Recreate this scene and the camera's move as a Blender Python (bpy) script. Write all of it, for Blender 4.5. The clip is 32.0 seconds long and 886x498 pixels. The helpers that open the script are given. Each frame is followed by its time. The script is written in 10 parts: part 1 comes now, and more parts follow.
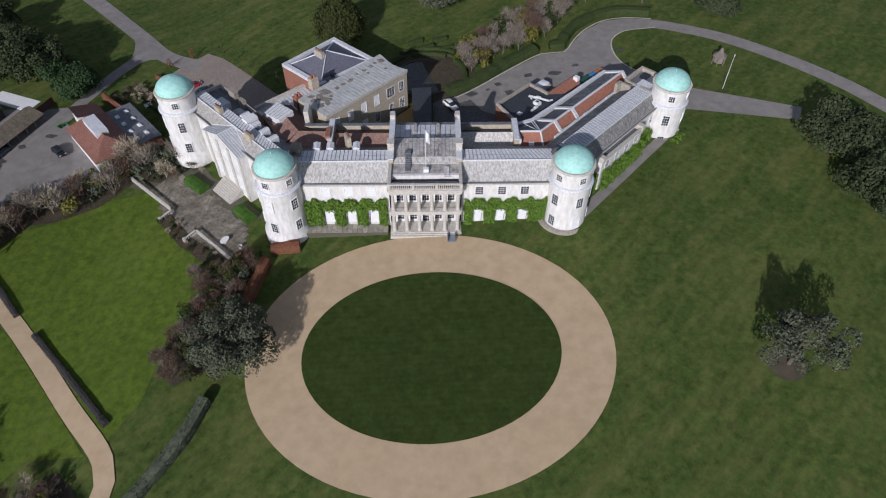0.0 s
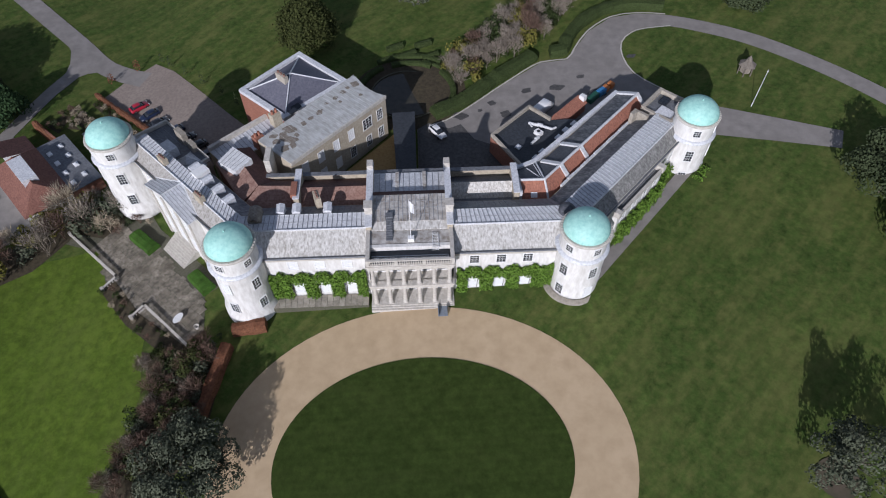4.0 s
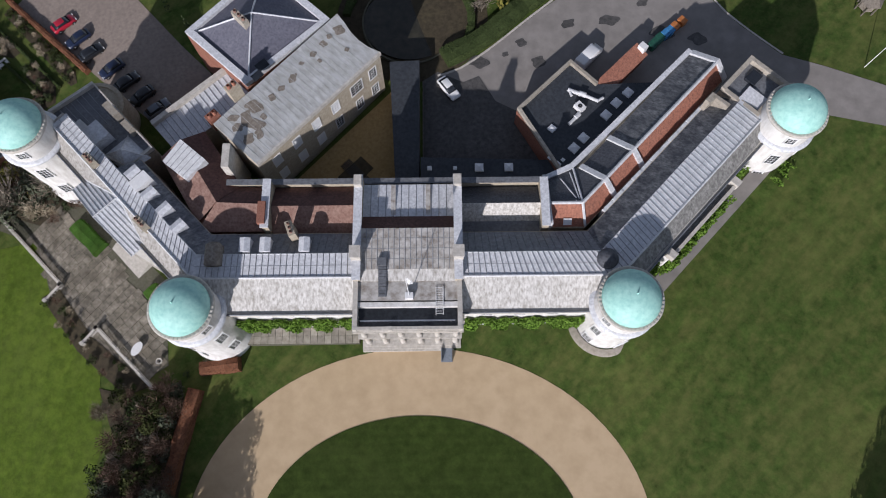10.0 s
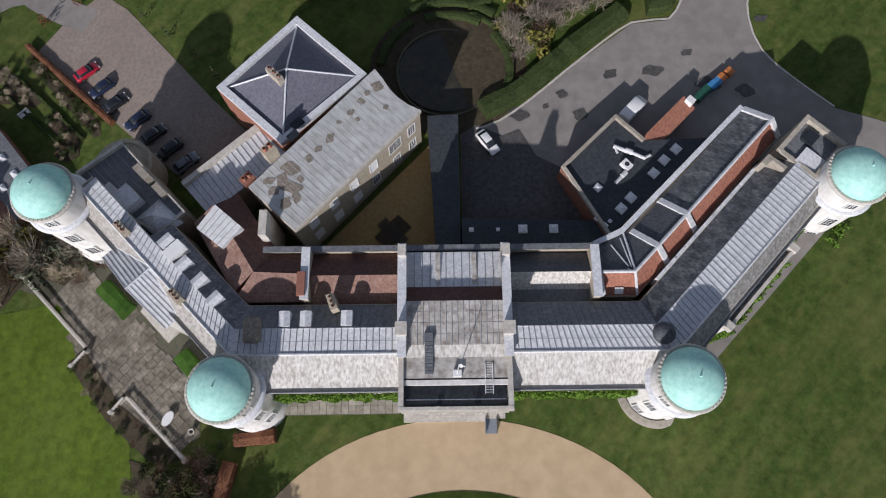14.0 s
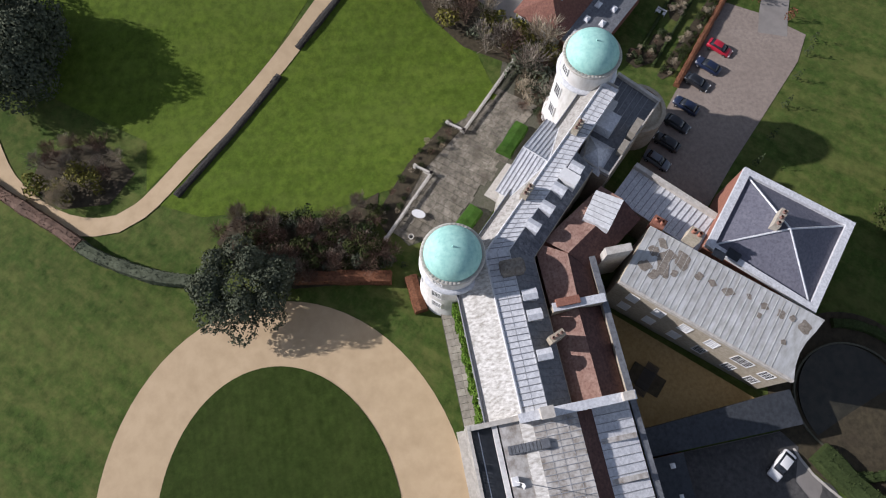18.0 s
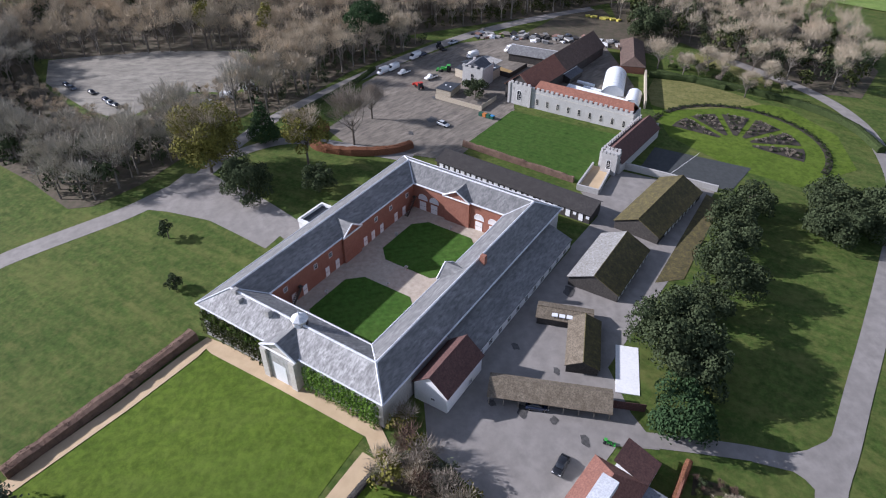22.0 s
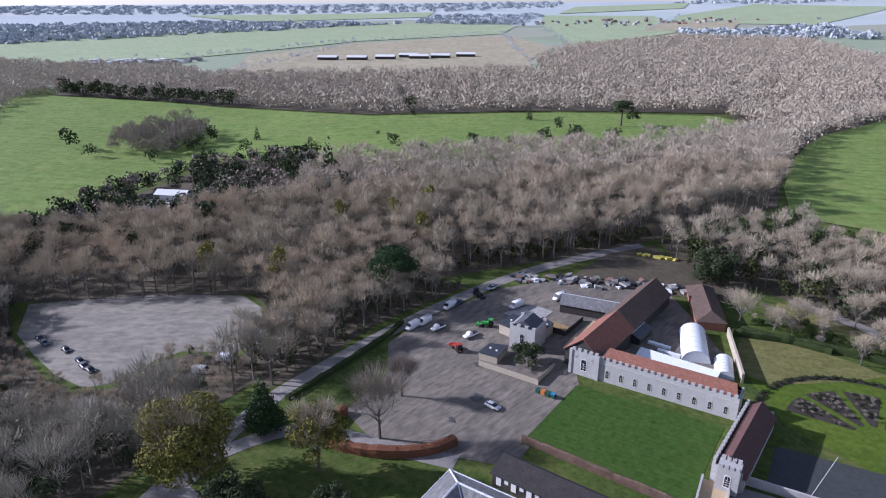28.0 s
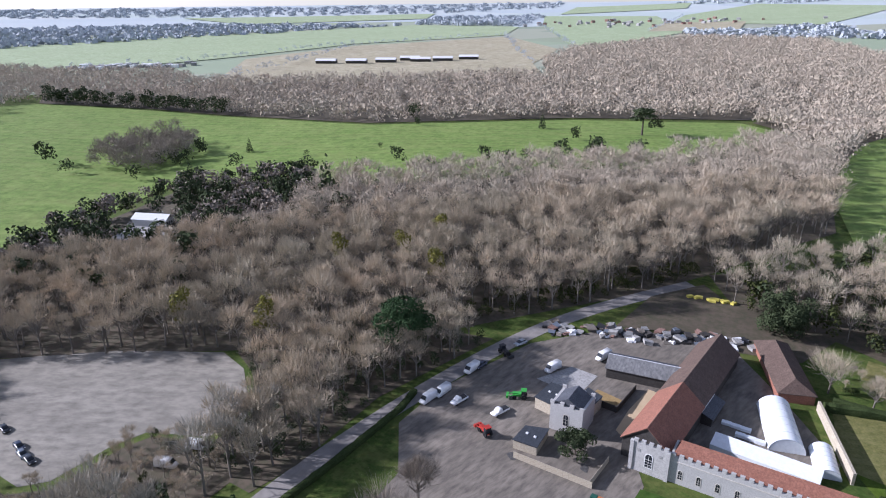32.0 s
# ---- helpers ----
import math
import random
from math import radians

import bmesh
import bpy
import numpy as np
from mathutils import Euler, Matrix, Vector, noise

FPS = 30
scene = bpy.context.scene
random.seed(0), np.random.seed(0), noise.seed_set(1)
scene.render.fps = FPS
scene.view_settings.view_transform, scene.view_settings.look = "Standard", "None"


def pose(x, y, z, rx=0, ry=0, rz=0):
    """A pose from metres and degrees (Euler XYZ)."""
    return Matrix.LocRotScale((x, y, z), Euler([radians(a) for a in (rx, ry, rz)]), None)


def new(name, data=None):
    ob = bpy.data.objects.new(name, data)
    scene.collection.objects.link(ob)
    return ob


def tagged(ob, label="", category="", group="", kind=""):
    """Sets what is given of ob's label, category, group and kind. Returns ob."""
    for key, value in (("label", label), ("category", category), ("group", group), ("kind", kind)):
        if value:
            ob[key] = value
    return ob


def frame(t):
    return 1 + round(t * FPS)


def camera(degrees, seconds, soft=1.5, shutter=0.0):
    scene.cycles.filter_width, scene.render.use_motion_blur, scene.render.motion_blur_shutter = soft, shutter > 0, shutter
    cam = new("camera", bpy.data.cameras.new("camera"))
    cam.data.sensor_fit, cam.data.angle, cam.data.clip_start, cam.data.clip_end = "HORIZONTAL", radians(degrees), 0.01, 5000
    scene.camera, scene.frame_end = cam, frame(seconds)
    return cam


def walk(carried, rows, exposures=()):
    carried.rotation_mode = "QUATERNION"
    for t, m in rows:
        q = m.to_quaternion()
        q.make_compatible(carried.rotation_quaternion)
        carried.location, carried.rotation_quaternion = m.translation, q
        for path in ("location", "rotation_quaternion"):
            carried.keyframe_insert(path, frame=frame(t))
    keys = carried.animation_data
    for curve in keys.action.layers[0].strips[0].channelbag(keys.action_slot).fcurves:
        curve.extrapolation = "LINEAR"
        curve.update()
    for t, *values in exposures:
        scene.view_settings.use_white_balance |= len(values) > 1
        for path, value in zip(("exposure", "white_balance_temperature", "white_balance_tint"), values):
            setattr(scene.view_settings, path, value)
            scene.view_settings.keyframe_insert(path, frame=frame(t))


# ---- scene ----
cam = camera(68.26, 32.0, 1.1)
# seconds, eye x y z, heading, pitch, roll
ROWS = [
    (0.0, 1.73, -88.29, 92.30, -1.02, -47.53, 0.16),
    (0.5, 1.63, -85.35, 92.53, -1.09, -47.64, 0.20),
    (1.0, 1.70, -82.14, 92.73, -1.08, -47.69, 0.19),
    (1.5, 1.70, -78.62, 92.83, 0.30, -47.66, 0.16),
    (2.0, 1.84, -74.83, 93.06, 0.52, -47.89, 0.19),
    (2.5, 2.06, -70.74, 93.40, 0.58, -50.23, 0.04),
    (3.0, 2.54, -66.49, 93.72, -1.37, -50.55, -0.07),
    (3.5, 2.68, -62.07, 93.81, -2.25, -50.53, -0.20),
    (4.0, 2.50, -58.57, 93.31, -2.45, -52.90, -0.12),
    (4.5, 2.54, -55.21, 92.87, -2.44, -59.47, -0.30),
    (6.5, 2.64, -35.10, 92.96, -1.42, -67.39, 0.21),
    (7.0, 3.05, -30.05, 93.15, -1.20, -67.39, 0.00),
    (7.5, 3.30, -25.21, 93.16, -0.30, -67.28, -0.18),
    (8.0, 3.55, -21.04, 93.32, -0.20, -67.00, -0.27),
    (8.5, 3.87, -18.46, 93.26, -0.34, -69.00, -0.11),
    (9.0, 4.28, -16.52, 93.23, -0.47, -73.16, -0.01),
    (9.5, 4.27, -15.12, 92.98, -0.60, -73.21, 0.05),
    (10.0, 4.24, -13.49, 92.75, -0.61, -73.19, 0.01),
    (10.5, 4.22, -11.41, 92.48, -0.52, -73.13, -0.13),
    (11.0, 4.25, -8.84, 92.31, -0.49, -73.11, -0.21),
    (11.5, 4.31, -6.72, 92.27, -0.56, -73.02, -0.15),
    (12.0, 3.84, -5.52, 92.18, -0.75, -73.05, -0.02),
    (12.5, 2.44, -4.94, 92.21, -0.89, -73.06, 0.12),
    (13.0, 0.48, -4.49, 92.09, -0.92, -73.10, 0.11),
    (13.5, -1.67, -4.09, 92.02, -0.76, -73.12, -0.01),
    (15.5, -1.06, -3.60, 91.47, -0.78, -73.15, 0.20),
    (16.0, -0.81, -3.56, 91.38, -0.67, -73.21, 0.08),
    (16.5, -0.93, -3.45, 91.56, 19.60, -73.44, 0.00),
    (17.0, -1.72, -3.15, 91.30, 44.01, -73.87, 0.02),
    (17.5, -2.53, -3.20, 91.27, 68.19, -74.42, -0.11),
    (18.0, -3.59, -3.08, 92.08, 78.57, -72.00, -0.03),
    (18.5, -4.61, -2.74, 92.52, 78.75, -64.91, 0.04),
    (19.0, -5.71, -2.19, 92.67, 79.22, -57.48, 0.00),
    (19.5, -7.24, -1.47, 92.44, 79.61, -49.90, 0.11),
    (20.0, -9.82, -1.09, 92.43, 79.72, -42.46, 0.20),
    (20.5, -12.36, -0.67, 92.29, 79.81, -37.49, 0.17),
    (21.0, -15.59, -0.41, 92.28, 79.82, -37.33, 0.18),
    (21.5, -19.41, -0.39, 92.34, 79.81, -37.36, 0.24),
    (22.0, -23.51, -0.80, 92.22, 79.79, -37.37, 0.21),
    (22.5, -27.74, -1.62, 92.34, 79.78, -37.43, 0.22),
    (23.0, -32.12, -2.59, 92.59, 79.83, -37.51, 0.19),
    (23.5, -36.75, -3.05, 93.17, 80.09, -32.45, 0.05),
    (24.0, -40.59, -3.13, 93.30, 80.46, -25.06, -0.10),
    (24.5, -44.24, -3.01, 93.25, 80.64, -22.99, -0.17),
    (25.0, -48.43, -2.60, 93.22, 80.77, -22.62, -0.17),
    (25.5, -53.05, -2.38, 93.14, 80.77, -22.55, -0.15),
    (27.5, -70.46, -2.53, 92.32, 80.49, -20.10, -0.03),
    (28.0, -74.96, -2.48, 92.62, 80.51, -20.81, -0.03),
    (28.5, -79.21, -2.54, 92.63, 80.50, -20.79, -0.02),
    (29.0, -83.73, -2.76, 92.60, 80.48, -20.77, -0.04),
    (29.5, -88.16, -2.76, 92.52, 80.49, -20.72, -0.04),
    (30.0, -92.77, -2.47, 92.45, 80.54, -20.73, -0.06),
    (30.5, -97.90, -2.29, 92.59, 80.53, -20.73, -0.13),
    (31.0, -103.39, -2.04, 92.59, 80.52, -20.72, -0.19),
    (31.5, -109.19, -1.68, 92.50, 80.51, -20.72, -0.22),
    (32.0, -115.22, -1.25, 92.18, 80.53, -20.71, -0.34),
]
EXPOSURES = [(0.0, -0.40, 5850, 17), (4.0, -0.32, 5750, 17), (8.0, -0.22, 5900, 17), (16.0, -0.12, 6100, 16), (19.0, 0.18, 6000, 17), (22.0, 0.54, 5700, 19), (24.0, 0.60, 5500, 22), (25.0, 0.58, 5500, 23), (28.0, 0.34, 5350, 25), (32.0, 0.54, 5500, 22)]
walk(cam, [(t, pose(x, y, z, 90 + pitch, 0, yaw) @ pose(0, 0, 0, 0, 0, roll)) for t, x, y, z, yaw, pitch, roll in ROWS], EXPOSURES)

# ---- light ----
SUN_DIR = Vector((-0.36, -0.93, 0.46)).normalized()   # towards the sun
world = bpy.data.worlds.new("sky")
scene.world = world
world.use_nodes = True
wn = world.node_tree.nodes
sky = wn.new("ShaderNodeTexSky")
sky.sky_type = "NISHITA"
sky.sun_disc = False
sky.sun_elevation = math.asin(SUN_DIR.z)
sky.sun_rotation = math.atan2(SUN_DIR.x, SUN_DIR.y)
sky.air_density, sky.dust_density, sky.ozone_density = 0.9, 0.35, 1.2
wn["Background"].inputs["Strength"].default_value = 0.105
veil = wn.new("ShaderNodeHueSaturation")        # thin high cloud greys the blue
veil.inputs["Saturation"].default_value = 0.55
world.node_tree.links.new(sky.outputs["Color"], veil.inputs["Color"])
world.node_tree.links.new(veil.outputs["Color"], wn["Background"].inputs["Color"])
sun_data = bpy.data.lights.new("sun", "SUN")
sun_data.energy, sun_data.angle, sun_data.color = 5.0, radians(0.8), (1.0, 0.945, 0.87)
sun = new("sun", sun_data)
sun.rotation_euler = SUN_DIR.to_track_quat("Z", "Y").to_euler()


# ---- materials ----
def material(name, colours, rough=0.8, metal=0.0, big=12.0, small=0.8, bump=0.3, bump_size=None, stretch=(1, 1, 1), island=0.0, objectwise=0.0, spec=0.3, contrast=0.25, turn=0.0, upward=0.0):
    """Principled material: three colours blended by a large and a small noise, with fine relief."""
    m = bpy.data.materials.new(name)
    m.use_nodes = True
    nt = m.node_tree
    n, l = nt.nodes, nt.links
    b = n["Principled BSDF"]
    geo = n.new("ShaderNodeTexCoord")
    mp = n.new("ShaderNodeMapping")
    if turn:
        mp.vector_type = "TEXTURE"
        mp.inputs["Rotation"].default_value = (0, 0, radians(turn))
        mp.inputs["Scale"].default_value = [1.0 / k for k in stretch]
    else:
        mp.inputs["Scale"].default_value = stretch
    l.new(geo.outputs["Object"], mp.inputs["Vector"])
    def noise_node(size, detail):
        t = n.new("ShaderNodeTexNoise")
        t.inputs["Scale"].default_value = 1.0 / size
        t.inputs["Detail"].default_value = detail
        t.inputs["Roughness"].default_value = 0.6
        l.new(mp.outputs["Vector"], t.inputs["Vector"])
        return t
    n1, n2 = noise_node(big, 5), noise_node(small, 6)
    def ramp(src, lo, hi, c0, c1):
        r = n.new("ShaderNodeValToRGB")
        r.color_ramp.elements[0].position, r.color_ramp.elements[1].position = lo, hi
        r.color_ramp.elements[0].color, r.color_ramp.elements[1].color = (*c0, 1), (*c1, 1)
        l.new(src, r.inputs["Fac"])
        return r.outputs["Color"]
    a = ramp(n1.outputs["Fac"], 0.5 - contrast, 0.5 + contrast, colours[0], colours[1])
    f = ramp(n2.outputs["Fac"], 0.38, 0.72, (0, 0, 0), (1, 1, 1))
    mix = n.new("ShaderNodeMix")
    mix.data_type = "RGBA"
    l.new(f, mix.inputs["Factor"])
    l.new(a, mix.inputs["A"])
    mix.inputs["B"].default_value = (*colours[2], 1)
    col = mix.outputs["Result"]
    if island or objectwise:
        hs = n.new("ShaderNodeHueSaturation")
        mr = n.new("ShaderNodeMapRange")
        k = island or objectwise
        mr.inputs["To Min"].default_value, mr.inputs["To Max"].default_value = 1 - k, 1 + k
        src = n.new("ShaderNodeNewGeometry").outputs["Random Per Island"] if island else n.new("ShaderNodeObjectInfo").outputs["Random"]
        l.new(src, mr.inputs["Value"])
        l.new(mr.outputs["Result"], hs.inputs["Value"])
        l.new(col, hs.inputs["Color"])
        col = hs.outputs["Color"]
    l.new(col, b.inputs["Base Color"])
    b.inputs["Roughness"].default_value = rough
    b.inputs["Metallic"].default_value = metal
    b.inputs["Specular IOR Level"].default_value = spec
    if bump:
        bp = n.new("ShaderNodeBump")
        bp.inputs["Strength"].default_value = bump
        bp.inputs["Distance"].default_value = 0.05
        nb = noise_node(bump_size or small * 0.4, 4)
        l.new(nb.outputs["Fac"], bp.inputs["Height"])
        l.new(bp.outputs["Normal"], b.inputs["Normal"])
    if upward:
        # fine tips catch the light as a soft mass rather than as single blades
        va = n.new("ShaderNodeVectorMath")
        va.inputs[1].default_value = (0, 0, upward)
        vn = n.new("ShaderNodeVectorMath")
        vn.operation = "NORMALIZE"
        l.new(n.new("ShaderNodeNewGeometry").outputs["Normal"], va.inputs[0])
        l.new(va.outputs["Vector"], vn.inputs[0])
        l.new(vn.outputs["Vector"], b.inputs["Normal"])
    return m


def lawn_material(name, colours, stripe=6.0, angle=0.0, strength=0.12, big=22.0, small=1.6, pale=None, amount=0.5):
    """Mown grass: mottled greens, pale worn patches drawn out along the mowing, faint mower stripes."""
    m = material(name, colours, rough=0.95, big=big, small=small, bump=0.6, bump_size=0.35, spec=0.1, contrast=0.2)
    nt = m.node_tree
    n, l = nt.nodes, nt.links
    b = n["Principled BSDF"]
    src = b.inputs["Base Color"].links[0].from_socket
    tc = n.new("ShaderNodeTexCoord")
    mp = n.new("ShaderNodeMapping")
    mp.inputs["Rotation"].default_value = (0, 0, radians(angle))
    l.new(tc.outputs["Object"], mp.inputs["Vector"])
    w = n.new("ShaderNodeTexWave")
    w.inputs["Scale"].default_value = 0.314 / stripe * 1.0
    w.inputs["Distortion"].default_value = 1.2
    w.inputs["Detail Scale"].default_value = 0.4
    l.new(mp.outputs["Vector"], w.inputs["Vector"])
    mr = n.new("ShaderNodeMapRange")
    mr.inputs["To Min"].default_value, mr.inputs["To Max"].default_value = 1 - strength, 1 + strength
    l.new(w.outputs["Fac"], mr.inputs["Value"])
    tuft = n.new("ShaderNodeTexNoise")
    tuft.inputs["Scale"].default_value = 14.0 / big
    tuft.inputs["Detail"].default_value = 8
    tuft.inputs["Roughness"].default_value = 0.78
    l.new(mp.outputs["Vector"], tuft.inputs["Vector"])
    tr = n.new("ShaderNodeMapRange")
    tr.inputs["From Min"].default_value, tr.inputs["From Max"].default_value = 0.32, 0.68
    tr.inputs["To Min"].default_value, tr.inputs["To Max"].default_value = 0.68, 1.32
    l.new(tuft.outputs["Fac"], tr.inputs["Value"])
    mu = n.new("ShaderNodeMath")
    mu.operation = "MULTIPLY"
    l.new(mr.outputs["Result"], mu.inputs[0])
    l.new(tr.outputs["Result"], mu.inputs[1])
    hs = n.new("ShaderNodeHueSaturation")
    l.new(mu.outputs["Value"], hs.inputs["Value"])
    l.new(src, hs.inputs["Color"])
    col = hs.outputs["Color"]
    if pale:
        for size, across, lo, hi, k in ((big * 0.9, 4.0, 0.46, 0.76, amount * 0.8), (big * 0.25, 2.0, 0.52, 0.74, amount * 0.8), (big * 0.05, 1.0, 0.45, 0.80, amount * 0.7)):
            st = n.new("ShaderNodeMapping")
            st.inputs["Scale"].default_value = (across / size, 1.0 / size, 1.0 / size)
            l.new(mp.outputs["Vector"], st.inputs["Vector"])
            nz = n.new("ShaderNodeTexNoise")
            nz.inputs["Scale"].default_value = 1.0
            nz.inputs["Detail"].default_value = 7
            nz.inputs["Roughness"].default_value = 0.65
            l.new(st.outputs["Vector"], nz.inputs["Vector"])
            f = n.new("ShaderNodeMapRange")
            f.inputs["From Min"].default_value, f.inputs["From Max"].default_value = lo, hi
            f.inputs["To Max"].default_value = k
            l.new(nz.outputs["Fac"], f.inputs["Value"])
            mx = n.new("ShaderNodeMix")
            mx.data_type = "RGBA"
            l.new(f.outputs["Result"], mx.inputs["Factor"])
            l.new(col, mx.inputs["A"])
            mx.inputs["B"].default_value = (*pale, 1)
            col = mx.outputs["Result"]
    l.new(col, b.inputs["Base Color"])
    return m


MAT = {}
MAT["grass"] = lawn_material("park_grass", [(0.044, 0.078, 0.016), (0.078, 0.114, 0.025), (0.034, 0.060, 0.012)], 2.6, 45, 0.05, pale=(0.150, 0.150, 0.048), amount=0.75)
MAT["lawn"] = lawn_material("fine_lawn", [(0.074, 0.120, 0.013), (0.108, 0.152, 0.020), (0.058, 0.094, 0.011)], 2.0, 10, 0.015, pale=(0.135, 0.165, 0.04), amount=0.3)
MAT["lawn_dark"] = lawn_material("oval_lawn", [(0.031, 0.050, 0.010), (0.040, 0.061, 0.012), (0.026, 0.042, 0.008)], 1.1, 90, 0.04, pale=(0.06, 0.075, 0.02), amount=0.25)
MAT["lawn_court"] = lawn_material("stable_court_lawn", [(0.046, 0.108, 0.017), (0.062, 0.132, 0.023), (0.038, 0.092, 0.014)], 1.5, 43, 0.05, pale=(0.10, 0.15, 0.035), amount=0.35)
MAT["lawn_bright"] = lawn_material("court_lawn", [(0.041, 0.086, 0.014), (0.056, 0.106, 0.02), (0.033, 0.072, 0.012)], 1.5, 43, 0.05, pale=(0.08, 0.105, 0.028), amount=0.35)
MAT["gravel"] = material("pale_gravel", [(0.49, 0.37, 0.228), (0.54, 0.41, 0.262), (0.44, 0.328, 0.20)], 0.95, big=9, small=2.5, bump=0.2, bump_size=0.12)
MAT["gravel_brown"] = material("brown_gravel", [(0.24, 0.195, 0.165), (0.31, 0.26, 0.22), (0.20, 0.165, 0.14)], 0.95, big=7, small=0.6)
MAT["asphalt"] = material("asphalt", [(0.225, 0.208, 0.19), (0.285, 0.265, 0.245), (0.195, 0.18, 0.165)], 0.88, big=7, small=2.2, bump=0.12, bump_size=0.5)
# colours the damp patches and also the painted yard shadow
MAT["asphalt_dark"] = material("wet_shaded_asphalt", [(0.075, 0.072, 0.068), (0.12, 0.115, 0.11), (0.045, 0.044, 0.043)], 0.5, big=2, small=0.6)
MAT["dirt"] = material("planting_soil", [(0.055, 0.042, 0.028), (0.085, 0.07, 0.04), (0.035, 0.03, 0.018)], 0.95, big=4, small=0.7, bump=0.6)
MAT["woodfloor"] = material("woodland_floor", [(0.085, 0.068, 0.048), (0.125, 0.098, 0.07), (0.055, 0.056, 0.03)], 0.95, big=15, small=2.0, bump=0.6)
MAT["flag"] = material("york_flagstone", [(0.15, 0.13, 0.10), (0.32, 0.285, 0.23), (0.10, 0.09, 0.065)], 0.85, big=2.6, small=0.7, objectwise=0.16, contrast=0.17)
MAT["flag_joint"] = material("mossy_joint", [(0.10, 0.095, 0.07), (0.13, 0.12, 0.09), (0.07, 0.075, 0.045)], 0.95, big=2, small=0.3)
MAT["render"] = material("white_lime_render", [(0.67, 0.655, 0.625), (0.77, 0.76, 0.735), (0.54, 0.52, 0.485)], 0.85, big=2.6, small=0.6, stretch=(1, 1, 0.3), bump=0.15)
MAT["stone"] = material("pale_ashlar", [(0.50, 0.47, 0.42), (0.62, 0.59, 0.54), (0.40, 0.37, 0.32)], 0.85, big=2.5, small=0.5)
MAT["flint"] = material("knapped_flint", [(0.43, 0.42, 0.40), (0.54, 0.53, 0.51), (0.31, 0.30, 0.285)], 0.8, big=2.0, small=0.25, bump=0.5)
MAT["lead"] = material("lead_sheet", [(0.62, 0.635, 0.66), (0.76, 0.77, 0.785), (0.46, 0.47, 0.49)], 0.55, metal=0.05, big=1.6, small=0.35, bump=0.1, contrast=0.18)
MAT["lead_stained"] = material("lead_stained", [(0.46, 0.445, 0.41), (0.60, 0.58, 0.55), (0.22, 0.185, 0.15)], 0.6, metal=0.05, big=2.6, small=0.9, bump=0.1)
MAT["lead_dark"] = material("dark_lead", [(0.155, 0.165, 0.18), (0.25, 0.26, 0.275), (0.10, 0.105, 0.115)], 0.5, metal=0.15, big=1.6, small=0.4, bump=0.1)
MAT["slate"] = material("lichened_slate", [(0.55, 0.535, 0.50), (0.70, 0.685, 0.655), (0.27, 0.25, 0.215)], 0.8, big=1.3, small=0.30, bump=0.5, stretch=(1, 0.22, 1))
MAT["slate_dark"] = material("blue_slate", [(0.065, 0.070, 0.083), (0.13, 0.135, 0.15), (0.04, 0.043, 0.05)], 0.6, big=1.8, small=0.3, bump=0.4)
MAT["slate_west"] = material("west_wing_slate", [(0.36, 0.345, 0.315), (0.52, 0.50, 0.47), (0.17, 0.155, 0.135)], 0.8, big=1.2, small=0.3, bump=0.5, stretch=(1, 0.2, 1), turn=-44)
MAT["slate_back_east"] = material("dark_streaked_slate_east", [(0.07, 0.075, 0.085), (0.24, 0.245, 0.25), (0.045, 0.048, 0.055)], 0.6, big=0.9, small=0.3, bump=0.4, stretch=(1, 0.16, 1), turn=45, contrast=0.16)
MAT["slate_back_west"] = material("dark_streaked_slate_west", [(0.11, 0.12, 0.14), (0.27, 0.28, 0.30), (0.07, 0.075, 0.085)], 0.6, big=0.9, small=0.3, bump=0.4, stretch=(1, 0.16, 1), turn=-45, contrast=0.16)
MAT["lead_range"] = material("pale_weathered_lead", [(0.44, 0.45, 0.445), (0.60, 0.61, 0.60), (0.33, 0.325, 0.30)], 0.6, metal=0.05, big=2.4, small=0.7, bump=0.1, stretch=(1, 0.35, 1), turn=45)
MAT["slate_blue"] = material("purple_slate", [(0.13, 0.13, 0.165), (0.18, 0.18, 0.215), (0.095, 0.095, 0.12)], 0.65, big=2.5, small=0.35, bump=0.4)
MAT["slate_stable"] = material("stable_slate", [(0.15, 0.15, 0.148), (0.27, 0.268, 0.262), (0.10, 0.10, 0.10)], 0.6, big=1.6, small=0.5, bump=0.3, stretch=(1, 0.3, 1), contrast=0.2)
MAT["tile_red"] = material("red_clay_tile", [(0.35, 0.145, 0.092), (0.45, 0.205, 0.138), (0.19, 0.085, 0.062)], 0.85, big=1.3, small=0.3, bump=0.5)
MAT["tile_barn"] = material("dark_mossy_tile", [(0.10, 0.066, 0.052), (0.165, 0.115, 0.09), (0.062, 0.045, 0.036)], 0.85, big=1.6, small=0.4, bump=0.5)
MAT["tile_range"] = material("dull_red_tile", [(0.25, 0.105, 0.068), (0.33, 0.15, 0.102), (0.15, 0.07, 0.05)], 0.85, big=1.5, small=0.35, bump=0.5)
# brown and maroon also serve as sunlit and shaded tile on inner roofs
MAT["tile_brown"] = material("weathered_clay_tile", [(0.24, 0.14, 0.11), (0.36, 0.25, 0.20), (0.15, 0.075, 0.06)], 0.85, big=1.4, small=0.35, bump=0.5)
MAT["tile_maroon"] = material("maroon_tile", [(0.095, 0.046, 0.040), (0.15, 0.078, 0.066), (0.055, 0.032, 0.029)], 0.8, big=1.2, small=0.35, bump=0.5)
MAT["brick"] = material("red_brick", [(0.27, 0.12, 0.08), (0.35, 0.165, 0.115), (0.20, 0.085, 0.058)], 0.88, big=1.6, small=0.22, bump=0.4)
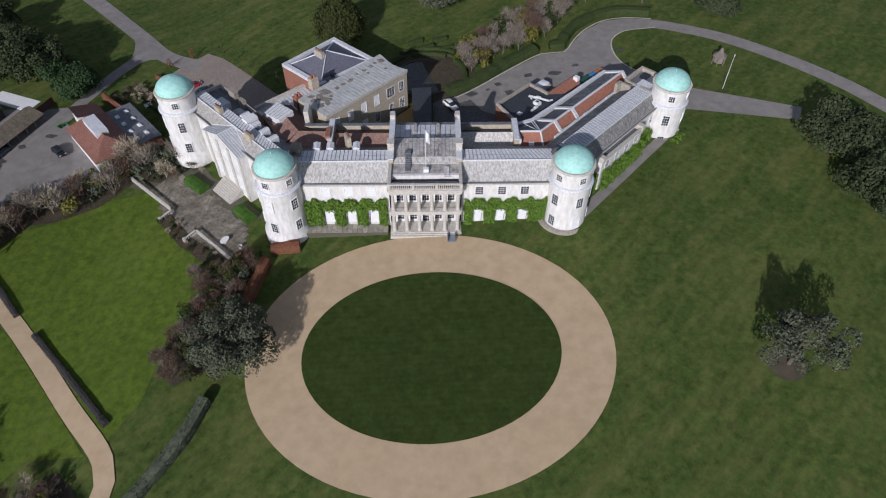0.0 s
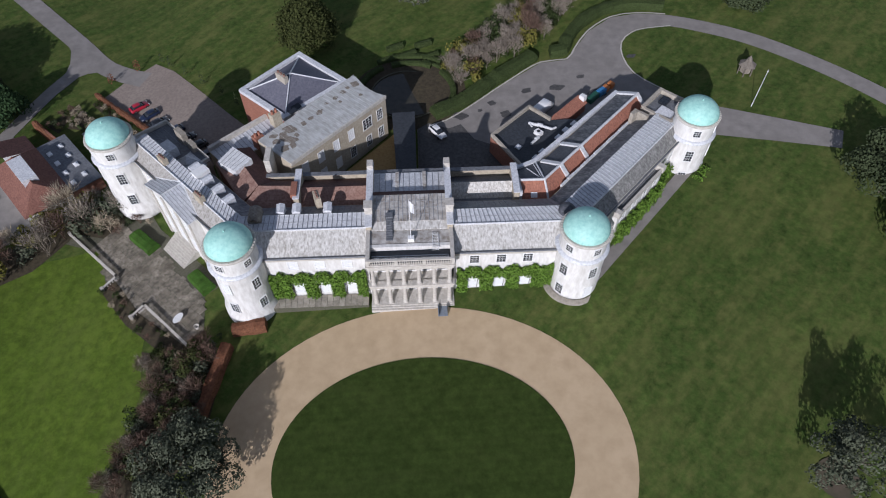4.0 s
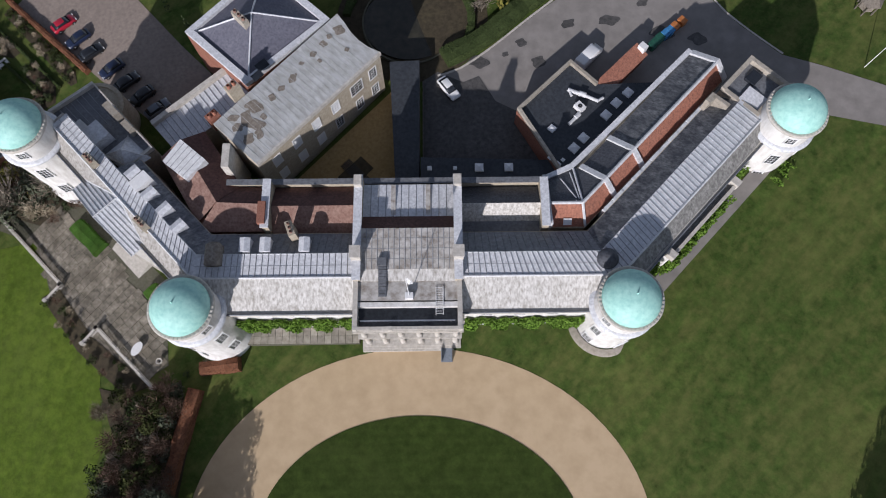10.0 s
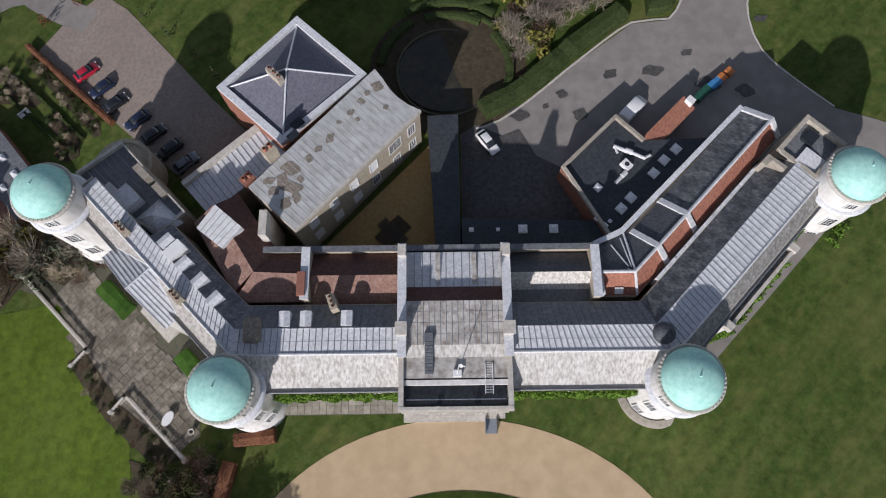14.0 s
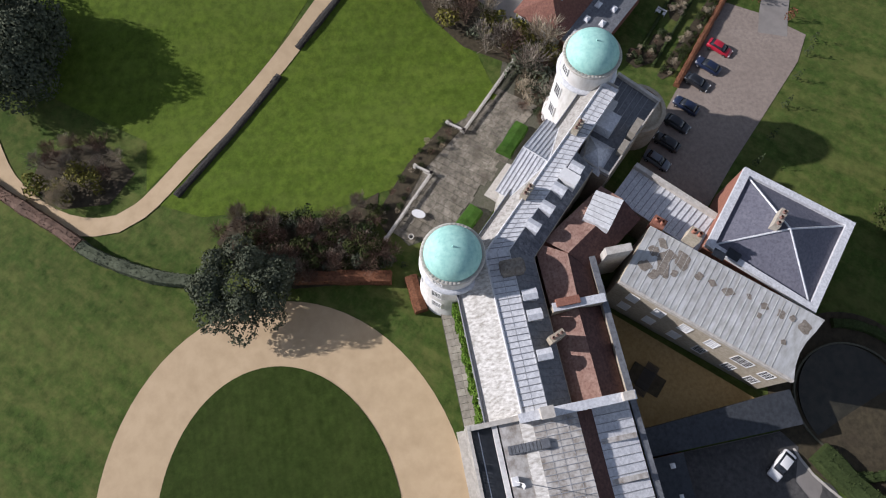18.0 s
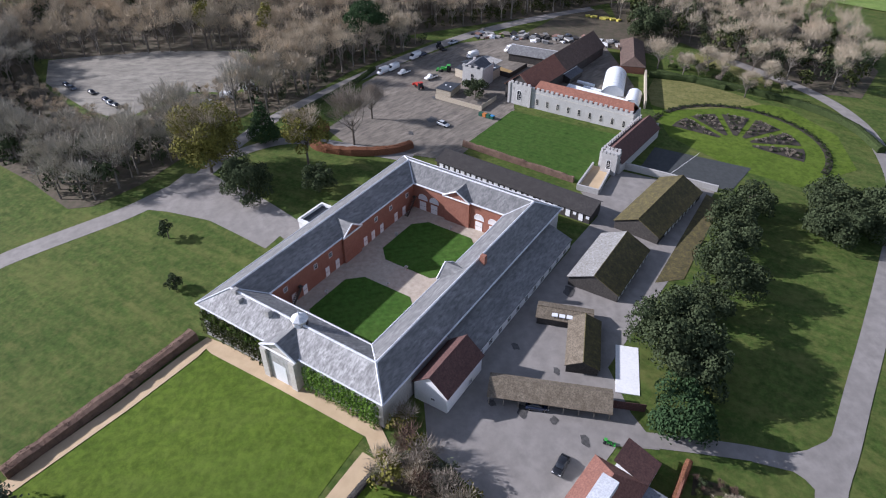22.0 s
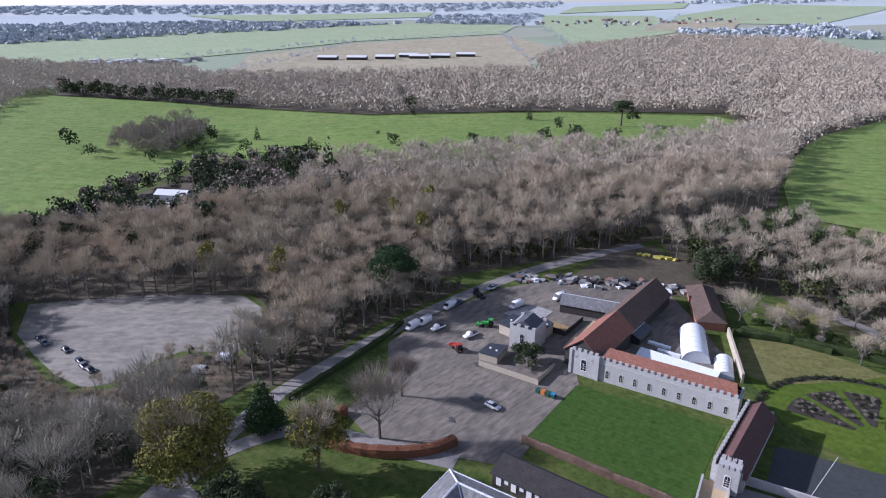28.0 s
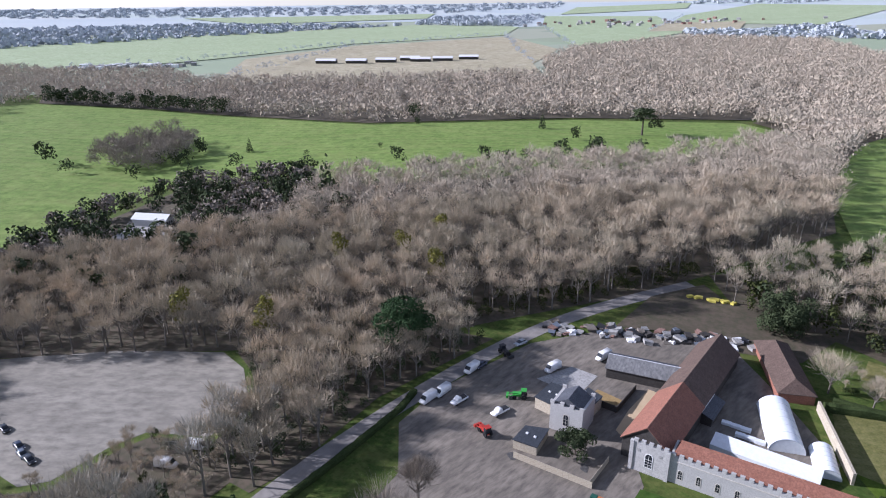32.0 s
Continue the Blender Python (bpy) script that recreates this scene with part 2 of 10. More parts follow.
MAT["copper"] = material("verdigris_copper", [(0.36, 0.66, 0.58), (0.47, 0.75, 0.67), (0.29, 0.57, 0.51)], 0.6, big=2.5, small=0.6, bump=0.08)
MAT["felt"] = material("black_roofing_felt", [(0.040, 0.046, 0.055), (0.065, 0.072, 0.082), (0.028, 0.032, 0.038)], 0.6, big=3.0, small=0.5, bump=0.1)
MAT["render_buff"] = material("buff_stone_wall", [(0.42, 0.37, 0.28), (0.52, 0.46, 0.36), (0.33, 0.28, 0.21)], 0.88, big=2.0, small=0.4)
MAT["sand"] = material("ochre_gravel", [(0.30, 0.21, 0.09), (0.35, 0.25, 0.115), (0.25, 0.17, 0.07)], 0.95, big=5, small=0.5)
MAT["white"] = material("white_paint", [(0.76, 0.76, 0.75), (0.82, 0.82, 0.81), (0.70, 0.70, 0.69)], 0.6, big=2, small=0.4, bump=0.05)
MAT["glass_dark"] = material("window_glass", [(0.02, 0.024, 0.03), (0.035, 0.04, 0.05), (0.015, 0.018, 0.022)], 0.12, big=1.5, small=0.5, bump=0.0, spec=0.6)
MAT["blind"] = material("white_blind", [(0.72, 0.73, 0.74), (0.80, 0.81, 0.82), (0.66, 0.67, 0.68)], 0.4, big=1.0, small=0.4, bump=0.0)
MAT["ivy"] = material("ivy_leaves", [(0.11, 0.20, 0.028), (0.16, 0.26, 0.042), (0.07, 0.13, 0.02)], 0.85, big=1.2, small=0.25, island=0.35, bump=0, spec=0.08)
MAT["evergreen"] = material("evergreen_leaves", [(0.050, 0.066, 0.032), (0.078, 0.096, 0.048), (0.034, 0.046, 0.023)], 0.9, big=2.6, small=0.7, island=0.2, bump=0, spec=0.04)
MAT["holm"] = material("holm_oak_leaves", [(0.085, 0.098, 0.064), (0.13, 0.142, 0.098), (0.056, 0.066, 0.042)], 0.9, big=2.2, small=0.6, island=0.22, bump=0, spec=0.04)
MAT["yew"] = material("yew_leaves", [(0.045, 0.055, 0.018), (0.07, 0.078, 0.025), (0.028, 0.036, 0.012)], 0.85, big=2.5, small=0.5, island=0.25, bump=0, spec=0.08)
MAT["pine"] = material("pine_needles", [(0.035, 0.065, 0.026), (0.05, 0.085, 0.035), (0.022, 0.045, 0.018)], 0.85, big=3, small=0.5, island=0.25, bump=0, spec=0.08)
MAT["olive"] = material("mistletoe_ivy", [(0.15, 0.142, 0.032), (0.21, 0.19, 0.046), (0.095, 0.092, 0.022)], 0.85, big=3, small=0.5, island=0.4, bump=0, spec=0.08)
MAT["twig"] = material("bare_twigs", [(0.42, 0.37, 0.275), (0.54, 0.44, 0.32), (0.33, 0.285, 0.21)], 0.85, big=42, small=7, island=0.22, bump=0, spec=0.08, contrast=0.14)
MAT["twig_far"] = material("distant_twigs", [(0.41, 0.36, 0.275), (0.51, 0.425, 0.325), (0.34, 0.295, 0.225)], 0.9, big=46, small=9, island=0.13, bump=0, spec=0.04, contrast=0.16, upward=0.55)
MAT["twig_cool"] = material("cool_grey_twigs", [(0.36, 0.335, 0.275), (0.44, 0.40, 0.325), (0.27, 0.25, 0.205)], 0.85, big=30, small=5, island=0.22, bump=0, spec=0.08, contrast=0.16)
MAT["twig_red"] = material("reddish_twigs", [(0.15, 0.095, 0.07), (0.21, 0.145, 0.11), (0.10, 0.068, 0.052)], 0.85, big=6, small=1.5, island=0.3, bump=0, spec=0.08)
MAT["twig_grey"] = material("grey_twigs", [(0.26, 0.22, 0.175), (0.34, 0.295, 0.24), (0.18, 0.155, 0.125)], 0.85, big=8, small=1.5, island=0.3, bump=0, spec=0.08)
MAT["bark"] = material("bark", [(0.11, 0.09, 0.07), (0.17, 0.145, 0.115), (0.075, 0.06, 0.048)], 0.92, big=1.0, small=0.2, bump=0.6)
MAT["bark_grey"] = material("grey_bark", [(0.19, 0.17, 0.14), (0.27, 0.24, 0.20), (0.13, 0.115, 0.095)], 0.92, big=6, small=1.2, bump=0)
def fields_material(name, colours, size, angle):
    """A patchwork of distant fields and woods: cells of differing colour with a soft mottling."""
    m = material(name, colours[:3], 0.95, big=size * 0.5, small=size * 0.08, bump=0)
    n, l = m.node_tree.nodes, m.node_tree.links
    b = n["Principled BSDF"]
    src = b.inputs["Base Color"].links[0].from_socket
    tc, mp, vo = n.new("ShaderNodeTexCoord"), n.new("ShaderNodeMapping"), n.new("ShaderNodeTexVoronoi")
    mp.inputs["Rotation"].default_value = (0, 0, radians(angle))
    mp.inputs["Scale"].default_value = (1.0 / size, 0.45 / size, 1.0 / size)
    vo.inputs["Scale"].default_value = 1.0
    l.new(tc.outputs["Object"], mp.inputs["Vector"])
    l.new(mp.outputs["Vector"], vo.inputs["Vector"])
    sp = n.new("ShaderNodeSeparateColor")
    l.new(vo.outputs["Color"], sp.inputs["Color"])
    rp = n.new("ShaderNodeValToRGB")
    rp.color_ramp.interpolation = "CONSTANT"
    while len(rp.color_ramp.elements) < len(colours):
        rp.color_ramp.elements.new(0.5)
    for i, c in enumerate(colours):
        rp.color_ramp.elements[i].position = i / len(colours)
        rp.color_ramp.elements[i].color = (*c, 1)
    l.new(sp.outputs["Red"], rp.inputs["Fac"])
    mx = n.new("ShaderNodeMix")
    mx.data_type = "RGBA"
    mx.inputs["Factor"].default_value = 0.65
    l.new(src, mx.inputs["A"])
    l.new(rp.outputs["Color"], mx.inputs["B"])
    l.new(mx.outputs["Result"], b.inputs["Base Color"])
    return m


# distance haze is mixed into these pale, bluish ground colours
MAT["far_plain"] = fields_material("haze_tinted_farmland", [(0.27, 0.31, 0.20), (0.33, 0.36, 0.26), (0.25, 0.29, 0.21), (0.36, 0.36, 0.27), (0.29, 0.35, 0.22)], 210, 30)
MAT["haze_plain"] = fields_material("haze_blue_plain", [(0.43, 0.48, 0.49), (0.47, 0.52, 0.50), (0.42, 0.46, 0.48), (0.50, 0.53, 0.50), (0.44, 0.50, 0.45), (0.46, 0.50, 0.51)], 330, 25)
MAT["slate_grey"] = material("streaked_slate", [(0.20, 0.198, 0.185), (0.40, 0.39, 0.37), (0.10, 0.098, 0.09)], 0.75, big=1.0, small=0.35, bump=0.5, stretch=(1, 0.2, 1), turn=45)
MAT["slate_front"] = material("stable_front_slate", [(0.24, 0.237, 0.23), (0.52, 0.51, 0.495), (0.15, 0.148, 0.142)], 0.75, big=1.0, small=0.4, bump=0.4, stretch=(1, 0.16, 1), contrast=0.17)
MAT["court_gravel"] = material("stable_court_gravel", [(0.43, 0.375, 0.30), (0.51, 0.455, 0.375), (0.36, 0.31, 0.25)], 0.95, big=6, small=1.2, bump=0.2, bump_size=0.15)
MAT["ring_soil"] = material("dark_bed_soil", [(0.045, 0.038, 0.030), (0.07, 0.058, 0.045), (0.03, 0.026, 0.02)], 0.95, big=3, small=0.5, bump=0.6)
MAT["lead_seam"] = material("lead_seam", [(0.33, 0.34, 0.355), (0.42, 0.43, 0.44), (0.24, 0.245, 0.25)], 0.55, metal=0.05, big=1.6, small=0.3, bump=0)
MAT["lead_pale"] = material("pale_lead", [(0.60, 0.61, 0.62), (0.70, 0.71, 0.715), (0.47, 0.475, 0.48)], 0.6, big=1.6, small=0.5, bump=0.1)
MAT["lead_brown"] = material("brown_roof_stain", [(0.21, 0.18, 0.145), (0.33, 0.295, 0.25), (0.12, 0.10, 0.08)], 0.8, big=1.2, small=0.35, bump=0.1)
MAT["tile_flint"] = material("weathered_red_tile", [(0.21, 0.095, 0.068), (0.28, 0.135, 0.10), (0.13, 0.062, 0.048)], 0.85, big=1.6, small=0.35, bump=0.5)
MAT["flag_pale"] = material("pale_flagstone", [(0.36, 0.325, 0.27), (0.45, 0.41, 0.345), (0.26, 0.23, 0.185)], 0.85, big=2.0, small=0.5, objectwise=0.18)
MAT["beech"] = material("copper_beech_leaves", [(0.17, 0.075, 0.042), (0.23, 0.105, 0.058), (0.10, 0.048, 0.03)], 0.85, big=1.5, small=0.3, island=0.4, bump=0, spec=0.08)
MAT["hedge"] = material("clipped_hedge", [(0.04, 0.058, 0.02), (0.06, 0.08, 0.028), (0.028, 0.04, 0.014)], 0.85, big=1.5, small=0.3, island=0.35, bump=0.5, spec=0.08)
MAT["timber"] = material("grey_timber", [(0.19, 0.165, 0.135), (0.27, 0.24, 0.20), (0.13, 0.11, 0.09)], 0.88, big=1.5, small=0.3, objectwise=0.15)
MAT["timber_dark"] = material("black_timber", [(0.05, 0.045, 0.04), (0.08, 0.072, 0.065), (0.032, 0.03, 0.028)], 0.8, big=1.5, small=0.3)
MAT["thatch"] = material("old_wooden_shingle", [(0.14, 0.115, 0.082), (0.24, 0.20, 0.15), (0.085, 0.07, 0.05)], 0.95, big=1.1, small=0.3, bump=0.7, contrast=0.16)
MAT["moss"] = material("mossy_roof", [(0.075, 0.066, 0.024), (0.15, 0.125, 0.045), (0.055, 0.045, 0.032)], 0.95, big=1.4, small=0.5, bump=0.6, contrast=0.16)
MAT["iron_sheet"] = material("corrugated_sheet", [(0.26, 0.26, 0.255), (0.38, 0.38, 0.37), (0.15, 0.13, 0.10)], 0.6, metal=0.1, big=1.8, small=0.4)
MAT["plastic"] = material("polytunnel_film", [(0.74, 0.77, 0.78), (0.82, 0.84, 0.85), (0.68, 0.71, 0.72)], 0.35, big=3, small=0.8, bump=0.05)
MAT["concrete"] = material("concrete", [(0.33, 0.32, 0.30), (0.44, 0.43, 0.41), (0.24, 0.235, 0.22)], 0.9, big=3, small=0.6)
MAT["iron"] = material("black_iron", [(0.03, 0.03, 0.032), (0.045, 0.045, 0.048), (0.02, 0.02, 0.022)], 0.5, big=1, small=0.2, bump=0)
MAT["tyre"] = material("tyre_rubber", [(0.02, 0.02, 0.02), (0.03, 0.03, 0.03), (0.015, 0.015, 0.015)], 0.8, big=1, small=0.2, bump=0)
MAT["water"] = material("dark_pond_water", [(0.035, 0.033, 0.024), (0.055, 0.05, 0.035), (0.022, 0.022, 0.016)], 0.25, big=4, small=1.2, bump=0.02, spec=0.5)
MAT["tarmac_court"] = material("court_tarmac", [(0.05, 0.055, 0.055), (0.065, 0.07, 0.07), (0.042, 0.046, 0.046)], 0.85, big=6, small=1.0)
# green paled in the colour itself to suggest haze
MAT["field_green"] = lawn_material("haze_pale_field", [(0.33, 0.40, 0.23), (0.40, 0.46, 0.28), (0.30, 0.36, 0.20)], 14, 30, 0.06, 90, 20, pale=(0.40, 0.42, 0.28), amount=0.4)
MAT["golf"] = lawn_material("fairway", [(0.14, 0.215, 0.05), (0.20, 0.275, 0.072), (0.115, 0.18, 0.04)], 9, 20, 0.05, 60, 9, pale=(0.25, 0.26, 0.095), amount=0.5)
MAT["field_straw"] = lawn_material("stubble_field", [(0.38, 0.33, 0.22), (0.46, 0.41, 0.29), (0.33, 0.30, 0.19)], 12, 10, 0.05, 80, 18)
# blue-grey base colour carries the haze over far trees
MAT["far_wood"] = material("haze_blue_woodland", [(0.43, 0.465, 0.49), (0.48, 0.51, 0.535), (0.385, 0.42, 0.445)], 0.95, big=60, small=12, bump=0.1)
MAT["blue_plastic"] = material("blue_plastic", [(0.05, 0.20, 0.42), (0.07, 0.25, 0.50), (0.04, 0.16, 0.34)], 0.4, big=1, small=0.3, bump=0)
MAT["green_paint"] = material("green_machine_paint", [(0.06, 0.36, 0.06), (0.08, 0.44, 0.08), (0.04, 0.26, 0.04)], 0.4, big=1, small=0.3, bump=0)
MAT["red_paint"] = material("red_machine_paint", [(0.40, 0.045, 0.03), (0.48, 0.06, 0.045), (0.30, 0.03, 0.02)], 0.4, big=1, small=0.3, bump=0)
MAT["orange_paint"] = material("orange_plastic", [(0.48, 0.17, 0.05), (0.55, 0.21, 0.07), (0.38, 0.13, 0.04)], 0.5, big=1, small=0.3, bump=0)
MAT["green_dark"] = material("green_bin", [(0.02, 0.09, 0.06), (0.03, 0.12, 0.08), (0.015, 0.06, 0.045)], 0.5, big=1, small=0.3, bump=0)
MAT["yellow_paint"] = material("yellow_sheet", [(0.60, 0.52, 0.10), (0.68, 0.60, 0.14), (0.50, 0.43, 0.08)], 0.5, big=1, small=0.3, bump=0)
MAT["yard"] = material("worn_yard_surface", [(0.165, 0.145, 0.118), (0.25, 0.218, 0.178), (0.095, 0.083, 0.07)], 0.9, big=5, small=1.2, contrast=0.18, stretch=(1, 0.3, 1), turn=35)
MAT["lot"] = material("pale_worn_gravel", [(0.215, 0.198, 0.165), (0.31, 0.286, 0.24), (0.14, 0.129, 0.108)], 0.92, big=9, small=2.0, contrast=0.2, stretch=(1, 0.4, 1), turn=-20)
MAT["tile_dark"] = material("dark_tile", [(0.050, 0.046, 0.044), (0.08, 0.074, 0.07), (0.035, 0.033, 0.032)], 0.9, big=2.0, small=0.3, spec=0.1)
MAT["ramp_grey"] = material("grey_ramp_mat", [(0.22, 0.25, 0.29), (0.27, 0.30, 0.34), (0.18, 0.21, 0.24)], 0.7, big=1, small=0.2)


# ---- mesh helpers ----
class M:
    """Collects vertices and faces of one mesh."""
    def __init__(self):
        self.v, self.f = [], []

    def add(self, verts, faces):
        k = len(self.v)
        self.v += [tuple(p) for p in verts]
        self.f += [tuple(i + k for i in q) for q in faces]
        return self

    def box(self, x0, x1, y0, y1, z0, z1):
        return self.prism([(x0, y0), (x1, y0), (x1, y1), (x0, y1)], z0, z1)

    def prism(self, poly, z0, z1):
        n = len(poly)
        lo = z0 if callable(z0) else (lambda x, y: z0)
        hi = z1 if callable(z1) else (lambda x, y: z1)
        v = [(x, y, lo(x, y)) for x, y in poly] + [(x, y, hi(x, y)) for x, y in poly]
        f = [tuple(reversed(range(n))), tuple(range(n, 2 * n))] + [(i, (i + 1) % n, n + (i + 1) % n, n + i) for i in range(n)]
        return self.add(v, f)

    def slab(self, quad, t=0.12):
        """A thick sheet under four or three corner points given in space."""
        n = len(quad)
        v = [tuple(p) for p in quad] + [(p[0], p[1], p[2] - t) for p in quad]
        f = [tuple(range(n)), tuple(reversed(range(n, 2 * n)))] + [(i, n + i, n + (i + 1) % n, (i + 1) % n) for i in range(n)]
        return self.add(v, f)

    def lathe(self, profile, cx=0.0, cy=0.0, n=32, a0=0.0, a1=2 * math.pi):
        full = abs(a1 - a0 - 2 * math.pi) < 1e-6
        m = n if full else n + 1
        v = [(cx + r * math.cos(a0 + (a1 - a0) * i / n), cy + r * math.sin(a0 + (a1 - a0) * i / n), z) for r, z in profile for i in range(m)]
        f = []
        for k in range(len(profile) - 1):
            for i in range(n):
                j = (i + 1) % m
                f.append((k * m + i, k * m + j, (k + 1) * m + j, (k + 1) * m + i))
        return self.add(v, f)

    def tube(self, a, b, r0, r1=None, n=6):
        a, b = Vector(a), Vector(b)
        r1 = r0 if r1 is None else r1
        d = (b - a).normalized()
        u = d.orthogonal().normalized()
        w = d.cross(u)
        v = [p + r * (u * math.cos(2 * math.pi * i / n) + w * math.sin(2 * math.pi * i / n)) for p, r in ((a, r0), (b, r1)) for i in range(n)]
        f = [(i, (i + 1) % n, n + (i + 1) % n, n + i) for i in range(n)] + [tuple(reversed(range(n))), tuple(range(n, 2 * n))]
        return self.add(v, f)

    def mesh(self, name, mat, smooth=False):
        me = bpy.data.meshes.new(name)
        me.from_pydata(self.v, [], self.f)
        me.materials.append(MAT[mat] if isinstance(mat, str) else mat)
        if smooth:
            me.polygons.foreach_set("use_smooth", [True] * len(me.polygons))
        me.update()
        return me


def part(name, m, mat, parent, label="", smooth=False, at=None):
    """Links a mesh as one object under a thing or under a part; at: its own local pose."""
    ob = new(name, m.mesh(name, mat, smooth) if isinstance(m, M) else m)
    ob.parent = parent
    if at is not None:
        ob.matrix_basis = at
    if label:
        tagged(ob, label)
    return ob


def thing(name, label, category, at=None, group="", kind="", mesh=None):
    ob = new(name, mesh)
    if at is not None:
        ob.matrix_basis = at
    return tagged(ob, label, category, group, kind)


def solid(name, m, mat, label, category, group="", kind="", smooth=False, at=None):
    return thing(name, label, category, at, group, kind, m.mesh(name, mat, smooth))


def tri_mesh(name, V, F, mat, second=None, slots=None):
    """A mesh from numpy arrays of vertices and equal-sided faces, with a second material on some."""
    me = bpy.data.meshes.new(name)
    k = F.shape[1]
    me.vertices.add(len(V))
    me.vertices.foreach_set("co", np.ascontiguousarray(V, dtype=np.float32).ravel())
    me.loops.add(F.size)
    me.loops.foreach_set("vertex_index", np.ascontiguousarray(F, dtype=np.int32).ravel())
    me.polygons.add(len(F))
    me.polygons.foreach_set("loop_start", np.arange(0, F.size, k, dtype=np.int32))
    me.materials.append(MAT[mat] if isinstance(mat, str) else mat)
    if slots is not None and second:
        me.materials.append(MAT[second])
        me.polygons.foreach_set("material_index", slots)
    me.update(calc_edges=True)
    return me


# ---- ground ----
def height(x, y):
    """The lie of the land: it falls to the south and west, with a hollow by the west garden; hills rise far off."""
    far = math.hypot(x + 100, y)
    xc, yc = max(-330.0, min(110.0, x)) / 100, max(-120.0, min(160.0, y)) / 100
    z = -0.12 + 5.224 * xc + 3.864 * yc + 1.332 * xc * xc - 0.521 * xc * yc - 2.107 * yc * yc
    z += -2.6 * math.exp(-((x + 68) / 17) ** 2) + 1.8 * math.exp(-((x + 180) ** 2 + (y + 20) ** 2) / 45 ** 2)
    k = min(1.0, max(0.0, (far - 330) / 500))
    k = k * k * (3 - 2 * k)
    z = z * (1 - k) - 4.0 * k
    if far > 1400:
        z += 70 * min(1.0, (far - 1400) / 3000) ** 1.3 * (1.0 + 0.5 * math.sin(math.atan2(y, -x - 100) * 1.0 + 0.2))
    du, dv = x + 129.2, y + 32.0
    u, v = 0.683 * du + 0.730 * dv, -0.730 * du + 0.683 * dv
    if 3 < u < 43.5 and 3 < v < 68.5:
        z = -5.4     # dug level for the stable court
    return z


from mathutils.geometry import delaunay_2d_cdt


def sheet(m, poly, lift=0.05, step=3.0):
    """A draped sheet inside a polygon, lifted a little over the ground."""
    xs, ys = [p[0] for p in poly], [p[1] for p in poly]
    pts, edges = [], []
    n = len(poly)
    for i in range(n):
        a, b = Vector(poly[i]), Vector(poly[(i + 1) % n])
        k = max(1, int((b - a).length / step))
        for j in range(k):
            pts.append(a.lerp(b, j / k))
    nb = len(pts)
    edges = [(i, (i + 1) % nb) for i in range(nb)]
    gx = np.arange(min(xs) + step / 2, max(xs), step)
    gy = np.arange(min(ys) + step / 2, max(ys), step)
    pts += [Vector((float(x), float(y))) for x in gx for y in gy]
    v, e, f, *_ = delaunay_2d_cdt(pts, edges, [], 1, 1e-4)
    return m.add([(p.x, p.y, height(p.x, p.y) + lift) for p in v], f)


def smooth_line(pts, closed=False, step=2.0):
    """A soft curve through points."""
    P = [Vector(p) for p in pts]
    n = len(P)
    out = []
    for i in range(n if closed else n - 1):
        a, b = P[i], P[(i + 1) % n]
        p0 = P[(i - 1) % n] if closed or i else a
        p3 = P[(i + 2) % n] if closed or i < n - 2 else b
        k = max(2, int((b - a).length / step))
        for j in range(k):
            t = j / k
            out.append(0.5 * (2 * a + (b - p0) * t + (2 * p0 - 5 * a + 4 * b - p3) * t * t + (3 * a - p0 - 3 * b + p3) * t ** 3))
    if not closed:
        out.append(P[-1])
    return out


def ribbon(m, pts, width, lift=0.05, curved=True):
    P = smooth_line(pts, step=2.5) if curved else [Vector(p) for p in pts]
    if not curved:
        Q = []
        for a, b in zip(P, P[1:]):
            k = max(1, int((b - a).length / 3))
            Q += [a.lerp(b, j / k) for j in range(k)]
        P = Q + [P[-1]]
    V = []
    for i, p in enumerate(P):
        d = (P[min(i + 1, len(P) - 1)] - P[max(i - 1, 0)]).normalized()
        nrm = Vector((-d.y, d.x)) * width / 2
        for k in (-1, 0, 1):
            q = p + nrm * k
            V.append((q.x, q.y, height(q.x, q.y) + lift))
    F = []
    for i in range(len(P) - 1):
        for k in (0, 1):
            a = i * 3 + k
            F.append((a, a + 1, a + 4, a + 3))
    return m.add(V, F)


def ellipse(cx, cy, rx, ry, n=72):
    return [(cx + rx * math.cos(2 * math.pi * i / n), cy + ry * math.sin(2 * math.pi * i / n)) for i in range(n)]


def axis_lines(lo, hi, step, reach):
    near = list(np.arange(lo, hi + 0.1, step))
    out, d = [], step
    left, right = [], []
    x = lo
    while x > -reach:
        d *= 1.22
        x -= d
        left.append(x)
    x, d = hi, step
    while x < reach:
        d *= 1.22
        x += d
        right.append(x)
    return left[::-1] + near + right


GX, GY = axis_lines(-360, 130, 3.0, 4700), axis_lines(-140, 230, 3.0, 4700)
gv = [(x, y, height(x, y)) for y in GY for x in GX]
gw = len(GX)
gf = [(j * gw + i, j * gw + i + 1, (j + 1) * gw + i + 1, (j + 1) * gw + i) for j in range(len(GY) - 1) for i in range(gw - 1)]
ground = solid("ground", M().add(gv, gf), "grass", "green winter parkland grass with worn pale patches", "ground", kind="structure", smooth=True)
# beyond 880 m the ground takes the haze-tinted colours
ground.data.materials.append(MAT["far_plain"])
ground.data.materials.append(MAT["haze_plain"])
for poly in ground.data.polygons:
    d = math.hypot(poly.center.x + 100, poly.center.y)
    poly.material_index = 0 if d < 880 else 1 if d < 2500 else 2

